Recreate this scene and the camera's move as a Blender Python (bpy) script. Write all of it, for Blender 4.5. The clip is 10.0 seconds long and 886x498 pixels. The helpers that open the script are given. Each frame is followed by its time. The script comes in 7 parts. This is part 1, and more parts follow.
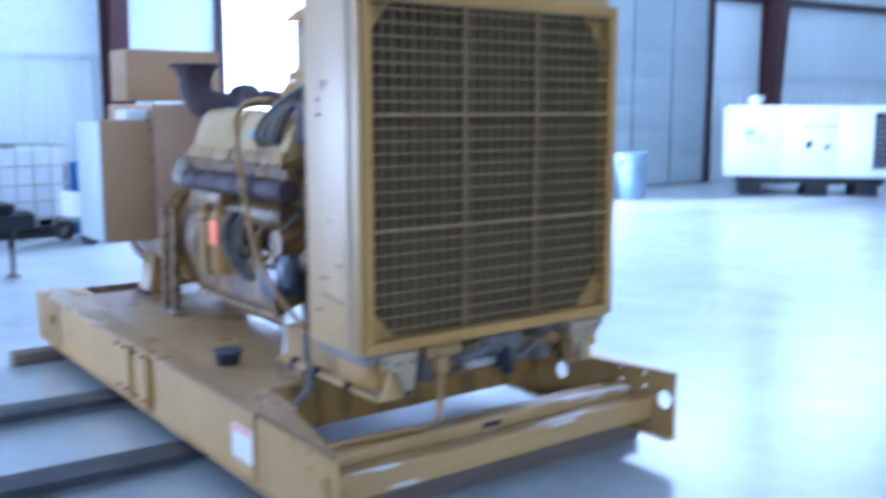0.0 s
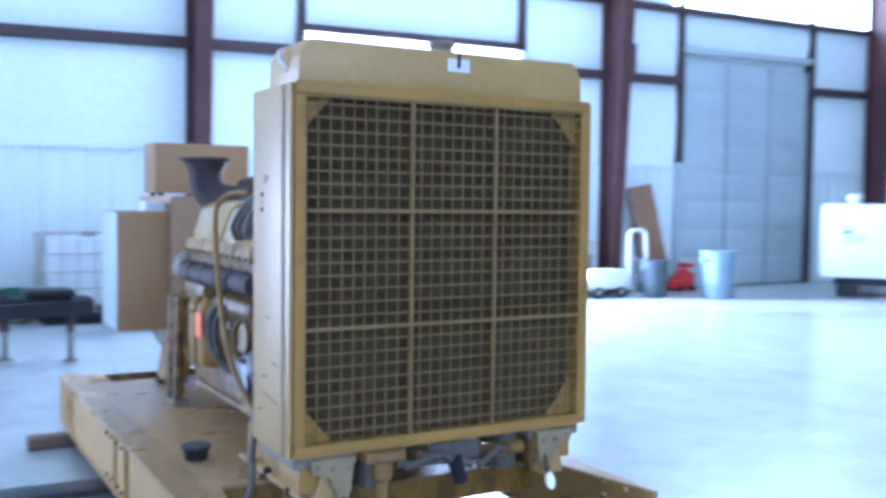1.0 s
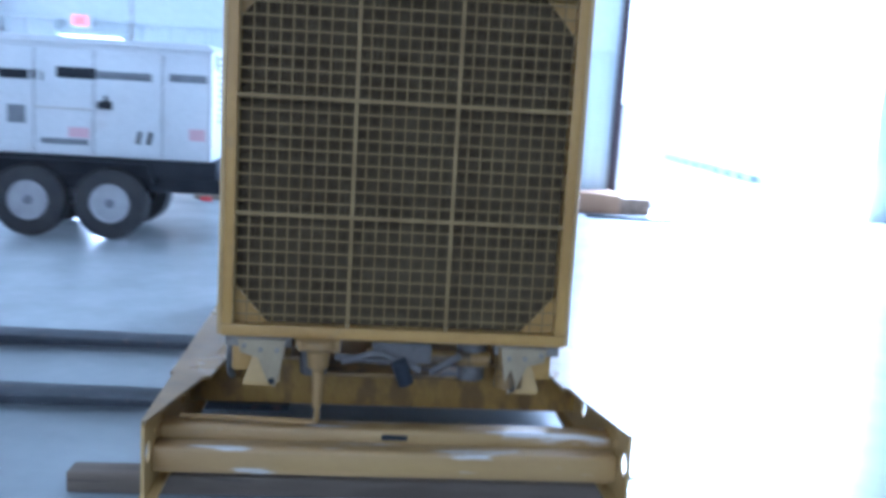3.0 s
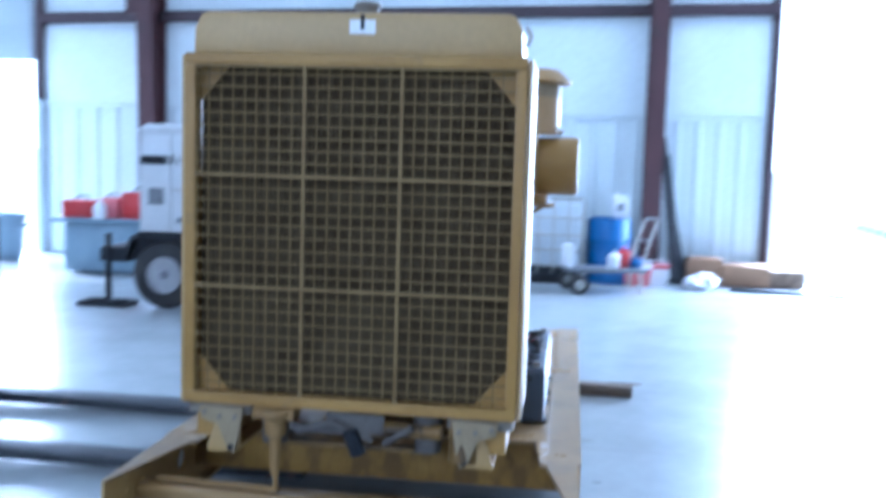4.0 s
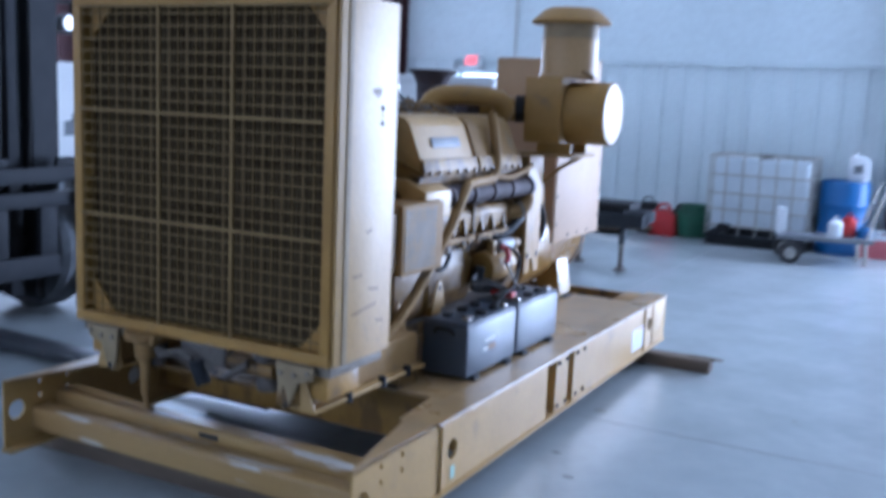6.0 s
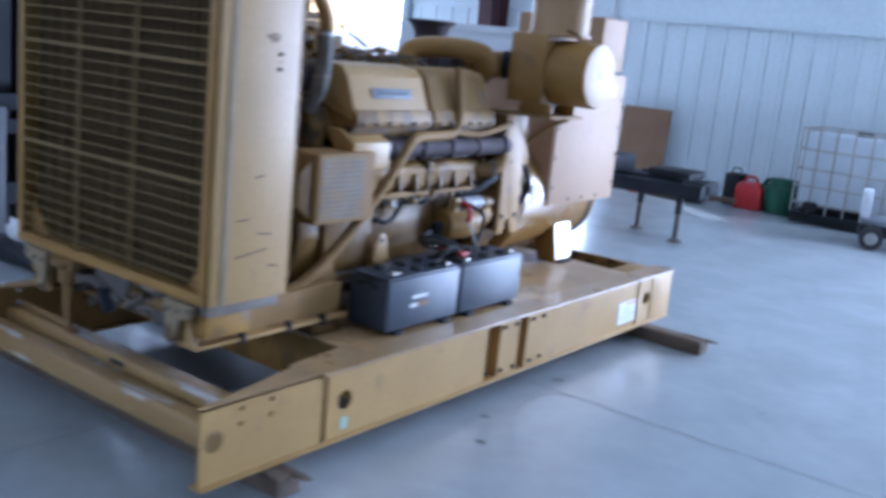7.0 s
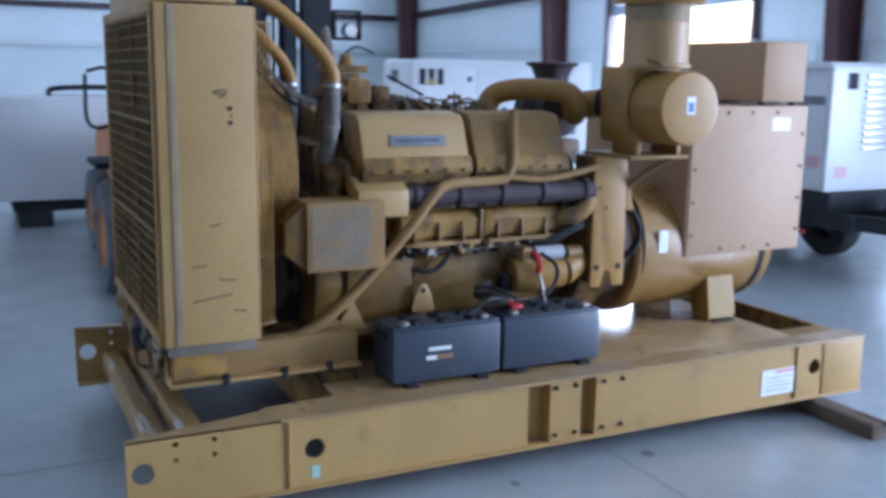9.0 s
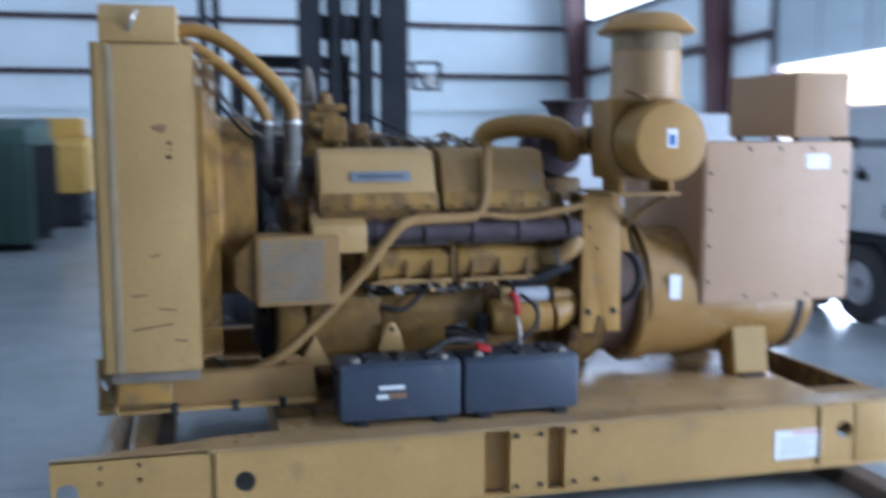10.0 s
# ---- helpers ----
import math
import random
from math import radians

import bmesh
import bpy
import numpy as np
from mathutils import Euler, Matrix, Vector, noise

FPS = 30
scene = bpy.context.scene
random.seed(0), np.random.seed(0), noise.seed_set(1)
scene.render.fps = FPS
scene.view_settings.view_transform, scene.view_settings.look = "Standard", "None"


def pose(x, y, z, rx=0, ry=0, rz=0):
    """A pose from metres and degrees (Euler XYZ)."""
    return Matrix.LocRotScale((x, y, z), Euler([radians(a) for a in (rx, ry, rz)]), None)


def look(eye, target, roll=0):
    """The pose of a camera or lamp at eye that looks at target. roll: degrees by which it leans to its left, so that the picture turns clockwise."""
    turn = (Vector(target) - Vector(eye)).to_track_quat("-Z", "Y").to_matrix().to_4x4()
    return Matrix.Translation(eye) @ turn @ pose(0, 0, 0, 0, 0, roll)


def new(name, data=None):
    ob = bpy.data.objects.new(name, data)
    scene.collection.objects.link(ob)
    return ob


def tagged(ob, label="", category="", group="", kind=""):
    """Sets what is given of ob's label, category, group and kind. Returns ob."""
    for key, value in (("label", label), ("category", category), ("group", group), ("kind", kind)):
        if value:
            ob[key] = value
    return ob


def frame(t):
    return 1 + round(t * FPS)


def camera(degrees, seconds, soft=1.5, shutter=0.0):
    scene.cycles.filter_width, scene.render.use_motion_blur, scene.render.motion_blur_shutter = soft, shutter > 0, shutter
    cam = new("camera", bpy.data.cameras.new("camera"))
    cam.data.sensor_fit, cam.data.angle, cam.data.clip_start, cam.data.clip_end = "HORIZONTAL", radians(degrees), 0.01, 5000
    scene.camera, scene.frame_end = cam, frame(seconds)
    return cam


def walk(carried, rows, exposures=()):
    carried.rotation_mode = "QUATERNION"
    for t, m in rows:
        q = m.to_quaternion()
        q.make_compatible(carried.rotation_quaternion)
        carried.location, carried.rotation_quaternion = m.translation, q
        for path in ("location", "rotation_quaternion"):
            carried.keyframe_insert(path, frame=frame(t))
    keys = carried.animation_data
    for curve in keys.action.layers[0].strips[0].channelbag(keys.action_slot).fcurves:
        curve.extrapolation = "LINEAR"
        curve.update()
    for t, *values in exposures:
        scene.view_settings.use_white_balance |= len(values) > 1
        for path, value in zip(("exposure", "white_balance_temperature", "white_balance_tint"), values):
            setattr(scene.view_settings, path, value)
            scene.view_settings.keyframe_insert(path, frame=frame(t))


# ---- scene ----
cam = camera(49.2, 10.0, soft=3.6, shutter=0.8)

PATH = [
    (0, (-2.457, -2.913, 1.569), (-1.274, -1.326, 1.281), -0.0),
    (0.2, (-2.374, -2.942, 1.566), (-1.165, -1.369, 1.314), 1.2),
    (0.5, (-2.180, -2.979, 1.571), (-1.063, -1.336, 1.342), 3.1),
    (0.8, (-1.983, -3.055, 1.593), (-0.930, -1.359, 1.467), 1.4),
    (1, (-1.849, -3.145, 1.584), (-0.856, -1.412, 1.485), 0.7),
    (1.2, (-1.733, -3.268, 1.596), (-0.866, -1.476, 1.405), 0.0),
    (1.5, (-1.480, -3.298, 1.583), (-0.718, -1.474, 1.278), -0.3),
    (1.8, (-1.233, -3.326, 1.556), (-0.547, -1.480, 1.207), 1.5),
    (2, (-1.070, -3.350, 1.576), (-0.432, -1.487, 1.230), 2.5),
    (2.2, (-0.896, -3.367, 1.596), (-0.305, -1.494, 1.220), -0.1),
    (3.3, (0.149, -3.496, 1.601), (0.179, -1.512, 1.347), 3.0),
    (3.5, (0.337, -3.488, 1.599), (0.332, -1.494, 1.439), 0.1),
    (3.7, (0.514, -3.476, 1.623), (0.449, -1.482, 1.484), 0.7),
    (4, (0.807, -3.475, 1.631), (0.547, -1.501, 1.443), 1.7),
    (4.2, (0.991, -3.428, 1.618), (0.646, -1.471, 1.390), 1.7),
    (4.5, (1.262, -3.344, 1.634), (0.855, -1.397, 1.422), 1.6),
    (4.8, (1.545, -3.230, 1.656), (1.098, -1.293, 1.437), 0.6),
    (5, (1.718, -3.149, 1.624), (1.178, -1.228, 1.483), 1.0),
    (5.2, (1.909, -3.081, 1.656), (1.217, -1.209, 1.524), 1.6),
    (5.5, (2.132, -2.938, 1.660), (1.315, -1.116, 1.553), 1.5),
    (5.7, (2.302, -2.886, 1.638), (1.459, -1.083, 1.439), 1.9),
    (6.8, (3.172, -2.320, 1.684), (2.002, -0.751, 1.273), 4.2),
    (7, (3.321, -2.216, 1.712), (2.160, -0.642, 1.290), 5.8),
    (7.2, (3.442, -2.080, 1.685), (2.209, -0.548, 1.322), 2.3),
    (7.5, (3.672, -1.896, 1.636), (2.290, -0.478, 1.354), 0.6),
    (7.8, (3.804, -1.690, 1.671), (2.318, -0.394, 1.335), -0.2),
    (8, (3.888, -1.541, 1.678), (2.358, -0.299, 1.333), 0.4),
    (8.2, (3.971, -1.370, 1.659), (2.383, -0.192, 1.355), 1.9),
    (8.5, (4.061, -1.104, 1.724), (2.446, 0.025, 1.383), 2.5),
    (8.8, (4.318, -0.825, 1.695), (2.618, 0.194, 1.426), 1.5),
    (9, (4.377, -0.638, 1.748), (2.614, 0.235, 1.389), 0.9),
    (9.2, (4.439, -0.463, 1.723), (2.643, 0.358, 1.409), 0.9),
    (9.5, (4.554, -0.129, 1.691), (2.694, 0.557, 1.424), 2.7),
    (9.6, (4.566, -0.020, 1.683), (2.704, 0.655, 1.358), 1.8),
    (9.8, (4.590, 0.193, 1.666), (2.709, 0.804, 1.367), -0.0),
    (10, (4.669, 0.409, 1.630), (2.742, 0.888, 1.396), -0.1),
]
EXPOSURES = [
    (0.0, 1.05, 4500, 17), (1.0, 1.05, 4600, 15), (2.0, 1.0, 4600, 12), (3.5, 0.9, 4600, 14), (4.5, 0.8, 4700, 13), (5.0, 0.53, 4800, 13), (5.5, 0.17, 4840, 16), (6.8, 0.13, 4860, 19),
    (8.0, 0.07, 4820, 19), (9.0, -0.05, 4980, 17), (9.5, -0.09, 5000, 16), (10.0, 0.03, 5050, 15),
]
walk(cam, [(t, look(e, a, r)) for t, e, a, r in PATH], EXPOSURES)

# ---------- daylight ----------
SUN_TRAVEL = Vector((0.845, -0.534, -0.50)).normalized()
world = bpy.data.worlds.new("world")
scene.world = world
world.use_nodes = True
wt = world.node_tree
sky = wt.nodes.new("ShaderNodeTexSky")
sky.sky_type = "NISHITA"
sky.sun_disc = False
sky.sun_elevation = radians(28)
sky.sun_rotation = math.atan2(-SUN_TRAVEL.x, -SUN_TRAVEL.y)
sky.air_density, sky.dust_density = 1.0, 2.0
wt.links.new(sky.outputs["Color"], wt.nodes["Background"].inputs["Color"])
wt.nodes["Background"].inputs["Strength"].default_value = 0.15
sun = new("sun", bpy.data.lights.new("sun", "SUN"))
sun.data.energy, sun.data.angle, sun.data.color = 5.0, radians(0.5), (1.0, 0.95, 0.88)
sun.matrix_world = look((-20, 20, 15), Vector((-20, 20, 15)) + SUN_TRAVEL)


def opening_light(name, x, y, z, w, h, target, watts, colour=(0.86, 0.93, 1.0)):
    """Sky light that comes in through an opening."""
    d = bpy.data.lights.new(name, "AREA")
    d.shape, d.size, d.size_y, d.energy, d.color = "RECTANGLE", w, h, watts, colour
    ob = new(name, d)
    ob.matrix_world = look((x, y, z), target)
    return ob


WALL_Y = 10.5
opening_light("bay_door_light", 5.47, 10.75, 2.15, 3.8, 4.1, (5.47, 0, 1.6), 1700)
opening_light("raised_door_light", -9.25, 10.75, 1.5, 3.5, 2.7, (-9.25, 0, 1.0), 800)
opening_light("walk_door_light", -4.0, 10.75, 1.0, 0.8, 1.9, (-4.0, 0, 0.8), 70)


# ---------- materials ----------
def mat(name, c, c2=None, rough=0.5, metal=0.0, scale=3.0, fine=60.0, bump=0.15, spec=0.5, dirt=None, dirt_at=0.62, dirt_to=0.72, hue=0.0, stretch=None):
    """A surface with slow colour change, fine grain, worn or dirty patches and a slight relief."""
    m = bpy.data.materials.new(name)
    m.use_nodes = True
    t = m.node_tree
    n, ln = t.nodes, t.links
    b = n["Principled BSDF"]
    b.inputs["Metallic"].default_value = metal
    b.inputs["Specular IOR Level"].default_value = spec
    co = n.new("ShaderNodeTexCoord")
    src = co.outputs["Object"]
    if stretch:
        mp = n.new("ShaderNodeMapping")
        mp.inputs["Scale"].default_value = stretch
        ln.new(src, mp.inputs["Vector"])
        src = mp.outputs["Vector"]

    def noise_tex(sc, det):
        q = n.new("ShaderNodeTexNoise")
        q.inputs["Scale"].default_value, q.inputs["Detail"].default_value = sc, det
        ln.new(src, q.inputs["Vector"])
        return q.outputs["Fac"]

    def ramp(fac, p0, p1, v0, v1):
        q = n.new("ShaderNodeMapRange")
        q.inputs["From Min"].default_value, q.inputs["From Max"].default_value = p0, p1
        q.inputs["To Min"].default_value, q.inputs["To Max"].default_value = v0, v1
        ln.new(fac, q.inputs["Value"])
        return q.outputs["Result"]

    def blend(fac, a, bcol, mode="MIX"):
        q = n.new("ShaderNodeMix")
        q.data_type, q.blend_type = "RGBA", mode
        if isinstance(fac, float):
            q.inputs[0].default_value = fac
        else:
            ln.new(fac, q.inputs[0])
        for sock, v in ((q.inputs[6], a), (q.inputs[7], bcol)):
            if isinstance(v, tuple):
                sock.default_value = (*v, 1)
            else:
                ln.new(v, sock)
        return q.outputs[2]

    c2 = c2 or tuple(v * 0.8 for v in c)
    slow, grain = noise_tex(scale, 5), noise_tex(fine, 3)
    col = blend(ramp(slow, 0.35, 0.65, 0, 1), c, c2)
    col = blend(ramp(grain, 0.3, 0.75, 0, 0.22), col, tuple(v * 0.6 for v in c2))
    rg = ramp(slow, 0.2, 0.8, rough * 0.93, min(1, rough * 1.07))
    if dirt:
        dn = noise_tex(scale * 2.3 + 1.1, 9)
        dm = ramp(dn, dirt_at, dirt_to, 0, 0.85)
        col = blend(dm, col, dirt)
    if hue:
        oi = n.new("ShaderNodeObjectInfo")
        col = blend(ramp(oi.outputs["Random"], 0, 1, 0, hue), col, tuple(v * 0.55 for v in c))
    ln.new(col, b.inputs["Base Color"])
    ln.new(rg, b.inputs["Roughness"])
    if bump:
        bp = n.new("ShaderNodeBump")
        bp.inputs["Strength"].default_value, bp.inputs["Distance"].default_value = bump, 0.01
        ln.new(grain, bp.inputs["Height"])
        ln.new(bp.outputs["Normal"], b.inputs["Normal"])
    return m


YELLOW = mat("yellow_machine_paint", (0.375, 0.212, 0.05), (0.30, 0.164, 0.04), 0.45, spec=0.3, scale=2.2, fine=45, bump=0.12, dirt=(0.20, 0.13, 0.06), dirt_at=0.63, dirt_to=0.74)
YELLOW_DUSTY = mat("dusty_yellow_paint", (0.325, 0.195, 0.068), (0.248, 0.145, 0.05), 0.65, spec=0.25, scale=2.6, fine=50, dirt=(0.22, 0.16, 0.09), dirt_at=0.58, dirt_to=0.72)
YELLOW_GRIMY = mat("oily_yellow_paint", (0.24, 0.135, 0.036), (0.14, 0.078, 0.024), 0.45, spec=0.3, scale=6, fine=70, bump=0.3, dirt=(0.035, 0.024, 0.015), dirt_at=0.48, dirt_to=0.62)
TAN = mat("tan_cabinet_paint", (0.46, 0.305, 0.182), (0.42, 0.275, 0.162), 0.55, spec=0.3, scale=1.6, fine=60, bump=0.06, dirt=(0.33, 0.22, 0.12), dirt_at=0.68, dirt_to=0.8)
TAN_BROWN = mat("brown_tan_cabinet_paint", (0.37, 0.232, 0.118), (0.33, 0.203, 0.10), 0.55, spec=0.3, scale=1.6, fine=60, bump=0.06, dirt=(0.27, 0.17, 0.085), dirt_at=0.64, dirt_to=0.8)
NECK = mat("faded_tan_gloss_paint", (0.41, 0.262, 0.12), (0.36, 0.225, 0.10), 0.48, spec=0.35, scale=3, fine=40, bump=0.04)
CREAM = mat("pale_weathered_paint", (0.435, 0.272, 0.092), (0.37, 0.226, 0.071), 0.46, spec=0.6, scale=1.8, fine=40, bump=0.1, dirt=(0.24, 0.17, 0.09), dirt_at=0.66, dirt_to=0.74)
GALV = mat("galvanised_strip", (0.52, 0.50, 0.46), (0.42, 0.40, 0.36), 0.38, 0.6, scale=9)
CORE = mat("radiator_core", (0.098, 0.070, 0.038), (0.070, 0.049, 0.027), 0.9, spec=0.06, scale=5, fine=160, bump=0.9, dirt=(0.125, 0.092, 0.052), dirt_at=0.5, dirt_to=0.75)
WIRE = mat("guard_wire", (0.25, 0.165, 0.06), (0.19, 0.12, 0.043), 0.65, spec=0.25, scale=7)
DECK = mat("worn_deck_paint", (0.40, 0.257, 0.110), (0.345, 0.219, 0.093), 0.28, scale=2.6, fine=50, bump=0.08, dirt=(0.21, 0.15, 0.085), dirt_at=0.44, dirt_to=0.86)
GLOSSY = mat("glossy_yellow_paint", (0.42, 0.29, 0.12), (0.38, 0.26, 0.11), 0.16, scale=4, bump=0.02)
CHANNEL = mat("scraped_channel_paint", (0.385, 0.236, 0.078), (0.312, 0.182, 0.061), 0.42, scale=1.4, fine=40, bump=0.1, stretch=(0.7, 5, 5), dirt=(0.55, 0.51, 0.45), dirt_at=0.60, dirt_to=0.66)
BARREL = mat("glossy_alternator_paint", (0.31, 0.178, 0.050), (0.26, 0.145, 0.042), 0.27, scale=2, bump=0.05, dirt=(0.12, 0.075, 0.035), dirt_at=0.62, dirt_to=0.75)
STAINED = mat("oil_stained_yellow", (0.32, 0.182, 0.038), (0.235, 0.128, 0.027), 0.5, spec=0.3, scale=5, fine=60, bump=0.3, stretch=(1, 1, 0.5), dirt=(0.13, 0.071, 0.022), dirt_at=0.46, dirt_to=0.62)
OILY = mat("oil_browned_yellow_paint", (0.215, 0.122, 0.027), (0.145, 0.079, 0.019), 0.42, spec=0.3, scale=4.2, fine=60, bump=0.22, dirt=(0.066, 0.038, 0.014), dirt_at=0.48, dirt_to=0.74)
MESH_FACE = mat("bare_grey_perforated_sheet", (0.245, 0.19, 0.125), (0.20, 0.152, 0.098), 0.6, spec=0.25, scale=7, bump=0.15, dirt=(0.25, 0.165, 0.075), dirt_at=0.46, dirt_to=0.6)
SKID = mat("pale_skid_paint", (0.45, 0.281, 0.092), (0.378, 0.231, 0.073), 0.48, spec=0.35, scale=1.7, fine=45, bump=0.1, dirt=(0.26, 0.17, 0.075), dirt_at=0.62, dirt_to=0.76)
MINT = mat("pale_green_sticker", (0.42, 0.62, 0.52), (0.36, 0.55, 0.46), 0.5, scale=8)
RIM = mat("grey_wheel_paint", (0.40, 0.40, 0.41), (0.33, 0.33, 0.34), 0.5, scale=6)
STRIP = mat("dull_grey_strip", (0.33, 0.25, 0.145), (0.27, 0.20, 0.115), 0.6, spec=0.2, scale=9)
LASH = mat("dusty_grey_iron", (0.235, 0.195, 0.145), (0.165, 0.135, 0.10), 0.6, scale=8, bump=0.3, dirt=(0.10, 0.075, 0.05), dirt_at=0.58, dirt_to=0.72)
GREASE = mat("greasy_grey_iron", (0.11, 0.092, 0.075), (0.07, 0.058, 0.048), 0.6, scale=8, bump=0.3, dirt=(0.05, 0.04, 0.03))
RUSTY = mat("dark_exhaust_iron", (0.075, 0.055, 0.06), (0.05, 0.035, 0.035), 0.75, 0.2, scale=8, bump=0.4, dirt=(0.12, 0.06, 0.035))
BLACK = mat("black_rubber", (0.018, 0.018, 0.020), (0.026, 0.026, 0.026), 0.65, spec=0.2, scale=5)
BLACK_STEEL = mat("black_painted_steel", (0.021, 0.023, 0.027), (0.034, 0.036, 0.04), 0.6, spec=0.15, scale=3, dirt=(0.042, 0.039, 0.036), dirt_at=0.62, dirt_to=0.8)
BATTERY = mat("grey_battery_case", (0.050, 0.064, 0.086), (0.042, 0.053, 0.072), 0.42, scale=4, bump=0.08, dirt=(0.11, 0.105, 0.10), dirt_at=0.6, dirt_to=0.85)
HOSE = mat("grey_hose", (0.17, 0.155, 0.13), (0.08, 0.072, 0.062), 0.75, scale=12)
STEEL = mat("bare_steel", (0.46, 0.45, 0.43), (0.32, 0.31, 0.29), 0.35, 0.85, scale=10)
WHITE = mat("white_sticker", (0.78, 0.78, 0.76), (0.72, 0.72, 0.70), 0.5, scale=8, bump=0.02)
GREY_PLATE = mat("grey_nameplate", (0.19, 0.20, 0.215), (0.155, 0.165, 0.18), 0.5, 0.0, scale=10, bump=0.03)
ORANGE = mat("orange_tag", (0.85, 0.17, 0.02), (0.8, 0.15, 0.02), 0.6, scale=8, bump=0.03)
RED = mat("red_plastic", (0.50, 0.02, 0.02), (0.42, 0.02, 0.02), 0.45, scale=6)
PINK = mat("pale_red_plastic", (0.62, 0.16, 0.17), (0.55, 0.13, 0.14), 0.5, scale=6)
GREEN = mat("green_plastic", (0.03, 0.13, 0.07), (0.025, 0.10, 0.055), 0.5, scale=6)
CONT_GREEN = mat("dark_green_container_paint", (0.035, 0.075, 0.055), (0.028, 0.06, 0.045), 0.5, scale=2, dirt=(0.05, 0.05, 0.04))
BLUE = mat("blue_drum_plastic", (0.02, 0.13, 0.36), (0.018, 0.11, 0.30), 0.4, scale=4)
BIN_BLUE = mat("grey_blue_bin_plastic", (0.22, 0.30, 0.36), (0.18, 0.25, 0.31), 0.5, scale=4)
BIN_DARK = mat("dark_bin_plastic", (0.07, 0.09, 0.11), (0.055, 0.07, 0.085), 0.5, scale=4)
WHITE_PAINT = mat("white_enclosure_paint", (0.80, 0.80, 0.79), (0.74, 0.75, 0.75), 0.35, scale=1.2, fine=30, bump=0.03, dirt=(0.55, 0.54, 0.52), dirt_at=0.66, dirt_to=0.85)
WHITE_PLASTIC = mat("white_plastic", (0.78, 0.79, 0.80), (0.72, 0.73, 0.75), 0.45, scale=4, bump=0.03)
TRAILER_WHITE = mat("aged_white_enclosure_paint", (0.66, 0.67, 0.67), (0.58, 0.60, 0.61), 0.4, scale=1.2, fine=30, bump=0.03, dirt=(0.45, 0.44, 0.42), dirt_at=0.62, dirt_to=0.85)
FADED_PINK = mat("faded_notice_paper", (0.66, 0.42, 0.45), (0.60, 0.38, 0.41), 0.6, scale=8)
TOTE = mat("translucent_tote_plastic", (0.66, 0.70, 0.72), (0.58, 0.63, 0.66), 0.4, scale=2.5, bump=0.03)
BROWN_STEEL = mat("oxide_red_steel_primer", (0.082, 0.030, 0.030), (0.060, 0.022, 0.023), 0.55, scale=1.5, bump=0.06, dirt=(0.05, 0.022, 0.02), dirt_at=0.6)
DARK_GIRT = mat("dark_girt_steel", (0.055, 0.030, 0.034), (0.042, 0.025, 0.028), 0.55, scale=1.5, bump=0.05)
LINER = mat("white_liner_steel", (0.705, 0.765, 0.77), (0.655, 0.715, 0.72), 0.4, scale=0.8, fine=25, bump=0.03, hue=0.06)
BLANKET = mat("white_insulation_facing", (0.765, 0.825, 0.83), (0.715, 0.775, 0.78), 0.5, scale=0.7, fine=14, bump=0.06)
DOOR_STEEL = mat("grey_door_steel", (0.425, 0.482, 0.495), (0.385, 0.44, 0.455), 0.45, scale=1.0, fine=30, bump=0.03, hue=0.08)
STILE = mat("shaded_door_stile", (0.30, 0.33, 0.36), None, 0.5)
CEIL = mat("white_roof_insulation", (0.78, 0.79, 0.79), (0.72, 0.73, 0.74), 0.6, scale=0.6, fine=10, bump=0.2)
CARDBOARD = mat("brown_board", (0.28, 0.165, 0.09), (0.24, 0.14, 0.075), 0.8, scale=3)
WOOD = mat("weathered_timber", (0.17, 0.125, 0.085), (0.11, 0.08, 0.055), 0.85, scale=4, fine=40, bump=0.5, stretch=(0.25, 3, 3), dirt=(0.06, 0.045, 0.035), dirt_at=0.58)
FORK_YELLOW = mat("orange_forklift_paint", (0.50, 0.19, 0.03), (0.42, 0.155, 0.025), 0.45, scale=2.5, dirt=(0.12, 0.07, 0.04), dirt_at=0.6)
MACHINE_YELLOW = mat("faded_yellow_paint", (0.55, 0.33, 0.06), (0.47, 0.28, 0.05), 0.5, scale=2, dirt=(0.14, 0.09, 0.05))
TYRE = mat("tyre_rubber", (0.03, 0.03, 0.032), (0.05, 0.048, 0.046), 0.85, scale=7, bump=0.3)
TYRE_GREY = mat("worn_grey_tyre_rubber", (0.12, 0.125, 0.135), (0.075, 0.08, 0.085), 0.85, scale=7, bump=0.35)
FORK_STEEL = mat("worn_fork_steel", (0.036, 0.039, 0.046), (0.024, 0.026, 0.03), 0.5, 0.1, scale=5, bump=0.2, dirt=(0.12, 0.07, 0.05), dirt_at=0.6)
ROPE = mat("brown_sacking", (0.22, 0.15, 0.10), (0.13, 0.09, 0.06), 0.9, scale=9, bump=0.6)
ASPHALT = mat("outside_concrete", (0.80, 0.79, 0.77), (0.74, 0.73, 0.71), 0.85, scale=0.25, fine=8, bump=0.2)


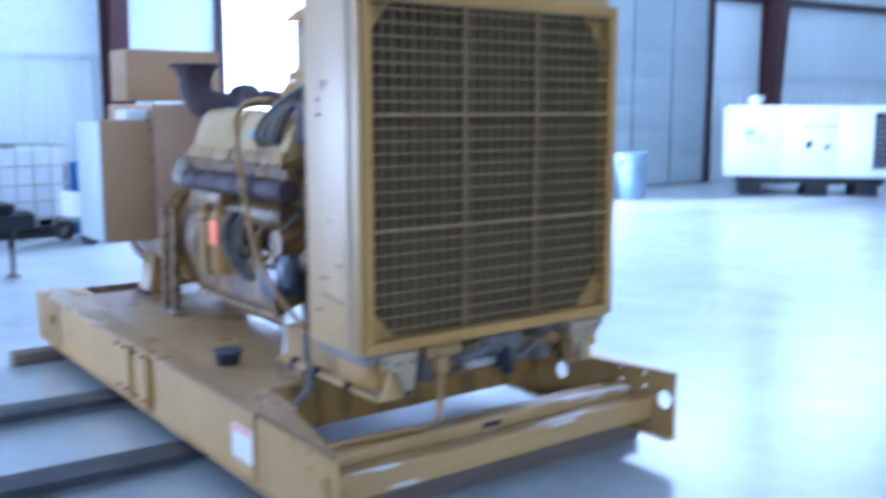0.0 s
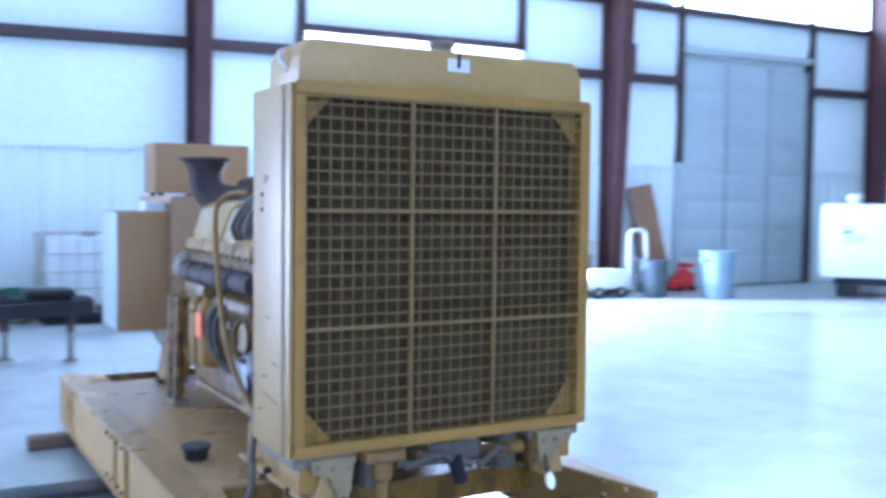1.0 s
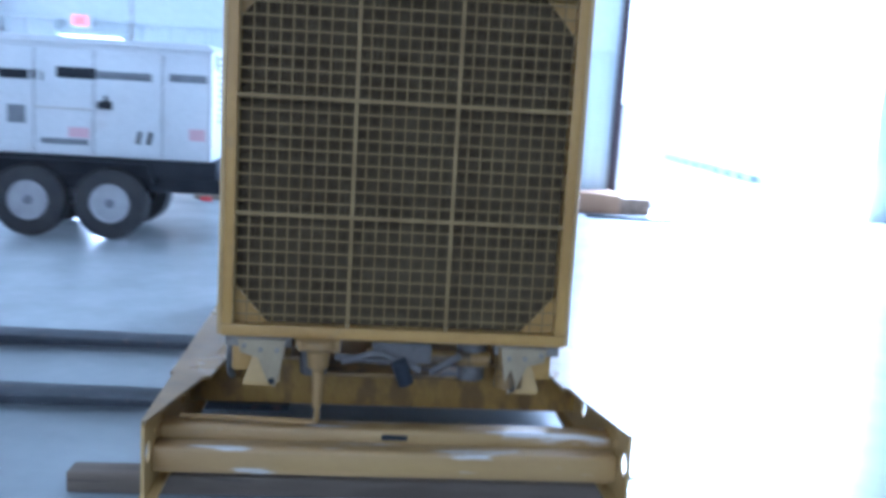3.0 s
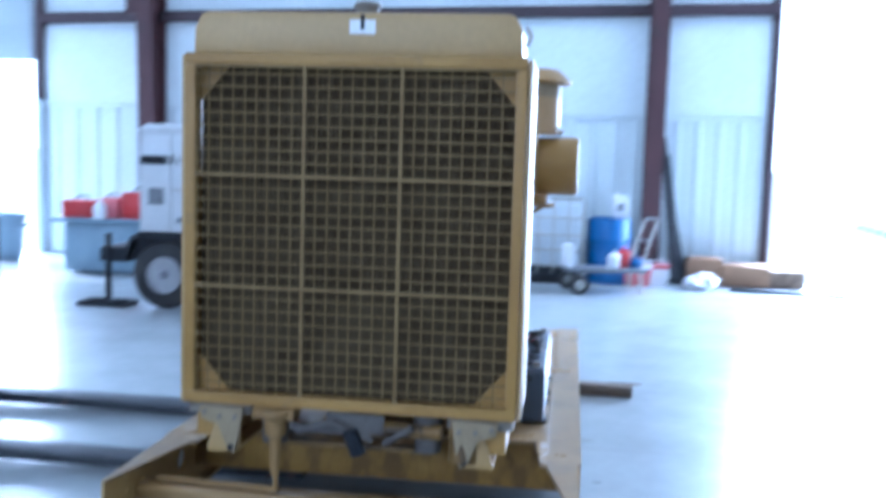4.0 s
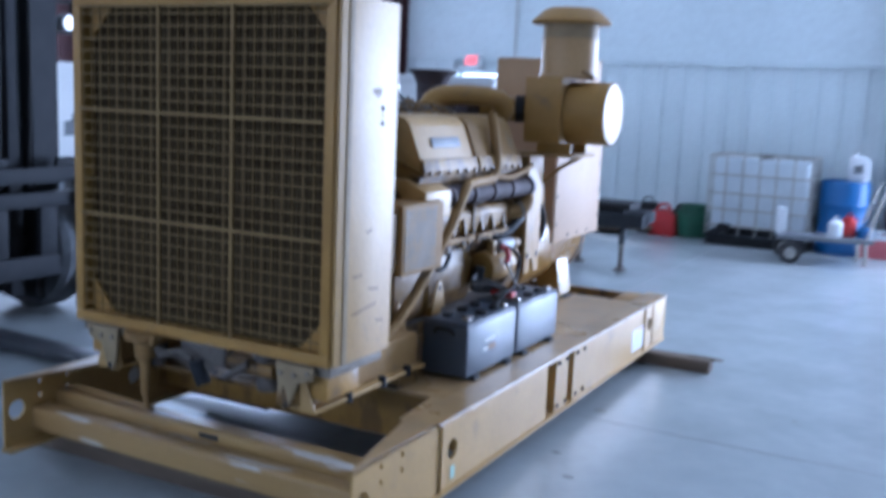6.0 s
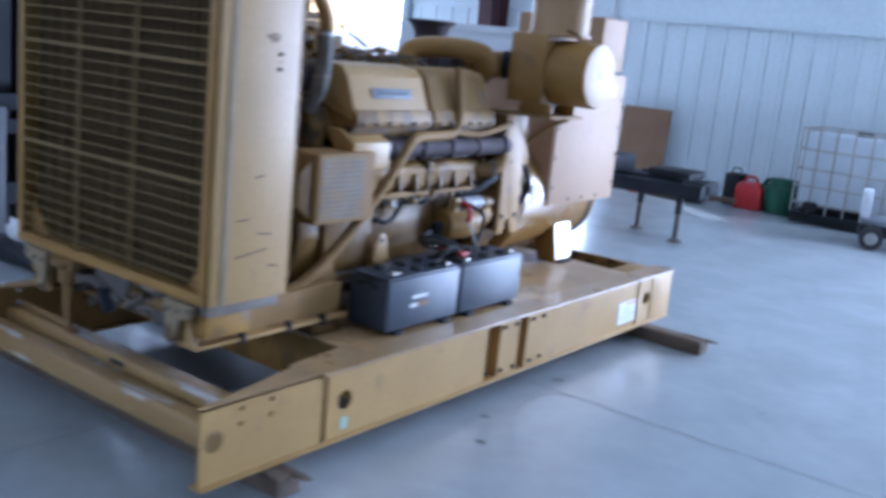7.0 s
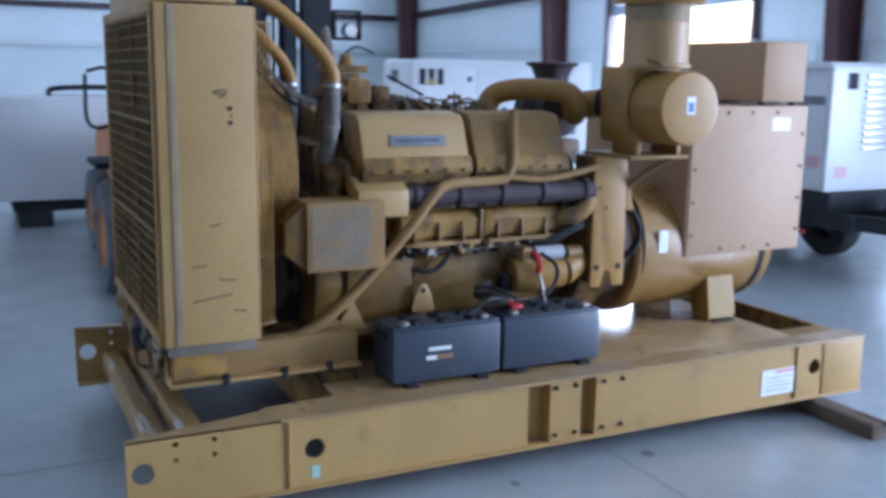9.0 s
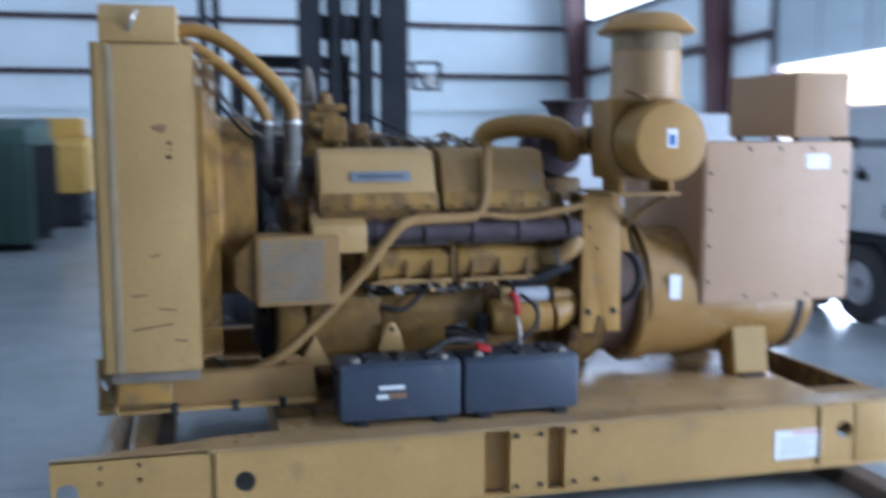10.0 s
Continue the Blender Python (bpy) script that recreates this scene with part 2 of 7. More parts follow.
def concrete_floor():
    m = mat("polished_concrete", (0.402, 0.426, 0.431), (0.367, 0.390, 0.395), 0.25, spec=0.9, scale=0.45, fine=9, bump=0.05, dirt=(0.262, 0.278, 0.282), dirt_at=0.25, dirt_to=0.9)
    t = m.node_tree
    b = t.nodes["Principled BSDF"]
    base = b.inputs["Base Color"].links[0].from_socket
    # the polish is even: no patches that mirror the doors more than the rest
    t.links.remove(b.inputs["Roughness"].links[0])
    b.inputs["Roughness"].default_value = 0.255
    co = t.nodes.new("ShaderNodeTexCoord")
    mp = t.nodes.new("ShaderNodeMapping")
    mp.inputs["Scale"].default_value = (1.0, 0.35, 1.0)
    mp.inputs["Rotation"].default_value = (0, 0, 0.6)
    q = t.nodes.new("ShaderNodeTexNoise")
    q.inputs["Scale"].default_value, q.inputs["Detail"].default_value, q.inputs["Distortion"].default_value = 1.7, 7, 0.5
    r = t.nodes.new("ShaderNodeMapRange")
    for k, v in (("From Min", 0.46), ("From Max", 0.86), ("To Min", 0.0), ("To Max", 0.2)):
        r.inputs[k].default_value = v
    x = t.nodes.new("ShaderNodeMix")
    x.data_type = "RGBA"
    x.inputs[7].default_value = (0.22, 0.22, 0.22, 1)
    t.links.new(co.outputs["Object"], mp.inputs["Vector"])
    t.links.new(mp.outputs["Vector"], q.inputs["Vector"])
    t.links.new(q.outputs["Fac"], r.inputs["Value"])
    t.links.new(r.outputs["Result"], x.inputs[0])
    t.links.new(base, x.inputs[6])
    t.links.new(x.outputs[2], b.inputs["Base Color"])
    return m


FLOOR = concrete_floor()


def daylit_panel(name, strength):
    """Translucent wall lights whose emission stands in for the day behind them."""
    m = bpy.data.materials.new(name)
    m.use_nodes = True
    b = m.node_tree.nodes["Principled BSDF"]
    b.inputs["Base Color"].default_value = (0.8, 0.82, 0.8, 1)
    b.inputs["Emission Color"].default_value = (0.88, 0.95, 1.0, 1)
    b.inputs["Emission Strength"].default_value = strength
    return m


DAYLIT = daylit_panel("daylit_translucent_panel", 6.2)
# added fill: a stronger glow for the out-of-view south wall
SOUTH_FILL = daylit_panel("south_fill_panel", 10.5)
LAMP_RED = bpy.data.materials.new("lit_red_sign")
LAMP_RED.use_nodes = True
LAMP_RED.node_tree.nodes["Principled BSDF"].inputs["Base Color"].default_value = (0.6, 0.05, 0.05, 1)
LAMP_RED.node_tree.nodes["Principled BSDF"].inputs["Emission Color"].default_value = (1.0, 0.12, 0.12, 1)
LAMP_RED.node_tree.nodes["Principled BSDF"].inputs["Emission Strength"].default_value = 1.6


# ---------- mesh helpers ----------
def thing(name, label, category, m=None, group="", kind=""):
    ob = new(name)
    ob.empty_display_size = 0.1
    if m is not None:
        ob.matrix_world = m
    return tagged(ob, label, category, group, kind)


def part(name, bm, material, parent=None, label="", sharp=32):
    bmesh.ops.recalc_face_normals(bm, faces=bm.faces)
    me = bpy.data.meshes.new(name)
    for f in bm.faces:
        f.smooth = True
    bm.to_mesh(me)
    bm.free()
    me.set_sharp_from_angle(angle=radians(sharp))
    me.materials.append(material)
    ob = new(name, me)
    if parent:
        ob.parent = parent
    return tagged(ob, label)


def share(name, me, parent, m, label=""):
    """Another object on a mesh that is there already."""
    ob = new(name, me)
    ob.parent = parent
    ob.matrix_basis = m
    return tagged(ob, label)


def add_box(bm, x0, x1, y0, y1, z0, z1, bev=0.0, m=None):
    q = Matrix.Translation(((x0 + x1) / 2, (y0 + y1) / 2, (z0 + z1) / 2)) @ Matrix.Diagonal((abs(x1 - x0), abs(y1 - y0), abs(z1 - z0), 1))
    r = bmesh.ops.create_cube(bm, size=1, matrix=(m @ q) if m else q)
    if bev:
        es = list({e for v in r["verts"] for e in v.link_edges})
        bmesh.ops.bevel(bm, geom=es, offset=bev, segments=2, affect="EDGES", profile=0.6)
    return bm


def add_cyl(bm, p0, p1, r, r2=None, n=20, caps=True):
    p0, p1 = Vector(p0), Vector(p1)
    d = p1 - p0
    q = Matrix.Translation((p0 + p1) / 2) @ d.to_track_quat("Z", "Y").to_matrix().to_4x4()
    bmesh.ops.create_cone(bm, cap_ends=caps, segments=n, radius1=r, radius2=r if r2 is None else r2, depth=d.length, matrix=q)
    return bm


def add_tube(bm, pts, r, n=12, steps=6, closed_ends=True):
    """A round pipe along a smooth line through the points."""
    p = [Vector(v) for v in pts]
    q = [p[0] * 2 - p[1], *p, p[-1] * 2 - p[-2]]
    line = []
    for i in range(1, len(q) - 2):
        for k in range(steps):
            t = k / steps
            a, b, c, d = q[i - 1], q[i], q[i + 1], q[i + 2]
            line.append(0.5 * ((2 * b) + (c - a) * t + (2 * a - 5 * b + 4 * c - d) * t * t + (3 * b - a - 3 * c + d) * t ** 3))
    line.append(p[-1])
    rings, side = [], None
    for i, v in enumerate(line):
        d = (line[min(i + 1, len(line) - 1)] - line[max(i - 1, 0)]).normalized()
        if side is None:
            side = d.orthogonal().normalized()
        side = (side - d * side.dot(d)).normalized()
        up = d.cross(side)
        rr = r(i / (len(line) - 1)) if callable(r) else r
        rings.append([bm.verts.new(v + (side * math.cos(k * math.tau / n) + up * math.sin(k * math.tau / n)) * rr) for k in range(n)])
    for a, b in zip(rings, rings[1:]):
        for k in range(n):
            bm.faces.new((a[k], a[(k + 1) % n], b[(k + 1) % n], b[k]))
    if closed_ends:
        bm.faces.new(rings[0])
        bm.faces.new(rings[-1])
    return bm


def add_lathe(bm, prof, n=28, m=None, caps=True):
    """Turns a profile of (radius, height) about z."""
    rings = []
    for r, z in prof:
        ring = [Vector((r * math.cos(k * math.tau / n), r * math.sin(k * math.tau / n), z)) for k in range(n)]
        rings.append([bm.verts.new(m @ v if m else v) for v in ring])
    for a, b in zip(rings, rings[1:]):
        for k in range(n):
            bm.faces.new((a[k], a[(k + 1) % n], b[(k + 1) % n], b[k]))
    if caps:
        bm.faces.new(rings[0])
        bm.faces.new(rings[-1])
    return bm


def add_prism(bm, poly, axis, a0, a1, bev=0.0, m=None):
    """Draws a polygon out along an axis. The polygon holds the other two coordinates, in x, y, z order."""
    def put(u, v, a):
        w = Vector({"x": (a, u, v), "y": (u, a, v), "z": (u, v, a)}[axis])
        return bm.verts.new(m @ w if m else w)
    lo, hi = [put(u, v, a0) for u, v in poly], [put(u, v, a1) for u, v in poly]
    k = len(poly)
    fs = [bm.faces.new(lo), bm.faces.new(hi)]
    for i in range(k):
        fs.append(bm.faces.new((lo[i], lo[(i + 1) % k], hi[(i + 1) % k], hi[i])))
    if bev:
        bmesh.ops.recalc_face_normals(bm, faces=fs)
        es = list({e for f in fs for e in f.edges})
        bmesh.ops.bevel(bm, geom=es, offset=bev, segments=2, affect="EDGES", profile=0.6)
    return bm


def NB():
    return bmesh.new()


def lumpy(bm, amount, scale, cuts=5):
    """Roughens a casting: finer faces, pushed in and out along their normals."""
    bmesh.ops.subdivide_edges(bm, edges=[e for e in bm.edges if e.calc_length() > 0.05], cuts=cuts, use_grid_fill=True)
    bm.normal_update()
    for v in bm.verts:
        v.co += v.normal * amount * noise.noise(v.co * scale)
    return bm


def box(name, parent, material, x0, x1, y0, y1, z0, z1, bev=0.004, label=""):
    return part(name, add_box(NB(), x0, x1, y0, y1, z0, z1, bev), material, parent, label)


def cyl(name, parent, material, p0, p1, r, r2=None, n=20, label=""):
    return part(name, add_cyl(NB(), p0, p1, r, r2, n), material, parent, label)


def tube(name, parent, material, pts, r, n=12, label=""):
    return part(name, add_tube(NB(), pts, r, n), material, parent, label)


def structure(ob, label, category):
    return tagged(ob, label, category, "", "structure")


# ---------- the hall ----------
floor = structure(part("floor", add_box(NB(), -21.2, 26.2, -18.2, 10.72, -0.2, 0), FLOOR), "smooth grey polished concrete floor with stains", "floor")
ground = structure(part("ground", add_box(NB(), -400, 400, 10.72, 600, -0.5, -0.03), ASPHALT), "pale sunlit concrete yard outside", "ground")
ground_b = structure(part("ground", add_box(NB(), -400, 400, -500, 10.72, -0.9, -0.25), ASPHALT), "pale ground under and round the hall", "ground")
bm = NB()
for j in range(-4, 6):
    add_box(bm, 4.6 * j - 0.004, 4.6 * j + 0.004, -18, 10.6, 0.0005, 0.0012)
for j in range(-3, 3):
    add_box(bm, -21, 26, 4.6 * j + 2.0 - 0.004, 4.6 * j + 2.0 + 0.004, 0.0006, 0.0013)
structure(part("floor_joint", bm, mat("joint_filler", (0.24, 0.24, 0.24), None, 0.7)), "thin saw-cut joints in the concrete floor", "floor joint")

H = 7.0
BAYS = [-20.0, -12.7, -5.4, 1.9, 9.28, 16.5, 23.8]
wall_n = structure(new("wall_north"), "long white metal-building wall with steel frame", "wall")
# core of the wall, with openings through it
for a, b, z0, z1 in ((-21.2, -11.15, 0, H), (-11.15, -7.3, 5.2, H), (-7.3, -4.4, 0, H), (-4.4, -3.55, 2.05, H), (-3.55, 3.5, 0, H),
                     (3.5, 7.45, 4.05, H), (7.45, 26.2, 0, H)):
    box("wall_sheet", wall_n, BLANKET, a, b, WALL_Y + 0.12, WALL_Y + 0.2, z0, z1, 0)


def blanket(x0, x1, z0, z1, y):
    """Insulation that bellies out a little between its seams."""
    bm = NB()
    nx, nz = max(2, int((x1 - x0) / 0.3)), 6
    g = [[bm.verts.new((x0 + (x1 - x0) * i / nx, y - 0.06 * math.sin(math.pi * j / nz) ** 0.6 * (0.65 + 0.35 * abs(math.sin(math.pi * (x0 + (x1 - x0) * i / nx) / 1.5))),
                        z0 + (z1 - z0) * j / nz)) for j in range(nz + 1)] for i in range(nx + 1)]
    for i in range(nx):
        for j in range(nz):
            bm.faces.new((g[i][j], g[i + 1][j], g[i + 1][j + 1], g[i][j + 1]))
    return part("insulation_blanket", bm, BLANKET, wall_n)


SPANS = [(-21.2, -11.15), (-7.3, -4.4), (-3.55, 3.5), (7.45, 11.05), (14.65, 26.2)]
for a, b in SPANS:
    for z0, z1 in ((2.25, 3.72), (3.82, 5.3)):
        blanket(a, b, z0, z1, WALL_Y + 0.08)
for a, b, z0 in ((3.5, 7.45, 4.17), (11.05, 14.65, 4.42)):
    blanket(a, b, z0, 5.3, WALL_Y + 0.08)
blanket(-4.4, -3.55, 2.25, 3.72, WALL_Y + 0.08)
blanket(-4.4, -3.55, 3.82, 5.3, WALL_Y + 0.08)
# ribbed liner sheets below
bm = NB()
prof = []
for k in range(3):
    o = k * 0.3
    prof += [(o, 0.03), (o + 0.2, 0.03), (o + 0.225, 0.0), (o + 0.275, 0.0), (o + 0.2999, 0.03)]
pts = [(bm.verts.new((x, y, 0)), bm.verts.new((x, y, 2.25))) for x, y in prof]
for (a, b), (c, d) in zip(pts, pts[1:]):
    bm.faces.new((a, c, d, b))
liner = part("liner_panel", bm, LINER, wall_n, "ribbed white steel liner panel", 20)
liner.matrix_basis = Matrix.Translation((-21.2, WALL_Y + 0.05, 0))
for a, b in ((-21.2, -11.2), (-7.35, -4.45), (-3.5, 3.45), (7.5, 11.0), (14.7, 26.2)):
    k = max(1, round((b - a) / 0.9))
    for i in range(k):
        if (a, i) != (-21.2, 0):
            share("liner_panel", liner.data, wall_n, Matrix.Translation((a + i * (b - a) / k, WALL_Y + 0.05, 0)) @ Matrix.Diagonal(((b - a) / k / 0.9, 1, 1, 1)))
for a, b in SPANS:
    box("liner_cap", wall_n, LINER, a, b, WALL_Y + 0.03, WALL_Y + 0.10, 2.24, 2.29, 0.004)
# girts, columns, jambs
for a, b in SPANS:
    box("girt", wall_n, DARK_GIRT, a, b, WALL_Y - 0.07, WALL_Y + 0.09, 3.69, 3.84, 0.006)
box("girt", wall_n, DARK_GIRT, -4.4, -3.55, WALL_Y - 0.07, WALL_Y + 0.09, 3.69, 3.84, 0.006)
for a, b in ((-21.2, -11.15), (-7.3, 1.9), (1.9, 26.2)):
    box("girt", wall_n, DARK_GIRT, a, b, WALL_Y - 0.07, WALL_Y + 0.09, 5.02, 5.14, 0.006)
for x in (3.5, 7.45, -11.15, -7.3, 11.05, 14.65):
    z0 = 4.05 if x == 7.45 else 2.35 if x in (11.05, -7.3) else 0.0
    box("jamb", wall_n, DARK_GIRT, x - 0.06, x + 0.06, WALL_Y - 0.05, WALL_Y + 0.12, z0, 5.27, 0.006)
    if z0:
        box("jamb", wall_n, LINER if x == 7.45 else DOOR_STEEL, x - 0.06, x + 0.06, WALL_Y - 0.05, WALL_Y + 0.12, 0, z0, 0.006)
for a, b, z0, mm in ((3.5, 7.45, 4.05, DARK_GIRT), (11.05, 14.65, 4.3, DOOR_STEEL)):
    box("door_header", wall_n, mm, a, b, WALL_Y - 0.05, WALL_Y + 0.12, z0, z0 + 0.12, 0.006)


def fall(x, z=4.0):
    """The eaves and girts of the old hall drop a little towards its west end."""
    return min(1, max(0, (z - 2.3) / 0.8)) * min(1, max(0, (6.6 - z) / 0.5)) * (0.024 if x < 1.6 else 0.012) * (x - 1.6)


def column(x, side):
    c = structure(new("steel_column"), "tapered dark oxide-red steel wide-flange column", "column")
    c.location = (x, WALL_Y, 0)
    bm = NB()
    add_prism(bm, [(-0.33, 0), (-0.315, 0), (-0.705, H), (-0.72, H)], "x", -0.12, 0.12)
    part("column_flange", bm, BROWN_STEEL, c)
    part("column_web", add_prism(NB(), [(-0.315, 0), (-0.02, 0), (-0.02, H), (-0.705, H)], "x", -0.008, 0.008), BROWN_STEEL, c)
    box("column_flange", c, BROWN_STEEL, -0.12, 0.12, -0.02, 0.0, 0, H, 0)
    box("base_plate", c, BROWN_STEEL, -0.15, 0.15, -0.36, 0.0, 0, 0.02, 0.003)
    if side:
        box("bracket", c, BROWN_STEEL, 0.01 * side, 0.33 * side, -0.42, -0.08, 3.75 + fall(x), 4.30 + fall(x), 0.01)
    return c


for x, s in zip(BAYS, (-1, -1, -1, 0, 1, 1, 0)):
    column(x, s)

# daylit strip under the eaves
for x0, x1 in ((-19.8, -12.9), (-12.5, -8.9), (10.9, 16.4), (17.0, 23.6)):
    ob = box("light_panel", wall_n, DAYLIT, x0, x1, WALL_Y + 0.0, WALL_Y + 0.018, 5.16, 6.5, 0, "bright translucent wall light")

for ob in wall_n.children:
    if not ob.name.startswith("liner_panel"):
        for v in ob.data.vertices:
            v.co.z += fall(v.co.x, v.co.z)

wall_w = structure(box("wall_west", None, BLANKET, -21.4, -21.2, -18.2, 10.7, 0, H, 0), "white insulated end wall", "wall")
for z in (2.24, 3.69 + fall(-21), 5.02 + fall(-21)):
    box("girt", wall_w, DARK_GIRT if z > 3 else LINER, -21.2, -21.08, -18.2, 10.5, z, z + 0.14, 0.006)
wall_e = structure(box("wall_east", None, BLANKET, 26.2, 26.4, -18.2, 10.7, 0, H, 0), "white insulated end wall", "wall")
wall_s = structure(new("wall_south"), "white insulated wall, out of view, with added glowing fill panels", "wall")
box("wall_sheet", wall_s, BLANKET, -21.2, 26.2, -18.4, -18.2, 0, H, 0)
# unseen glowing panels, added to brighten south and west faces
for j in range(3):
    box("light_panel", wall_s, SOUTH_FILL, -20 + 7.5 * j, -13.4 + 7.5 * j, -18.18, -18.14, 5.40, 6.75, 0)
ceiling = structure(part("ceiling", add_box(NB(), -21.4, 26.4, -18.4, 10.7, H, H + 0.2), CEIL), "white insulated metal roof", "ceiling")


def sectional_door(name, x0, x1, z0, z1, label, zs):
    d = structure(new(name), label, "door")
    d.location = (x0, WALL_Y, z0)
    w, k = x1 - x0, max(1, round((z1 - z0) / zs))
    h = (z1 - z0) / k
    bm = NB()
    add_box(bm, 0.0, w, 0.02, 0.06, 0.0, h, 0.008)
    sec = part("door_section", bm, DOOR_STEEL, d)
    for i in range(1, k):
        share("door_section", sec.data, d, Matrix.Translation((0, 0, i * h)))
    for f in (0.005, 1 / 3, 2 / 3, 0.975):
        box("door_stile", d, STILE, f * w, f * w + 0.05, 0.0, 0.019, 0, z1 - z0, 0.003)
    return d


sectional_door("door_1", 11.11, 14.59, 0.02, 4.3, "closed grey steel sectional overhead door", 0.535)
raised = sectional_door("door_2", -11.09, -7.36, 2.835, 5.0, "grey sectional overhead door, part raised", 0.535)
raised.rotation_euler.y = -0.024
frame_d = structure(new("door_3"), "open personnel doorway with white steel frame", "door")
for a, b, c, e in ((-4.46, -4.4, 0, 2.11), (-3.55, -3.49, 0, 2.11)):
    box("door_frame", frame_d, LINER, a, b, WALL_Y - 0.02, WALL_Y + 0.22, c, e, 0.004)
box("door_frame", frame_d, LINER, -4.4, -3.55, WALL_Y - 0.02, WALL_Y + 0.22, 2.05, 2.11, 0.004)

# ---------- the generator set ----------
gs = thing("generator_set", "faded yellow diesel generator set on a steel skid", "generator")


def bolt_row(parent, pts, r=0.011, d=0.012, axis="x", material=None):
    """Bolt heads, each of its own, on one mesh."""
    bm = NB()
    end = {"x": (d, 0, 0), "y": (0, d, 0), "z": (0, 0, d)}[axis]
    add_cyl(bm, (0, 0, 0), end, r, r * 0.9, 6)
    first = part("bolt", bm, material or BLACK_STEEL, parent)
    first.matrix_basis = Matrix.Translation(pts[0])
    for p in pts[1:]:
        share("bolt", first.data, parent, Matrix.Translation(p))


# skid: two long side beams with holes, cross members, deck
def holed_plate(bm, outline, holes, x0, x1, n=18):
    """A plate across x, its outline in (y, z), with round holes (y, z, radius) cut through it."""
    edges = []
    for loop in [outline] + [[(cy + r * math.cos(k * math.tau / n), cz + r * math.sin(k * math.tau / n)) for k in range(n)] for cy, cz, r in holes]:
        vs = [bm.verts.new((x0, y, z)) for y, z in loop]
        edges += [bm.edges.new((vs[i], vs[(i + 1) % len(vs)])) for i in range(len(vs))]
    fs = [f for f in bmesh.ops.triangle_fill(bm, edges=edges, use_beauty=True)["geom"] if isinstance(f, bmesh.types.BMFace)]
    out = bmesh.ops.extrude_face_region(bm, geom=fs)
    bmesh.ops.translate(bm, vec=(x1 - x0, 0, 0), verts=[v for v in out["geom"] if isinstance(v, bmesh.types.BMVert)])
    return bm


def side_beam(s):
    """A deep plate beam with narrow flanges, two lifting pockets and round holes."""
    x_out, x_web = 0.889 * s, 0.876 * s
    ym, yM = -0.185, 3.62
    x_in = x_web - 0.012 * s
    bm = NB()
    holed_plate(bm, [(ym, 0.10), (0.44, 0.10), (0.44, 0.40), (ym, 0.40)],
                [(-0.125, 0.268, 0.042), (0.14, 0.365, 0.011), (0.14, 0.305, 0.011), (-0.005, 0.365, 0.011), (-0.005, 0.305, 0.011)], x_web, x_in)
    holed_plate(bm, [(0.4405, 0.11), (1.53, 0.11), (1.53, 0.39), (0.4405, 0.39)], [(0.54, 0.262, 0.042)], x_web, x_in, 24)
    holed_plate(bm, [(1.645, 0.11), (1.812, 0.11), (1.812, 0.39), (1.645, 0.39)], [], x_web, x_in)
    holed_plate(bm, [(1.893, 0.11), (yM, 0.11), (yM, 0.39), (1.893, 0.39)], [(3.275, 0.265, 0.04)], x_web, x_in, 24)
    web = part("side_web", bm, SKID, gs, "yellow plate web with lifting holes and bolted pockets", 20)
    # recessed lifting pockets
    for y0, y1 in ((1.53, 1.645), (1.812, 1.893)):
        b2 = NB()
        add_box(b2, *sorted((x_web - 0.062 * s, x_web - 0.07 * s)), y0 - 0.01, y1 + 0.01, 0.112, 0.388)
        add_box(b2, *sorted((x_web - 0.013 * s, x_web - 0.061 * s)), y0 - 0.01, y0 - 0.001, 0.112, 0.388)
        add_box(b2, *sorted((x_web - 0.013 * s, x_web - 0.061 * s)), y1 + 0.001, y1 + 0.01, 0.112, 0.388)
        part("lifting_pocket", b2, SKID, web)
    # flanges: the top one narrows towards the front end
    part("top_flange", add_prism(NB(), [(0.863 * s, ym), (0.80 * s, 0.11), (0.75 * s, 0.355), (0.725 * s, 0.365), (0.69 * s, 0.692), (0.745 * s, 0.692), (0.745 * s, yM), (x_out, yM), (x_out, 0.40), (x_web, 0.40), (x_web, ym)], "z", 0.391, 0.405), DECK, web)
    box("bottom_flange", web, SKID, *sorted((x_web - 0.05 * s, x_out)), ym, yM, 0.095, 0.1095, 0.003)
    # upright ribs between the end plates and the web, and the edge of the end plate
    for y in (0.428, 3.14):
        box("stiffener", web, SKID, *sorted((x_web + 0.001 * s, x_out - 0.002 * s)), y, y + 0.012, 0.112, 0.389, 0.002)
    box("doubler", web, SKID, *sorted((x_web + 0.001 * s, x_web + 0.006 * s)), 3.33, yM - 0.002, 0.112, 0.389, 0.003)
    xo = x_web + 0.0005 * s
    bolt_row(web, [(xo if s > 0 else xo - 0.010, y, z) for y in (1.675, 1.782, 1.935, 2.04) for z in (0.14, 0.362)], 0.011, 0.010)
    return web


web_r = side_beam(1)
web_l = side_beam(-1)
box("sticker", web_r, WHITE, 0.877, 0.879, 2.91, 3.16, 0.15, 0.285, 0, "white safety sticker with a red top line")
box("sticker_line", web_r, PINK, 0.8793, 0.8798, 3.0, 3.14, 0.266, 0.276, 0)
for k in range(4):
    box("print_bar", web_r, GREY_PLATE, 0.8793, 0.8798, 2.94, 3.12 - 0.03 * (k % 2), 0.24 - 0.022 * k, 0.244 - 0.022 * k, 0)
box("sticker", web_r, MINT, 0.877, 0.879, 0.525, 0.558, 0.14, 0.19, 0, "small pale green sticker")
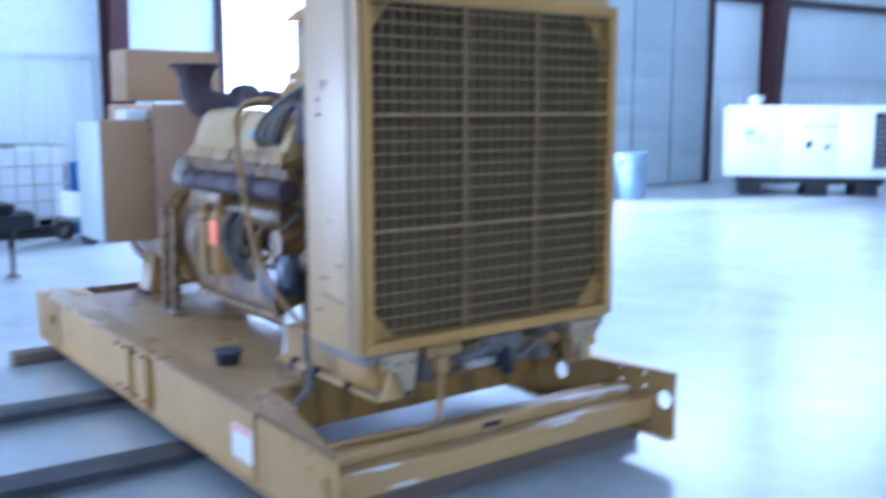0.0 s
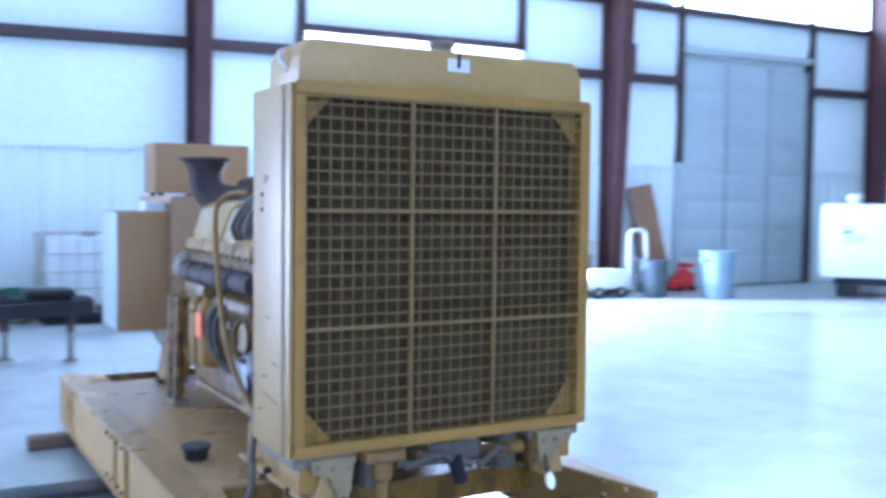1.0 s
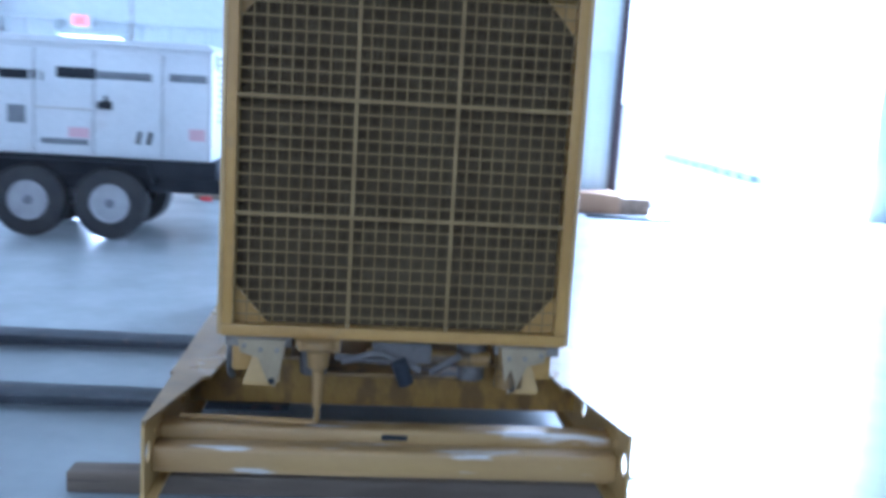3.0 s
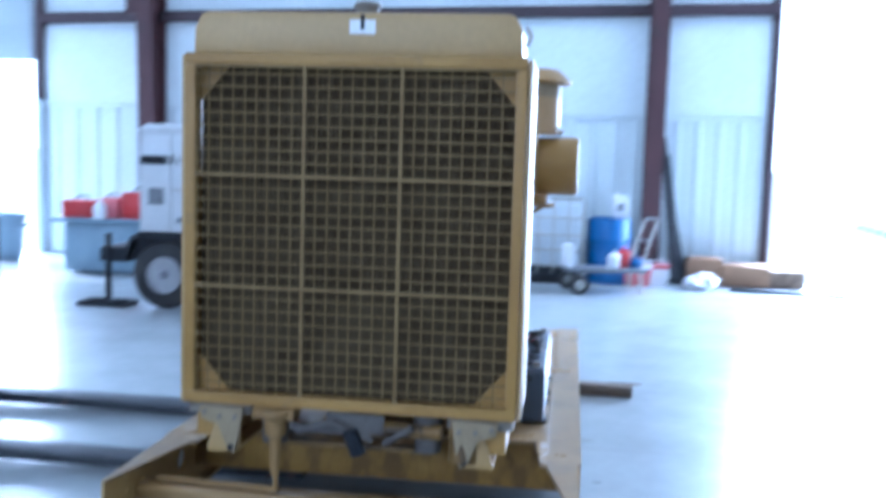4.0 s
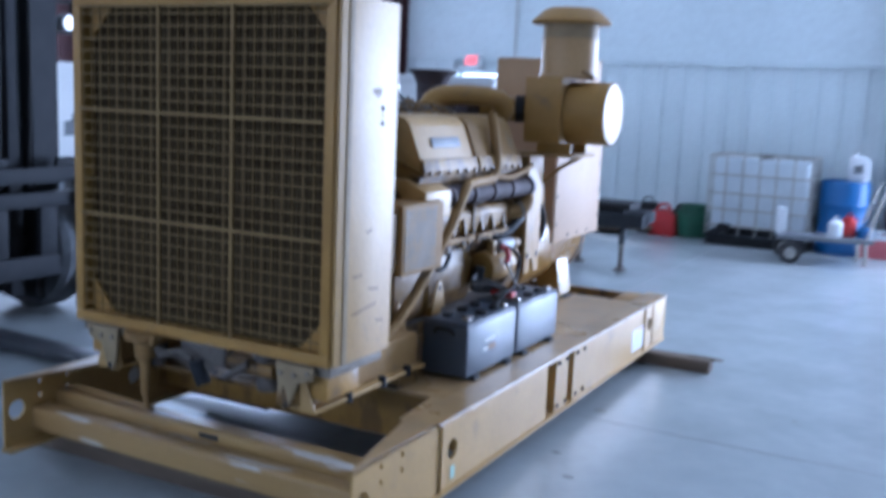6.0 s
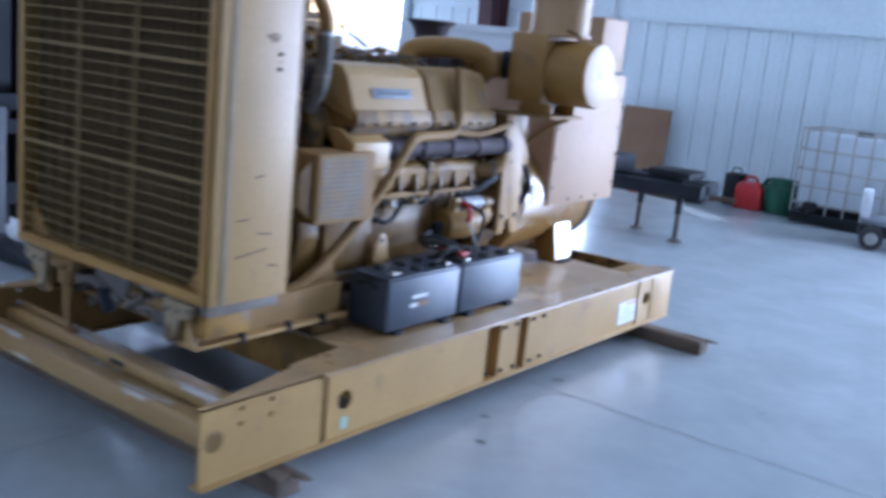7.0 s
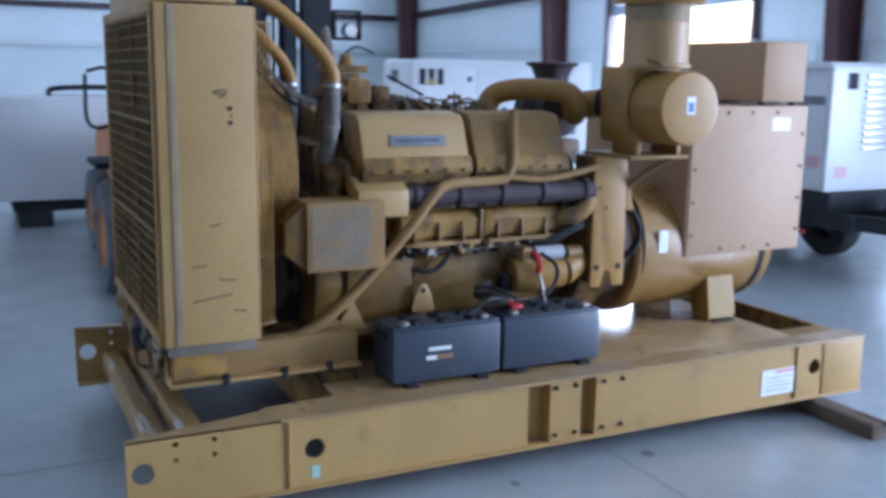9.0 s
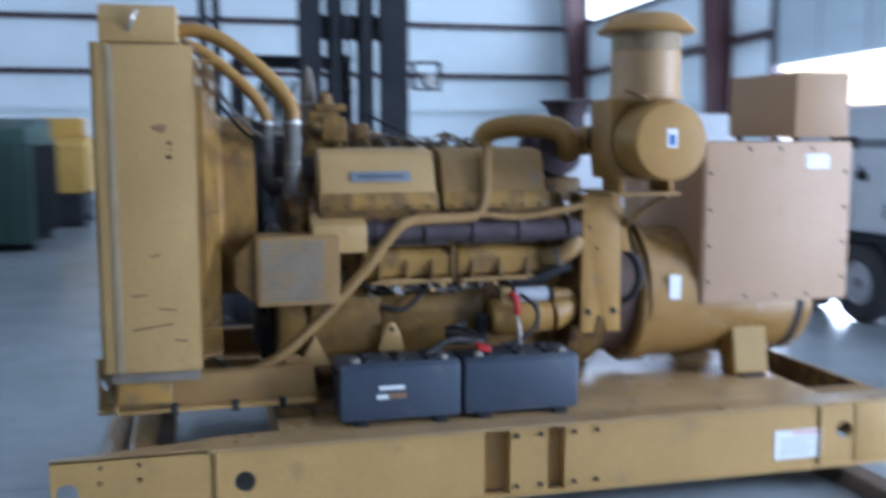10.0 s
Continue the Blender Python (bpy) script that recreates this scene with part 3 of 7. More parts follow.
box("sticker", web_l, WHITE, -0.879, -0.877, 0.46, 0.64, 0.17, 0.31, 0, "white safety sticker")
box("sticker_line", web_l, ORANGE, -0.8798, -0.8793, 0.47, 0.63, 0.285, 0.30, 0)

for y0, y1, z0, z1 in ((-0.055, 0.032, 0.165, 0.262), (0.07, 0.168, 0.19, 0.302)):
    ch = part("front_channel", add_box(NB(), -0.863, 0.863, y0, y0 + 0.010, z0 + 0.012, z1 - 0.012, 0.002), CHANNEL, gs, "worn yellow cross channel scraped to bare metal")
    b2 = NB()
    add_prism(b2, [(y0, z1 - 0.012), (y0 + 0.006, z1 - 0.003), (y0 + 0.018, z1), (y1, z1), (y1, z1 - 0.012)], "x", -0.863, 0.863, 0.002)
    part("channel_flange", b2, CHANNEL, ch)
    box("channel_flange", ch, CHANNEL, -0.863, 0.863, y0, y1, z0, z0 + 0.0115, 0.003)
    if y0 > 0:
        box("channel_slot", ch, BLACK_STEEL, -0.03, 0.07, y0 - 0.0015, y0 - 0.0003, 0.262, 0.284, 0)
cross_b = part("cross_beam", add_box(NB(), -0.863, 0.863, 0.70, 0.715, 0.185, 0.385, 0.002), STAINED, gs)
box("cross_beam", gs, YELLOW_GRIMY, -0.863, 0.863, 3.22, 3.235, 0.11, 0.385, 0.002)
box("cross_beam", gs, YELLOW_GRIMY, -0.863, 0.863, 3.56, 3.60, 0.11, 0.39, 0.003)
deck = part("deck_plate", add_box(NB(), -0.744, 0.744, 0.693, 3.245, 0.388, 0.402, 0.003), DECK, gs, "dusty yellow deck plate")
for x0, x1 in ((-0.744, -0.62), (0.62, 0.744)):
    box("deck_plate", gs, YELLOW_DUSTY, x0, x1, 3.246, 3.558, 0.388, 0.402, 0.003)

# radiator support rails with scalloped lower edge
for s in (-1, 1):
    bm = NB()
    add_box(bm, *sorted((0.50 * s, 0.514 * s)), 0.045, 0.86, 0.478, 0.612, 0.002)
    add_box(bm, *sorted((0.42 * s, 0.514 * s)), 0.045, 0.86, 0.6125, 0.624, 0.002)
    rail = part("support_rail", bm, YELLOW_DUSTY, gs, "yellow radiator support rail with a bolted lower lip")
    box("rail_lip", rail, SKID, *sorted((0.44 * s, 0.556 * s)), 0.04, 0.865, 0.474, 0.490, 0.004)
    part("rail_end", add_prism(NB(), [(0.42, 0.612), (0.514, 0.612), (0.556, 0.49), (0.42, 0.49)], "y", 0.034, 0.044, 0.002, Matrix.Diagonal((s, 1, 1, 1))), CREAM, rail)
    bm = NB()
    add_cyl(bm, (0, 0, -0.018), (0, 0, 0.026), 0.017, n=6)
    b0 = part("lip_bolt", bm, BLACK_STEEL, rail)
    b0.matrix_basis = Matrix.Translation((0.548 * s, 0.27, 0.482))
    for y in (0.52, 0.72):
        share("lip_bolt", b0.data, rail, Matrix.Translation((0.548 * s, y, 0.482)))
    box("rail_leg", gs, YELLOW_GRIMY, *sorted((0.42 * s, 0.52 * s)), 0.70, 0.86, 0.403, 0.473, 0.003)
    box("radiator_foot", gs, LASH, *sorted((0.38 * s, 0.625 * s)), 0.03, 0.38, 0.625, 0.668, 0.006)
    box("rail_spacer", gs, YELLOW, *sorted((0.515 * s, 0.60 * s)), 0.05, 0.26, 0.53, 0.6245, 0.006)
    part("lashing_plate", add_prism(NB(), [(0.40, 0.662), (0.575, 0.662), (0.565, 0.612), (0.50, 0.592), (0.462, 0.50), (0.435, 0.482), (0.418, 0.54)], "y", 0.0, 0.016, 0.003, Matrix.Diagonal((s, 1, 1, 1))), STRIP, gs, "scuffed pale lashing plate")
    cyl("lashing_hole", gs, BLACK, (0.448 * s, -0.002, 0.505), (0.448 * s, 0.018, 0.505), 0.013, n=12)
    bolt_row(gs, [(0.43 * s, -0.012, 0.625), (0.49 * s, -0.012, 0.625), (0.55 * s, -0.012, 0.64)], 0.010, 0.010, "y", LASH)

for s in (-1, 1):
    cyl("isolator", gs, GREASE, (0.30 * s, 0.10, 0.515), (0.30 * s, 0.10, 0.665), 0.05, 0.06)
# pipes and fittings under the radiator
part("drain_tee", add_lathe(NB(), [(0.075, 0.665), (0.075, 0.64), (0.045, 0.62), (0.04, 0.56), (0.024, 0.545), (0.016, 0.40)], 18, Matrix.Translation((-0.28, 0.03, 0))), YELLOW_DUSTY, gs)
box("drain_flange", gs, YELLOW_DUSTY, -0.36, -0.20, -0.01, 0.10, 0.625, 0.668, 0.006)
tube("drain_pipe", gs, YELLOW_DUSTY, [(-0.28, 0.03, 0.42), (-0.28, 0.04, 0.35), (-0.31, 0.09, 0.322), (-0.50, 0.12, 0.316), (-0.80, 0.13, 0.316)], 0.011)
tube("drain_hose", gs, HOSE, [(-0.60, 0.52, 0.655), (-0.635, 0.45, 0.60), (-0.65, 0.40, 0.53), (-0.655, 0.41, 0.455), (-0.66, 0.49, 0.385), (-0.66, 0.55, 0.355)], 0.014)
cyl("drain_valve", gs, BLACK_STEEL, (0.015, 0.0, 0.60), (0.05, 0.01, 0.51), 0.03)
tube("drain_lever", gs, GREASE, [(0.0, 0.0, 0.60), (-0.06, 0.0, 0.625), (-0.14, 0.01, 0.60), (-0.19, 0.02, 0.585)], 0.014, 8)
box("valve_bracket", gs, GREASE, -0.08, 0.14, 0.02, 0.035, 0.585, 0.66, 0.004)
cyl("drain_valve", gs, YELLOW_GRIMY, (-0.10, 0.06, 0.60), (0.36, 0.06, 0.60), 0.03)
for p0, p1 in (((-0.05, 0.02, 0.63), (0.10, 0.02, 0.56)), ((0.25, 0.03, 0.62), (0.14, 0.03, 0.55)), ((-0.22, 0.03, 0.60), (0.02, 0.03, 0.585))):
    cyl("linkage", gs, GREASE, p0, p1, 0.014, n=10)
cyl("outlet_elbow", gs, YELLOW_GRIMY, (0.44, 0.06, 0.655), (0.44, 0.05, 0.50), 0.055)
box("lower_tray", gs, YELLOW_GRIMY, -0.33, 0.30, 0.10, 0.34, 0.50, 0.515, 0.003)

# radiator
rad = part("radiator_core", add_box(NB(), -0.595, 0.595, 0.075, 0.20, 0.70, 1.97), CORE, gs, "dusty dark brown radiator core")
fin = part("core_fin", add_box(NB(), -0.0022, 0.0022, 0.069, 0.0755, 0.705, 1.965), CORE, rad)
fin.matrix_basis = Matrix.Translation((-0.585, 0, 0))
for k in range(1, 64):
    share("core_fin", fin.data, rad, Matrix.Translation((-0.585 + k * 1.17 / 63, 0, 0)))
for x0, x1, z0, z1 in ((-0.635, 0.635, 0.672, 0.715), (-0.635, 0.635, 1.95, 1.992)):
    box("front_frame", gs, YELLOW, x0, x1, -0.002, 0.068, z0, z1, 0.005)
for x0, x1 in ((-0.635, -0.595), (0.595, 0.635)):
    box("front_frame", gs, YELLOW, x0, x1, -0.001, 0.066, 0.716, 1.949, 0.005)
for s in (-1, 1):
    bm = NB()
    add_box(bm, min(0.637 * s, 0.652 * s), max(0.637 * s, 0.652 * s), 0.012, 0.385, 0.674, 1.985, 0.004)
    side = part("side_panel", bm, CREAM, gs, "pale weathered yellow radiator side panel with scuffs")
    box("corner_strip", side, STRIP, min(0.653 * s, 0.656 * s), max(0.653 * s, 0.656 * s), 0.055, 0.085, 0.676, 1.98, 0.001)
    box("rear_flange", side, CREAM, min(0.60 * s, 0.652 * s), max(0.60 * s, 0.652 * s), 0.386, 0.392, 0.676, 1.98, 0.001)
    bolt_row(side, [((0.6525 if s > 0 else -0.6565), 0.287, z) for z in (1.545, 1.60)], 0.009, 0.004)
    for (y, z, l, a) in ((0.235, 1.665, 0.035, 12), (0.262, 1.668, 0.03, -8), (0.25, 1.655, 0.05, 0), (0.255, 1.645, 0.028, 20), (0.29, 1.572, 0.012, 40), (0.20, 0.86, 0.16, 8), (0.26, 0.93, 0.07, -5), (0.22, 1.15, 0.04, 10), (0.15, 0.99, 0.06, 4), (0.31, 0.80, 0.05, -8)):
        b2 = NB()
        xx = 0.6524 * s
        add_box(b2, xx - 0.0004, xx + 0.0004, y - l / 2, y + l / 2, z - 0.004, z + 0.004, 0, None)
        bmesh.ops.rotate(b2, cent=(xx, y, z), matrix=Matrix.Rotation(radians(a), 3, "X"), verts=b2.verts)
        part("scuff", b2, mat("scuff", (0.20, 0.115, 0.055), (0.13, 0.075, 0.04), 0.7) if "scuff" not in bpy.data.materials else bpy.data.materials["scuff"], side)
    for z in (0.735, 1.935):
        tz = 1 if z < 1 else -1
        b3 = NB()
        add_prism(b3, [(0.595 * s, z - 0.02 * tz), (0.595 * s, z + 0.12 * tz), (0.475 * s, z - 0.02 * tz)], "y", 0.052, 0.062, 0)
        part("corner_gusset", b3, YELLOW, gs)
# guard: welded wire grid with heavier bars
guard = part("guard_frame", add_box(NB(), -0.594, 0.594, 0.004, 0.012, 1.940, 1.949), WIRE, gs, "welded wire radiator guard")
bmv, bmh = NB(), NB()
add_cyl(bmv, (0, 0.013, 0.716), (0, 0.013, 1.949), 0.0030, n=6)
add_cyl(bmh, (-0.595, 0.0065, 0), (0.595, 0.0065, 0), 0.0034, n=6)
wv, wh = part("wire", bmv, WIRE, guard), part("wire", bmh, WIRE, guard)
xs = [-0.182 + 0.0455 * i for i in range(-9, 18)]
zs = [1.127 + 0.0464 * i for i in range(-8, 18)]
wv.matrix_basis, wh.matrix_basis = Matrix.Translation((xs[0], 0, 0)), Matrix.Translation((0, 0, zs[0]))
for i, x in enumerate(xs[1:]):
    if -0.59 < x < 0.59:
        share("wire", wv.data, guard, Matrix.Translation((x + 0.002 * math.sin(i * 7.1), 0, 0)))
for i, z in enumerate(zs[1:]):
    if 0.72 < z < 1.945:
        share("wire", wh.data, guard, Matrix.Translation((0, 0, z + 0.0018 * math.sin(i * 5.3))))
for x in (-0.178, 0.184):
    box("guard_bar", guard, WIRE, x - 0.007, x + 0.007, -0.003, 0.003, 0.716, 1.949, 0.001)
for z in (1.127, 1.545):
    box("guard_bar", guard, WIRE, -0.595, 0.595, -0.008, -0.0035, z - 0.007, z + 0.007, 0.001)
# header tank
bm = NB()
add_prism(bm, [(-0.615, 1.993), (0.615, 1.993), (0.61, 2.09), (0.585, 2.138), (0.56, 2.148), (-0.56, 2.148), (-0.585, 2.138), (-0.61, 2.09)], "y", 0.03, 0.33, 0.012)
tank = part("header_tank", bm, CREAM, gs, "pale yellow radiator header tank")
part("filler_neck", add_lathe(NB(), [(0.043, 2.13), (0.043, 2.178), (0.053, 2.18), (0.053, 2.192), (0.045, 2.199), (0.01, 2.202)], 20, Matrix.Translation((0.02, 0.15, 0))), LASH, tank)
box("nameplate", tank, WHITE, -0.02, 0.075, 0.026, 0.029, 2.07, 2.12, 0, "small pale plate")
box("plate_mark", tank, BLACK_STEEL, 0.02, 0.035, 0.0245, 0.0255, 2.085, 2.14, 0)
for s in (-1, 1):
    tube("lifting_eye", tank, GALV, [(0.60 * s, 0.14, 2.03), (0.635 * s, 0.16, 2.08), (0.615 * s, 0.18, 2.12)], 0.008, 8)

# fan shroud and fan behind the core
bm = NB()
add_lathe(bm, [(0.56, 0.0), (0.56, 0.03), (0.44, 0.085), (0.415, 0.11), (0.415, 0.245), (0.40, 0.245), (0.40, 0.11), (0.425, 0.08), (0.54, 0.02)], 40, Matrix.Translation((0, 0.388, 1.30)) @ Matrix.Rotation(radians(-90), 4, "X"))
part("fan_shroud", bm, STAINED, gs, "round dusty yellow fan shroud")
box("shroud_plate", gs, YELLOW_GRIMY, -0.60, 0.60, 0.375, 0.385, 0.70, 0.86, 0.002)
fan = cyl("fan_hub", gs, BLACK_STEEL, (0, 0.50, 1.30), (0, 0.66, 1.30), 0.10)
bm = NB()
add_box(bm, 0.08, 0.385, -0.01, 0.01, -0.07, 0.07, 0, Matrix.Rotation(radians(35), 4, "X"))
bl = part("fan_blade", bm, BLACK_STEEL, fan)
bl.matrix_basis = Matrix.Translation((0, 0.56, 1.30))
for k in range(1, 6):
    share("fan_blade", bl.data, fan, Matrix.Translation((0, 0.56, 1.30)) @ Matrix.Rotation(k * math.tau / 6, 4, "Y"))
# front of the engine behind the fan: gear cover, crank pulley and belts
part("gear_cover", add_prism(NB(), [(-0.33, 0.60), (0.33, 0.60), (0.37, 0.80), (0.34, 1.06), (0.20, 1.20), (-0.20, 1.20), (-0.34, 1.06), (-0.37, 0.80)], "y", 0.72, 0.862, 0.02), OILY, gs, "greasy brown gear cover at the front of the engine")
pulley = part("crank_pulley", add_lathe(NB(), [(0.03, 0.0), (0.17, 0.0), (0.175, 0.012), (0.155, 0.025), (0.175, 0.038), (0.155, 0.05), (0.175, 0.063), (0.16, 0.075), (0.03, 0.08)], 32, Matrix.Translation((0, 0.63, 0.80)) @ Matrix.Rotation(radians(-90), 4, "X")), GREASE, gs, "dark grooved crank pulley")
for s in (-1, 1):
    tube("fan_belt", pulley, BLACK, [(0.165 * s, 0.67, 0.80), (0.13 * s, 0.67, 1.05), (0.10 * s, 0.67, 1.30)], 0.014, 8)
# vertical wires of the fan guard at both sides
for s in (-1, 1):
    bm = NB()
    add_cyl(bm, (0, 0, 0.72), (0, 0, 1.93), 0.0035, n=6)
    g0 = None
    for k in range(5):
        m = Matrix.Translation((0.61 * s - 0.008 * s * k, 0.402 + 0.016 * k, 0))
        if g0 is None:
            g0 = part("fan_guard_wire", bm, STAINED, gs)
            g0.matrix_basis = m
        else:
            share("fan_guard_wire", g0.data, gs, m)
    for z in (0.72, 1.32, 1.93):
        tube("fan_guard_ring", gs, STAINED, [(0.61 * s, 0.395, z), (0.595 * s, 0.43, z), (0.575 * s, 0.475, z)], 0.004, 6)

# engine block, heads, covers
bm = NB()
add_prism(bm, [(-0.24, 0.62), (0.24, 0.62), (0.30, 0.80), (0.31, 1.02), (0.43, 1.20), (0.30, 1.36), (0.12, 1.30), (-0.12, 1.30), (-0.30, 1.36), (-0.43, 1.20), (-0.31, 1.02), (-0.30, 0.80)], "y", 0.86, 2.08, 0.012)
block = part("engine_block", bm, YELLOW_GRIMY, gs, "oil-stained yellow V engine block")
part("oil_pan", add_prism(NB(), [(-0.21, 0.45), (0.21, 0.45), (0.25, 0.50), (0.25, 0.625), (-0.25, 0.625), (-0.25, 0.50)], "y", 0.88, 2.10, 0.01), YELLOW_GRIMY, gs)
part("front_cover", add_prism(NB(), [(-0.22, 0.50), (0.22, 0.50), (0.30, 0.80), (0.30, 1.15), (0.20, 1.42), (-0.20, 1.42), (-0.30, 1.15), (-0.30, 0.80)], "y", 0.76, 0.858, 0.012), YELLOW_GRIMY, gs)
cyl("crank_pulley", gs, BLACK_STEEL, (0, 0.66, 0.72), (0, 0.757, 0.72), 0.16)
for y in (1.10, 1.34, 1.58, 1.82):
    box("side_cover", block, YELLOW_GRIMY, -0.326, -0.30, y - 0.10, y + 0.10, 0.80, 0.97, 0.012)
    bolt_row(block, [(-0.339, y + a, b) for a in (-0.08, 0.08) for b in (0.82, 0.95)], 0.009, 0.012, "x", STEEL)


def valve_cover(s, y0, y1, plate):
    """A long casting, canted outwards, on its cylinder head."""
    m = Matrix.Diagonal((s, 1, 1, 1))
    head = part("cylinder_head", add_prism(NB(), [(0.20, 1.24), (0.44, 1.17), (0.475, 1.30), (0.24, 1.40)], "y", y0 - 0.005, y1 + 0.005, 0.006, m), YELLOW_GRIMY, gs)
    bm = add_prism(NB(), [(0.215, 1.40), (0.478, 1.305), (0.488, 1.335), (0.475, 1.36), (0.41, 1.53), (0.375, 1.562), (0.25, 1.575), (0.215, 1.55)], "y", y0, y1, 0.016, m)
    c = part("valve_cover", bm, GLOSSY if s < 0 else CREAM if plate else YELLOW_DUSTY, gs, "rounded yellow valve cover")
    part("cover_rail", add_prism(NB(), [(0.21, 1.398), (0.49, 1.298), (0.497, 1.318), (0.215, 1.42)], "y", y0 - 0.006, y1 + 0.006, 0.003, m), YELLOW_GRIMY, c)
    part("cover_skirt", add_prism(NB(), [(0.47, 1.302), (0.495, 1.304), (0.497, 1.328), (0.484, 1.378), (0.468, 1.378)], "y", y0 - 0.003, y1 + 0.003, 0.004, m), STAINED, c, "oil-stained lower edge")
    k = 6
    bolt_row(c, [((0.496 if s > 0 else -0.508), y0 + 0.04 + (y1 - y0 - 0.08) * i / (k - 1), 1.318) for i in range(k)], 0.010, 0.012, "x", YELLOW_GRIMY)
    if plate:
        q = add_box(NB(), -0.002, 0.002, -0.135, 0.135, -0.024, 0.024, 0.001)
        p = part("nameplate", q, GREY_PLATE, c, "grey engine nameplate")
        p.matrix_basis = Matrix.Translation((0.447 * s, (y0 + y1) / 2 + 0.01, 1.448)) @ Matrix.Rotation(radians(-21 * s), 4, "Y")
        q = add_box(NB(), 0.0022, 0.003, -0.105, 0.105, -0.006, 0.006)
        p2 = part("plate_lettering", q, BATTERY, p)
    return c


for s in (-1, 1):
    valve_cover(s, 0.905, 1.425, True)
    valve_cover(s, 1.455, 1.945, False)
    if s > 0:
        part("head_front", add_prism(NB(), [(0.24, 1.16), (0.53, 1.12), (0.53, 1.24), (0.42, 1.29), (0.24, 1.29)], "y", 0.86, 1.10, 0.014, Matrix.Diagonal((s, 1, 1, 1))), CREAM, gs)
    # exhaust manifold in sections with clamps
    man = cyl("exhaust_manifold", gs, RUSTY, (0.475 * s, 1.10 if s > 0 else 0.88, 1.205), (0.475 * s, 2.10, 1.195), 0.047 if s > 0 else 0.05)
    for y in (1.14, 1.36, 1.58, 1.80, 2.04):
        cyl("clamp", man, RUSTY, (0.475 * s, y, 1.2), (0.475 * s, y + 0.03, 1.2), 0.056, n=18)
    for y in (1.02, 1.25, 1.47, 1.69, 1.92):
        tube("exhaust_port", man, RUSTY, [(0.36 * s, y, 1.26), (0.42 * s, y, 1.245), (0.475 * s, y + 0.02, 1.215)], 0.035, 10)
    # shelf under the manifold: water jacket and oil cooler
    if s < 0:
        part("water_jacket", add_prism(NB(), [(0.30, 1.00), (0.44, 1.01), (0.47, 1.06), (0.46, 1.11), (0.42, 1.14), (0.30, 1.14)], "y", 1.00, 2.02, 0.014, Matrix.Diagonal((s, 1, 1, 1))), YELLOW_GRIMY, gs)
        for y in (1.08, 1.22, 1.36, 1.50, 1.64, 1.78, 1.92):
            cyl("jacket_bolt", gs, LASH, (0.43 * s, y, 0.985), (0.43 * s, y, 1.012), 0.012, n=8)
    # long slanting pipe across the side of the engine
    if s > 0:
        tube("vent_pipe", gs, YELLOW_DUSTY, [(0.44 * s, 1.67, 1.58), (0.462 * s, 1.655, 1.50), (0.495 * s, 1.64, 1.35), (0.50 * s, 1.60, 1.275), (0.51 * s, 1.50, 1.262), (0.52 * s, 1.30, 1.255), (0.53 * s, 1.22, 1.21),
                                            (0.525 * s, 1.10, 1.06), (0.505 * s, 0.92, 0.86), (0.48 * s, 0.74, 0.69), (0.46 * s, 0.60, 0.61), (0.44 * s, 0.45, 0.58)], 0.024, 12)
        tube("vent_pipe", gs, YELLOW_DUSTY, [(0.50 * s, 1.62, 1.275), (0.50 * s, 1.80, 1.26), (0.49 * s, 2.0, 1.285), (0.47 * s, 2.14, 1.31)], 0.016, 10)
    else:
        tube("vent_pipe", gs, YELLOW_DUSTY, [(-0.46, 1.05, 1.61), (-0.51, 1.16, 1.60), (-0.545, 1.22, 1.54), (-0.55, 1.22, 1.42), (-0.55, 1.19, 1.25), (-0.55, 1.10, 1.00), (-0.54, 1.00, 0.84), (-0.52, 0.86, 0.72), (-0.50, 0.70, 0.63)], 0.0125, 12)
    # engine mount brackets
    part("mount_bracket", add_prism(NB(), [(0.72, 0.44), (0.90, 0.44), (0.86, 0.60), (0.80, 0.66), (0.74, 0.66)], "x", 0.40 * s, 0.43 * s, 0.004), YELLOW_DUSTY, gs)
    part("engine_foot", add_prism(NB(), [(1.18, 0.59), (1.30, 0.59), (1.28, 0.66), (1.20, 0.66)], "x", 0.30 * s, 0.40 * s, 0.006), YELLOW, gs)
    tube("block_rail", gs, YELLOW_GRIMY, [(0.38 * s, 0.90, 0.575), (0.38 * s, 1.5, 0.575), (0.38 * s, 2.1, 0.575)], 0.02, 8)

# belt guard box of perforated sheet
bg_x = 0.56
bm = NB()
add_box(bm, 0.36, bg_x, 0.62, 0.975, 0.905, 1.205, 0.012)
beltbox = part("belt_guard", bm, YELLOW_DUSTY, gs, "dusty yellow sheet-metal belt guard with punched holes")
bm = NB()
for i in range(13):
    for j in range(12):
        y, z = 0.655 + 0.0225 * i + (0.011 if j % 2 else 0), 0.94 + 0.0205 * j
        if y < 0.895:
            add_cyl(bm, (bg_x + 0.002, y, z), (bg_x + 0.0034, y, z), 0.0042, n=6)
box("guard_face", beltbox, MESH_FACE, bg_x + 0.0005, bg_x + 0.0025, 0.64, 0.905, 0.925, 1.188, 0, "bare grey perforated sheet")
tagged(part("perforation", bm, GREASE, beltbox), kind="stuff")
part("belt_guard_skirt", add_prism(NB(), [(0.53, 0.99), (0.619, 0.915), (0.619, 1.195), (0.53, 1.12)], "x", 0.40, 0.54, 0.006), OILY, gs)

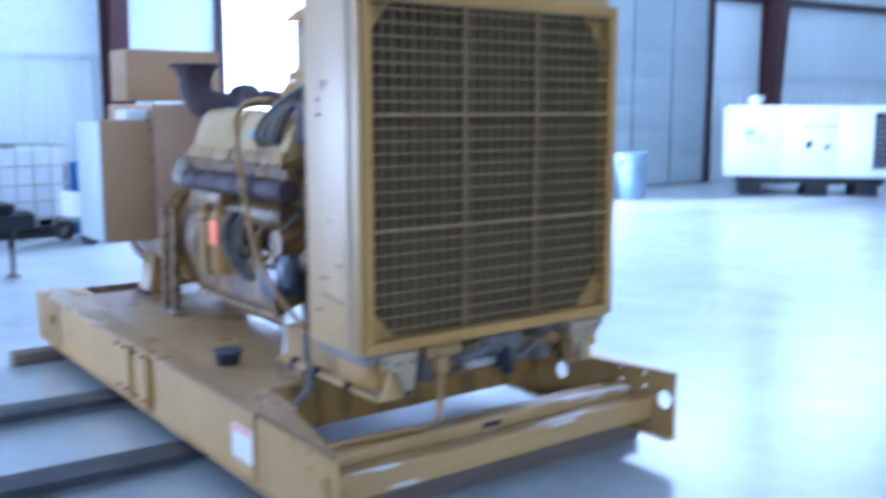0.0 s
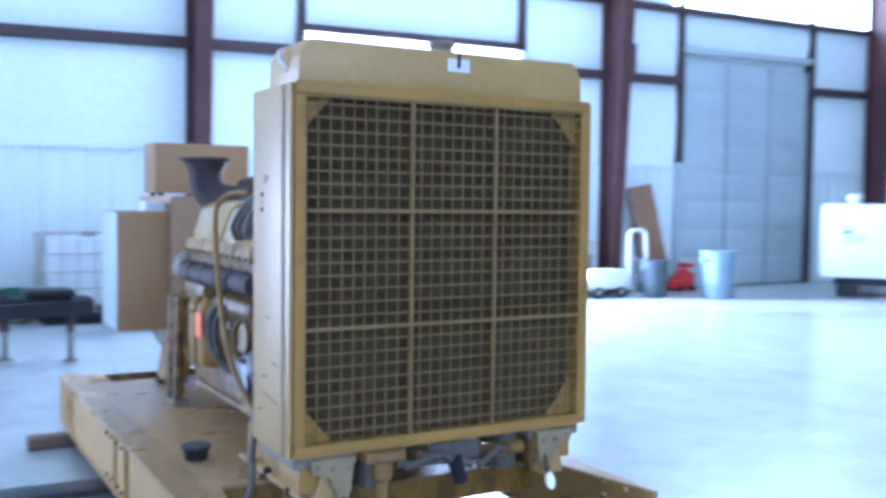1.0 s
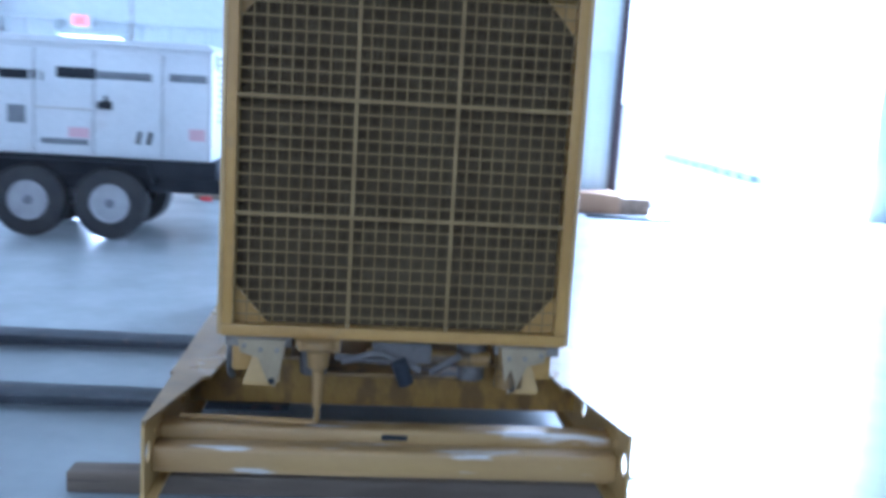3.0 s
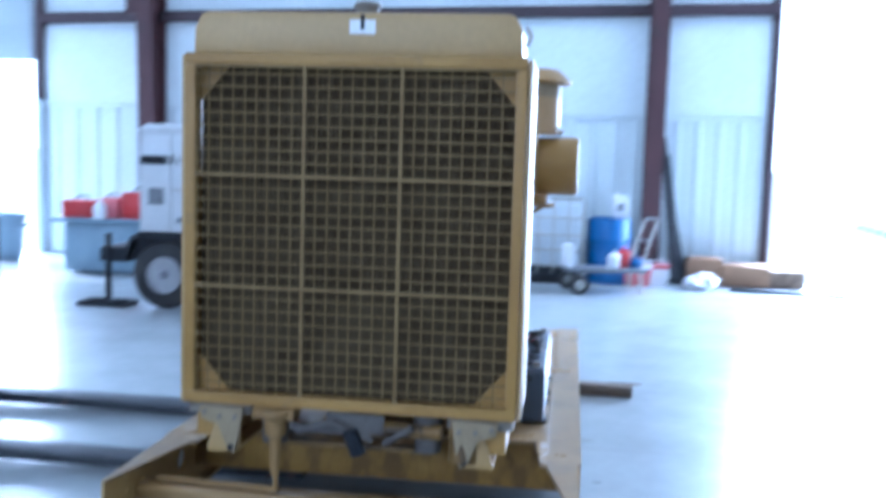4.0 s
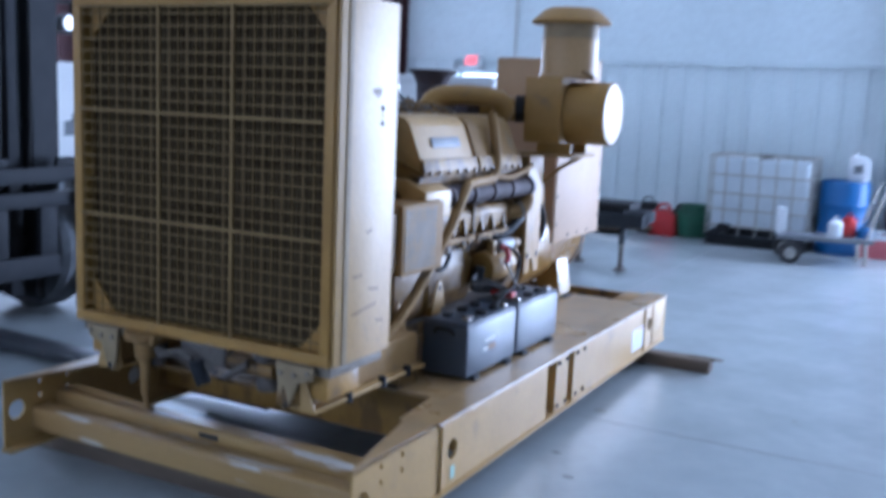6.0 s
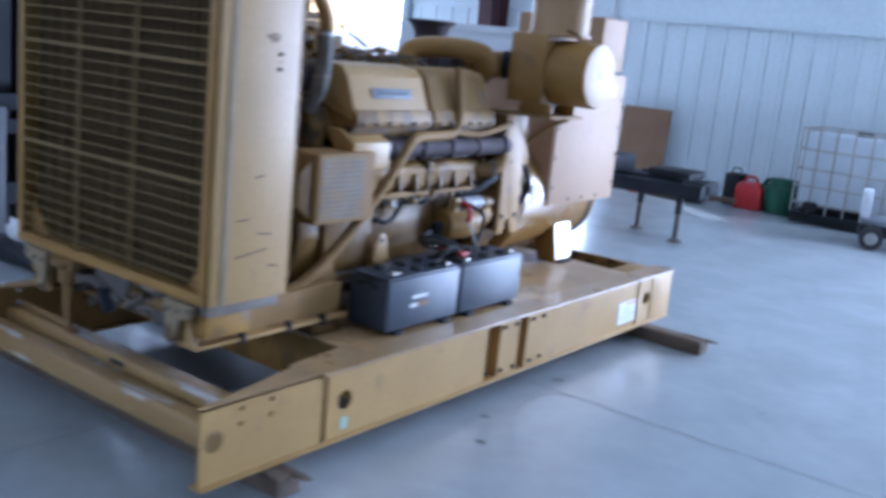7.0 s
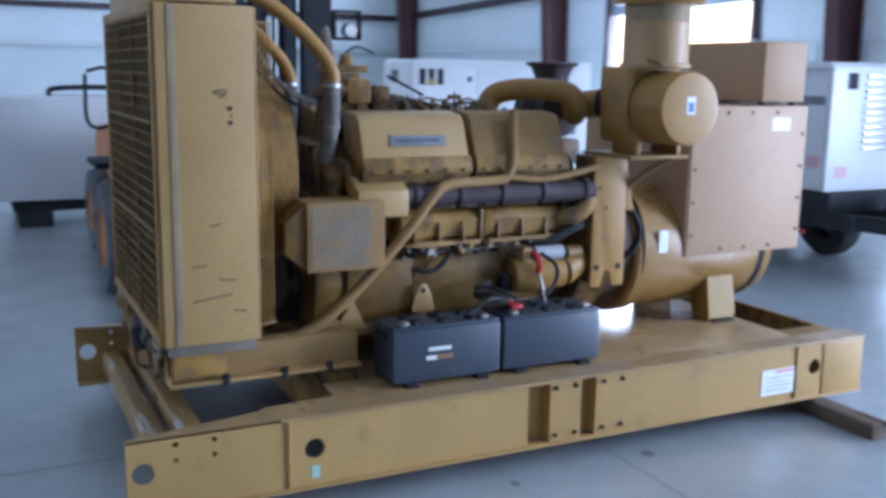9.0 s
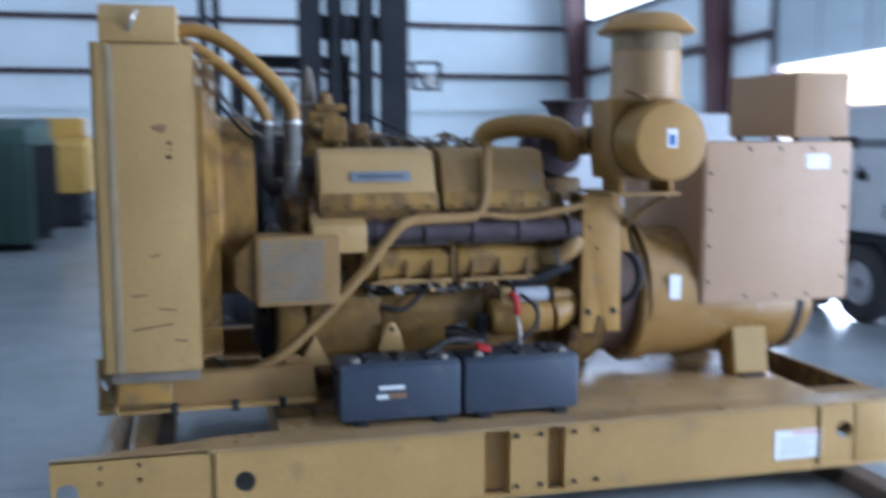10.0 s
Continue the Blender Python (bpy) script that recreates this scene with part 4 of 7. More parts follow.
# coolant pipes from the header tank to the thermostats
for x0, r, dz, dy in ((0.34, 0.032, 0.0, 0.0), (0.05, 0.027, -0.02, -0.095)):
    tube("coolant_pipe", gs, YELLOW, [(x0 - 0.04, 0.30 + 0.4 * dy, 2.07 + dz), (x0 - 0.02, 0.40 + dy, 2.075 + dz), (x0, 0.52 + dy, 2.03 + dz), (x0 + 0.02, 0.66 + dy, 1.92 + dz), (x0 + 0.03, 0.755 + dy, 1.82 + dz), (x0 + 0.03, 0.80 + dy, 1.74 + dz), (x0 + 0.03, 0.80 + dy, 1.66)], r, 14, "yellow steel coolant pipe")
    tube("coolant_hose", gs, HOSE, [(x0 + 0.03, 0.80 + dy, 1.70), (x0 + 0.028, 0.80 + dy, 1.55), (x0 + 0.01, 0.79 + 0.9 * dy, 1.43), (x0 - 0.03, 0.785 + 0.4 * dy, 1.36)], r + 0.0045, 14, "grey rubber coolant hose")
    cyl("hose_clamp", gs, GALV, (x0 + 0.03, 0.80 + dy, 1.678), (x0 + 0.03, 0.80 + dy, 1.694), r + 0.008)
    cyl("hose_clamp", gs, LASH, (x0 + 0.022, 0.797 + dy, 1.50), (x0 + 0.021, 0.797 + dy, 1.514), r + 0.008)
    cyl("thermostat_housing", gs, YELLOW_GRIMY, (x0 - 0.04, 0.82, 1.20), (x0 - 0.03, 0.82, 1.37), 0.06, 0.05)
tube("thin_hose", gs, HOSE, [(0.30, 0.34, 2.04), (0.28, 0.42, 1.96), (0.30, 0.52, 1.78), (0.33, 0.62, 1.66), (0.35, 0.68, 1.62)], 0.009, 8)
tube("thin_hose", gs, BLACK, [(0.22, 0.36, 2.0), (0.24, 0.46, 1.82), (0.28, 0.58, 1.66), (0.32, 0.66, 1.60)], 0.008, 8)

# valley on top of the engine: governor, fuel lines, filters
box("valley_cover", gs, YELLOW_GRIMY, -0.19, 0.19, 0.90, 1.94, 1.295, 1.42, 0.015)
gov = part("governor", add_prism(NB(), [(0.86, 1.421), (1.10, 1.421), (1.09, 1.56), (1.05, 1.64), (1.04, 1.74), (0.90, 1.74), (0.89, 1.60)], "x", -0.10, 0.10, 0.014), STAINED, gs, "grimy yellow governor housing")
part("governor_top", add_lathe(NB(), [(0.05, 1.74), (0.05, 1.77), (0.03, 1.79), (0.034, 1.81), (0.034, 1.86), (0.026, 1.90), (0.016, 1.94), (0.006, 1.955)], 18, Matrix.Translation((-0.03, 0.915, 0))), LASH, gov)
box("governor_lid", gov, STAINED, -0.08, 0.09, 0.93, 1.08, 1.742, 1.775, 0.006)
cyl("solenoid", gov, YELLOW_GRIMY, (0.11, 0.92, 1.66), (0.11, 1.03, 1.66), 0.034, n=14)
cyl("solenoid", gov, LASH, (0.10, 0.95, 1.54), (0.17, 0.97, 1.54), 0.03, n=14)
cyl("governor_cap", gov, YELLOW_DUSTY, (0.03, 0.99, 1.774), (0.05, 0.985, 1.825), 0.036, 0.026, 14)
box("governor_cover", gov, STAINED, 0.101, 0.15, 0.955, 1.075, 1.60, 1.715, 0.02)
box("governor_cover", gov, YELLOW_GRIMY, -0.05, 0.11, 1.10, 1.19, 1.50, 1.685, 0.022)
cyl("shut_off_housing", gov, YELLOW_GRIMY, (0.06, 1.19, 1.60), (0.06, 1.27, 1.595), 0.05, 0.042, 16)
cyl("shut_off_cap", gov, LASH, (0.06, 1.271, 1.595), (0.06, 1.29, 1.594), 0.03, n=12)
box("drive_housing", gov, RUSTY, 0.0, 0.17, 0.87, 1.0, 1.43, 1.53, 0.02)
box("governor_arm", gov, YELLOW_GRIMY, -0.13, 0.06, 0.87, 0.94, 1.62, 1.68, 0.01)
for k, (y, z) in enumerate(((0.89, 1.50), (0.93, 1.47), (1.0, 1.50), (1.06, 1.47), (1.02, 1.58), (0.97, 1.70))):
    cyl("governor_fitting", gov, (LASH, YELLOW_GRIMY, GREASE)[k % 3], (0.09, y, z), (0.135 + 0.01 * (k % 2), y, z), 0.013, n=8)
cyl("governor_lever", gov, BLACK_STEEL, (0.10, 1.17, 1.73), (0.10, 1.36, 1.64), 0.007, n=8)
tube("thin_wire", gov, BLACK, [(0.05, 0.98, 1.83), (0.06, 1.03, 1.86), (0.06, 1.09, 1.845), (0.06, 1.12, 1.83)], 0.005, 6)
pump = box("fuel_pump", gs, YELLOW_GRIMY, -0.09, 0.09, 1.065, 1.72, 1.421, 1.53, 0.015)
rng = random.Random(4)
for k in range(8):
    y = 1.12 + 0.075 * k
    for s in (-1, 1):
        tube("fuel_line", pump, (YELLOW_DUSTY, LASH, STAINED)[k % 3], [(0.05 * s, y, 1.53), (0.06 * s, y, 1.59 + 0.02 * rng.random()), (0.13 * s, y + 0.03, 1.61 + 0.02 * rng.random()), (0.20 * s, y + 0.05, 1.585), (0.235 * s, y + 0.05, 1.555)], 0.005, 7)
    cyl("pump_fitting", pump, LASH, (0.05 * (-1) ** k, y, 1.525), (0.05 * (-1) ** k, y, 1.562), 0.014, n=8)
for k in range(5):
    y = 1.14 + 0.13 * k
    cyl("line_block", pump, YELLOW_GRIMY, (0, y, 1.53), (0, y, 1.585 + 0.015 * (k % 2)), 0.022, n=10)

for k in range(30):
    y, x = 1.10 + 0.62 * rng.random(), -0.10 + 0.24 * rng.random()
    z1 = 1.56 + 0.09 * rng.random() ** 2
    if k % 4 == 3:
        box("line_clip", pump, (LASH, YELLOW_GRIMY)[k % 2], x - 0.02, x + 0.02, y - 0.03, y + 0.03, z1 - 0.02, z1, 0.004)
        cyl("clip_stud", pump, GREASE, (x, y, 1.525), (x, y, z1 + 0.012), 0.006, n=6)
    else:
        cyl("fuel_fitting", pump, (LASH, YELLOW_GRIMY, GREASE, STAINED)[k % 4], (x, y, 1.50), (x, y + 0.02 * rng.random(), z1), 0.008 + 0.010 * rng.random(), 0.006, 8)
for k in range(3):
    tube("return_line", pump, (LASH, YELLOW_GRIMY, GREASE)[k], [(0.04 + 0.05 * k, 1.08, 1.56), (0.05 + 0.05 * k, 1.25, 1.60 + 0.012 * k), (0.03 + 0.05 * k, 1.45, 1.585), (0.05 + 0.05 * k, 1.62, 1.605), (0.02 + 0.05 * k, 1.74, 1.54)], 0.006, 7)

# turbo, intake elbow, exhaust flare
turbo = part("turbocharger", add_lathe(NB(), [(0.05, -0.13), (0.14, -0.11), (0.16, -0.05), (0.15, 0.0), (0.09, 0.02), (0.09, 0.05), (0.13, 0.08), (0.12, 0.14), (0.06, 0.16)], 26, Matrix.Translation((-0.02, 2.14, 1.55)) @ Matrix.Rotation(radians(90), 4, "Y")), RUSTY, gs, "dark turbocharger")
box("turbo_pedestal", gs, YELLOW_GRIMY, -0.16, 0.16, 1.96, 2.24, 1.30, 1.42, 0.02)
tube("intake_pipe", gs, YELLOW, [(0.02, 1.76, 1.44), (0.015, 1.755, 1.55), (0.03, 1.785, 1.635), (0.10, 1.86, 1.668), (0.20, 1.98, 1.672), (0.28, 2.07, 1.655), (0.30, 2.11, 1.60), (0.24, 2.14, 1.54)], 0.055, 18, "yellow intake elbow pipe")
bm = NB()
add_tube(bm, [(-0.04, 2.16, 1.57), (-0.14, 2.21, 1.565), (-0.24, 2.28, 1.59), (-0.275, 2.325, 1.66), (-0.28, 2.33, 1.74)], lambda u: 0.088 + 0.006 * u, 20, 6)
flare = part("exhaust_elbow", bm, RUSTY, gs, "dark rusty exhaust elbow with a flared lip")
part("exhaust_lip", add_lathe(NB(), [(0.094, 1.735), (0.118, 1.785), (0.145, 1.80), (0.145, 1.812), (0.128, 1.815), (0.10, 1.79), (0.08, 1.74)], 26, Matrix.Translation((-0.28, 2.33, 0))), RUSTY, flare)

# air cleaner
ac = part("air_cleaner", add_cyl(NB(), (0.42, 2.38, 1.60), (0.60, 2.38, 1.60), 0.172, n=36), YELLOW, gs, "yellow air cleaner canister with a rain cap")
part("canister_end", add_lathe(NB(), [(0.172, 0.602), (0.172, 0.82), (0.165, 0.835), (0.15, 0.838), (0.03, 0.838)], 36, Matrix.Translation((0, 2.38, 1.60)) @ Matrix.Rotation(radians(90), 4, "Y")), YELLOW, ac)
cyl("canister_band", ac, YELLOW_GRIMY, (0.592, 2.38, 1.60), (0.602, 2.38, 1.60), 0.178, n=36)
part("inlet_box", add_prism(NB(), [(2.20, 1.43), (2.47, 1.43), (2.51, 1.50), (2.51, 1.79), (2.19, 1.79), (2.19, 1.52)], "x", 0.385, 0.60, 0.01), YELLOW, ac)
part("inlet_neck", add_lathe(NB(), [(0.165, 1.785), (0.17, 1.79), (0.17, 1.803), (0.157, 1.808), (0.157, 2.0), (0.160, 2.003)], 32, Matrix.Translation((0.56, 2.38, 0))), NECK, ac, "faded tan inlet neck")
part("stack_screen", add_lathe(NB(), [(0.155, 2.003), (0.155, 2.085)], 32, Matrix.Translation((0.56, 2.38, 0))), STRIP, ac, "grey wire screen band")
part("rain_cap", add_lathe(NB(), [(0.145, 2.08), (0.215, 2.082), (0.222, 2.092), (0.205, 2.11), (0.155, 2.155), (0.13, 2.168), (0.02, 2.172)], 36, Matrix.Translation((0.56, 2.38, 0))), YELLOW, ac, "domed yellow rain cap")
box("sticker", ac, WHITE, 0.8385, 0.840, 2.355, 2.405, 1.575, 1.655, 0, "small white sticker with blue print")
box("print_bar", ac, BLUE, 0.8402, 0.8408, 2.365, 2.395, 1.585, 1.63, 0)
cyl("rubber_coupling", gs, BLACK, (0.30, 2.26, 1.61), (0.384, 2.30, 1.61), 0.075)
cyl("intake_duct", gs, YELLOW, (0.12, 2.18, 1.585), (0.30, 2.26, 1.61), 0.07)
tube("clamp_arm", ac, YELLOW_GRIMY, [(0.70, 2.22, 1.82), (0.735, 2.28, 1.80), (0.71, 2.33, 1.785)], 0.009, 8)
for y in (2.22, 2.46):
    box("canister_strap", gs, YELLOW, 0.46, 0.66, y, y + 0.022, 1.375, 1.435, 0.004)
shelf = part("cleaner_shelf", add_box(NB(), 0.30, 0.70, 2.16, 2.50, 1.358, 1.374, 0.003), YELLOW_DUSTY, gs)
part("post_gusset", add_prism(NB(), [(2.322, 1.30), (2.322, 1.08), (2.37, 1.08)], "x", 0.453, 0.463, 0.002), YELLOW, gs)
post = part("cleaner_post", add_prism(NB(), [(2.125, 0.70), (2.185, 0.70), (2.205, 0.78), (2.235, 0.78), (2.255, 0.70), (2.325, 0.70), (2.318, 1.357), (2.125, 1.357)], "x", 0.452, 0.464, 0.003), YELLOW, gs, "yellow bracket plate for the air cleaner")
bolt_row(post, [(0.4645, 2.158, 0.80), (0.4645, 2.288, 0.80)], 0.018, 0.003, "x", BLACK)
bolt_row(post, [(0.4645, 2.16, 1.20), (0.4645, 2.20, 1.10)], 0.008, 0.004)
box("post_back", gs, YELLOW_GRIMY, 0.30, 0.451, 2.12, 2.14, 0.72, 1.355, 0.003)
tube("cleaner_brace", gs, YELLOW_DUSTY, [(0.46, 2.34, 1.20), (0.54, 2.40, 1.29), (0.63, 2.47, 1.352)], 0.012, 8)

# near side of the block: air manifold castings, smooth covers, starter
for y0, y1 in ((1.10, 1.512), (1.53, 1.965)):
    bm = NB()
    add_prism(bm, [(0.30, 0.99), (0.415, 0.985), (0.432, 1.0), (0.442, 1.085), (0.425, 1.115), (0.37, 1.132), (0.30, 1.135)], "y", y0, y1, 0.008)
    man2 = part("air_manifold", lumpy(bm, 0.016, 7), STAINED, gs, "oil-stained yellow air manifold casting", 50)
    box("manifold_flange", man2, OILY, 0.32, 0.452, y1 - 0.016, y1 + 0.003, 0.975, 1.128, 0.006)
    part("foot_flange", lumpy(add_box(NB(), 0.30, 0.462, y0 + 0.012, y1 - 0.02, 0.966, 0.984, 0.003), 0.012, 12, 3), YELLOW_DUSTY, man2, "", 50)
    for k in range(3):
        yy = y0 + (y1 - y0) * (0.16 + 0.3 * k)
        part("casting_rib", add_prism(NB(), [(0.41, 0.985), (0.458, 0.985), (0.444, 1.06), (0.42, 1.10)], "y", yy - 0.007, yy + 0.007, 0.003), OILY, man2)
    for k in range(6):
        yy = y0 + 0.035 + (y1 - y0 - 0.085) * k / 5
        cyl("manifold_bolt", man2, (GREASE, LASH, CREAM)[k % 3], (0.445, yy, 0.944 + 0.006 * (k % 2)), (0.445, yy, 0.9655), 0.010, n=6)
    box("gasket_line", man2, GREASE, 0.30, 0.428, y0 + 0.01, y1 - 0.02, 1.136, 1.15, 0.003)
for y, z, r, mm in ((1.235, 0.952, 0.024, GALV), (1.255, 0.935, 0.014, STEEL), (1.40, 0.945, 0.016, CREAM), (1.445, 0.968, 0.015, CREAM), (1.545, 0.962, 0.014, NECK)):
    cyl("drain_plug", gs, mm, (0.40, y, z), (0.455, y + 0.01, z - 0.012), r, r * 0.7, 10)
part("rear_elbow", add_tube(NB(), [(0.42, 1.95, 1.06), (0.47, 2.01, 1.075), (0.485, 2.06, 1.11), (0.47, 2.09, 1.155)], 0.042, 14), YELLOW_DUSTY, gs)
cyl("elbow_clamp", gs, LASH, (0.462, 2.0, 1.07), (0.474, 2.018, 1.076), 0.047, n=16)
tube("charge_hose", gs, BLACK, [(0.46, 2.06, 1.03), (0.46, 1.98, 1.0), (0.45, 1.90, 0.965), (0.43, 1.81, 0.955), (0.40, 1.74, 0.965)], 0.026, 12)
# smooth plates of the lower block
part("side_plate", add_prism(NB(), [(0.28, 0.615), (0.36, 0.615), (0.385, 0.66), (0.385, 0.905), (0.36, 0.935), (0.28, 0.935)], "y", 0.865, 1.185, 0.014), OILY, gs, "smooth dirty yellow side plate")
part("crankcase_cover", add_prism(NB(), [(0.26, 0.62), (0.335, 0.62), (0.372, 0.70), (0.372, 0.83), (0.345, 0.905), (0.26, 0.92)], "y", 1.19, 1.675, 0.02), OILY, gs, "oil-brown crankcase cover")
box("sump_rail", gs, YELLOW_GRIMY, 0.26, 0.395, 0.87, 2.08, 0.585, 0.612, 0.005)
box("sump_seam", gs, GREASE, 0.26, 0.397, 0.87, 2.08, 0.6125, 0.6175, 0.001)
# dark block stands in for the shade in the gap below the manifolds
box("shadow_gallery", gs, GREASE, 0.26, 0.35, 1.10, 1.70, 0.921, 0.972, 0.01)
rnd = random.Random(21)
for k in range(13):
    y, z = 1.12 + 0.043 * k, 0.915 + 0.045 * rnd.random()
    mm = (GREASE, BLACK_STEEL, BLACK, YELLOW_GRIMY)[k % 4]
    if k % 3 == 2:
        box("oil_bracket", block, mm, 0.34, 0.38 + 0.03 * rnd.random(), y - 0.02, y + 0.02, z - 0.012, z + 0.014, 0.005)
    else:
        cyl("oil_fitting", block, mm, (0.33, y, z), (0.39 + 0.03 * rnd.random(), y + 0.015 * rnd.random(), z - 0.01), 0.012 + 0.01 * rnd.random(), 0.01, 8)
tube("oil_line", gs, BLACK, [(0.385, 1.19, 0.855), (0.405, 1.245, 0.838), (0.405, 1.30, 0.848), (0.40, 1.345, 0.885), (0.385, 1.38, 0.915)], 0.012, 8)
tube("oil_line", gs, GREASE, [(0.36, 1.10, 0.945), (0.40, 1.22, 0.928), (0.405, 1.36, 0.935), (0.39, 1.52, 0.925), (0.37, 1.66, 0.935)], 0.010, 8)
starter = part("starter_motor", add_lathe(NB(), [(0.03, 0.0), (0.078, 0.004), (0.087, 0.02), (0.087, 0.235), (0.079, 0.24), (0.079, 0.29), (0.05, 0.295)], 26, Matrix.Translation((0.40, 1.69, 0.785)) @ Matrix.Rotation(radians(-90), 4, "X")), YELLOW, gs, "yellow starter motor")
cyl("starter_band", starter, GREASE, (0.40, 1.90, 0.785), (0.40, 1.912, 0.785), 0.0885, n=26)
cyl("starter_solenoid", starter, RIM, (0.445, 1.80, 0.893), (0.445, 1.955, 0.893), 0.037, n=18, label="grey starter solenoid")
cyl("solenoid_end", starter, BLACK_STEEL, (0.445, 1.956, 0.893), (0.445, 1.975, 0.893), 0.028, n=14)
box("starter_terminal", starter, CREAM, 0.41, 0.455, 1.735, 1.79, 0.845, 0.925, 0.008)
cyl("starter_nose", starter, STAINED, (0.39, 1.985, 0.79), (0.35, 2.13, 0.83), 0.088, 0.075)
cyl("starter_lug", starter, STAINED, (0.44, 1.985, 0.885), (0.43, 2.07, 0.885), 0.034, 0.03, 14)
tube("red_cable", gs, RED, [(0.475, 1.775, 0.905), (0.505, 1.785, 0.885), (0.515, 1.79, 0.85), (0.505, 1.79, 0.815)], 0.015, 8, "red battery cable end")
tube("ground_wire", gs, GALV, [(0.505, 1.79, 0.812), (0.53, 1.795, 0.775), (0.56, 1.79, 0.72), (0.60, 1.78, 0.688)], 0.007, 8)
tube("black_cable", gs, BLACK, [(0.48, 1.82, 0.90), (0.535, 1.87, 0.85), (0.54, 1.875, 0.78), (0.56, 1.80, 0.71), (0.58, 1.70, 0.69)], 0.009, 8)
cyl("oil_filler", gs, BLACK_STEEL, (0.40, 1.655, 0.70), (0.42, 1.655, 0.80), 0.03, n=12)
part("foot_gusset", add_prism(NB(), [(0.80, 0.60), (0.95, 0.60), (0.88, 0.74)], "x", 0.395, 0.405, 0.002), CREAM, gs)
part("foot_gusset", add_prism(NB(), [(1.165, 0.655), (1.285, 0.655), (1.265, 0.735), (1.24, 0.785), (1.215, 0.785), (1.185, 0.735)], "x", 0.41, 0.42, 0.002), CREAM, gs)
bolt_row(gs, [(0.4205, 1.225, 0.755)], 0.013, 0.004, "x", BLACK)
# filters and fittings on the far side, with an orange tag
for y, z0, z1, mm in ((1.60, 0.74, 1.10, YELLOW), (1.76, 0.72, 1.10, YELLOW_DUSTY)):
    ff = part("fuel_filter", add_lathe(NB(), [(0.02, z0), (0.06, z0 + 0.01), (0.068, z0 + 0.03), (0.068, z1 - 0.05), (0.05, z1 - 0.03), (0.03, z1)], 22, Matrix.Translation((-0.455, y, 0))), mm, gs)
    cyl("filter_band", ff, YELLOW_GRIMY, (-0.455, y, z1 - 0.10), (-0.455, y, z1 - 0.085), 0.0695, n=22)
box("filter_head", gs, YELLOW_GRIMY, -0.53, -0.36, 1.50, 1.86, 1.10, 1.16, 0.012)
part("warning_tag", add_box(NB(), -0.534, -0.530, 1.52, 1.62, 0.90, 1.02), ORANGE, gs, "bright orange paper tag")
for k in range(0, 6, 2):
    tube("side_hose", gs, (HOSE, YELLOW_DUSTY, LASH)[k // 2], [(-0.38, 0.96 + 0.10 * k, 1.10), (-0.46, 0.99 + 0.10 * k, 1.0), (-0.45, 1.06 + 0.09 * k, 0.88), (-0.36, 1.12 + 0.09 * k, 0.80)], 0.014, 8)
for k in range(4):
    tube("side_hose", gs, (HOSE, BLACK, LASH, YELLOW_DUSTY)[k], [(-0.40, 1.30 + 0.07 * k, 1.14), (-0.50, 1.36 + 0.07 * k, 1.02), (-0.49, 1.40 + 0.05 * k, 0.86), (-0.42, 1.36 + 0.05 * k, 0.74), (-0.34, 1.28, 0.70)], 0.012, 8)
    cyl("hose_fitting", gs, STEEL, (-0.36, 1.30 + 0.07 * k, 1.145), (-0.405, 1.30 + 0.07 * k, 1.14), 0.018, n=10)
for y in (2.36, 2.50):
    cyl("support_post", gs, YELLOW_GRIMY, (-0.43, y, 0.43), (-0.42, y, 1.02), 0.03, n=10)
    box("post_foot", gs, LASH, -0.47, -0.38, y - 0.05, y + 0.05, 0.403, 0.43, 0.006)
part("manifold_end", add_tube(NB(), [(-0.475, 1.98, 1.20), (-0.48, 2.06, 1.205), (-0.45, 2.12, 1.24), (-0.38, 2.16, 1.29)], 0.055, 16), LASH, gs, "dusty pale exhaust elbow casting")
box("air_starter", gs, BATTERY, -0.47, -0.32, 1.02, 1.22, 0.70, 0.84, 0.02)
part("starter_plate", add_prism(NB(), [(0.74, 0.46), (0.98, 0.46), (0.94, 0.66), (0.80, 0.72)], "x", -0.47, -0.45, 0.004), TOTE, gs, "pale primer-coated bracket")
for k in range(4):
    tube("governor_hose", gs, (RUSTY, LASH, HOSE, GREASE)[k], [(-0.33 - 0.02 * k, 0.70, 1.60 + 0.02 * k), (-0.37 - 0.02 * k, 0.82, 1.62 + 0.012 * k), (-0.43 - 0.012 * k, 0.92 + 0.04 * k, 1.56), (-0.46 - 0.012 * k, 0.98 + 0.05 * k, 1.46), (-0.45, 1.0 + 0.06 * k, 1.38)], 0.012, 8)
box("governor_bracket", gs, RUSTY, -0.43, -0.30, 0.74, 0.885, 1.42, 1.60, 0.012)
cyl("pump_body", gs, YELLOW_GRIMY, (-0.40, 0.92, 0.98), (-0.52, 0.92, 0.98), 0.06)
part("pump_cover", add_lathe(NB(), [(0.085, 0), (0.085, 0.03), (0.05, 0.05), (0.02, 0.055)], 20, Matrix.Translation((-0.42, 0.98, 0.84)) @ Matrix.Rotation(radians(-90), 4, "Y")), BATTERY, gs)
part("crankcase_side", add_prism(NB(), [(-0.42, 0.62), (-0.25, 0.50), (-0.25, 0.90), (-0.42, 0.90)], "y", 1.15, 2.05, 0.02), YELLOW_GRIMY, gs)

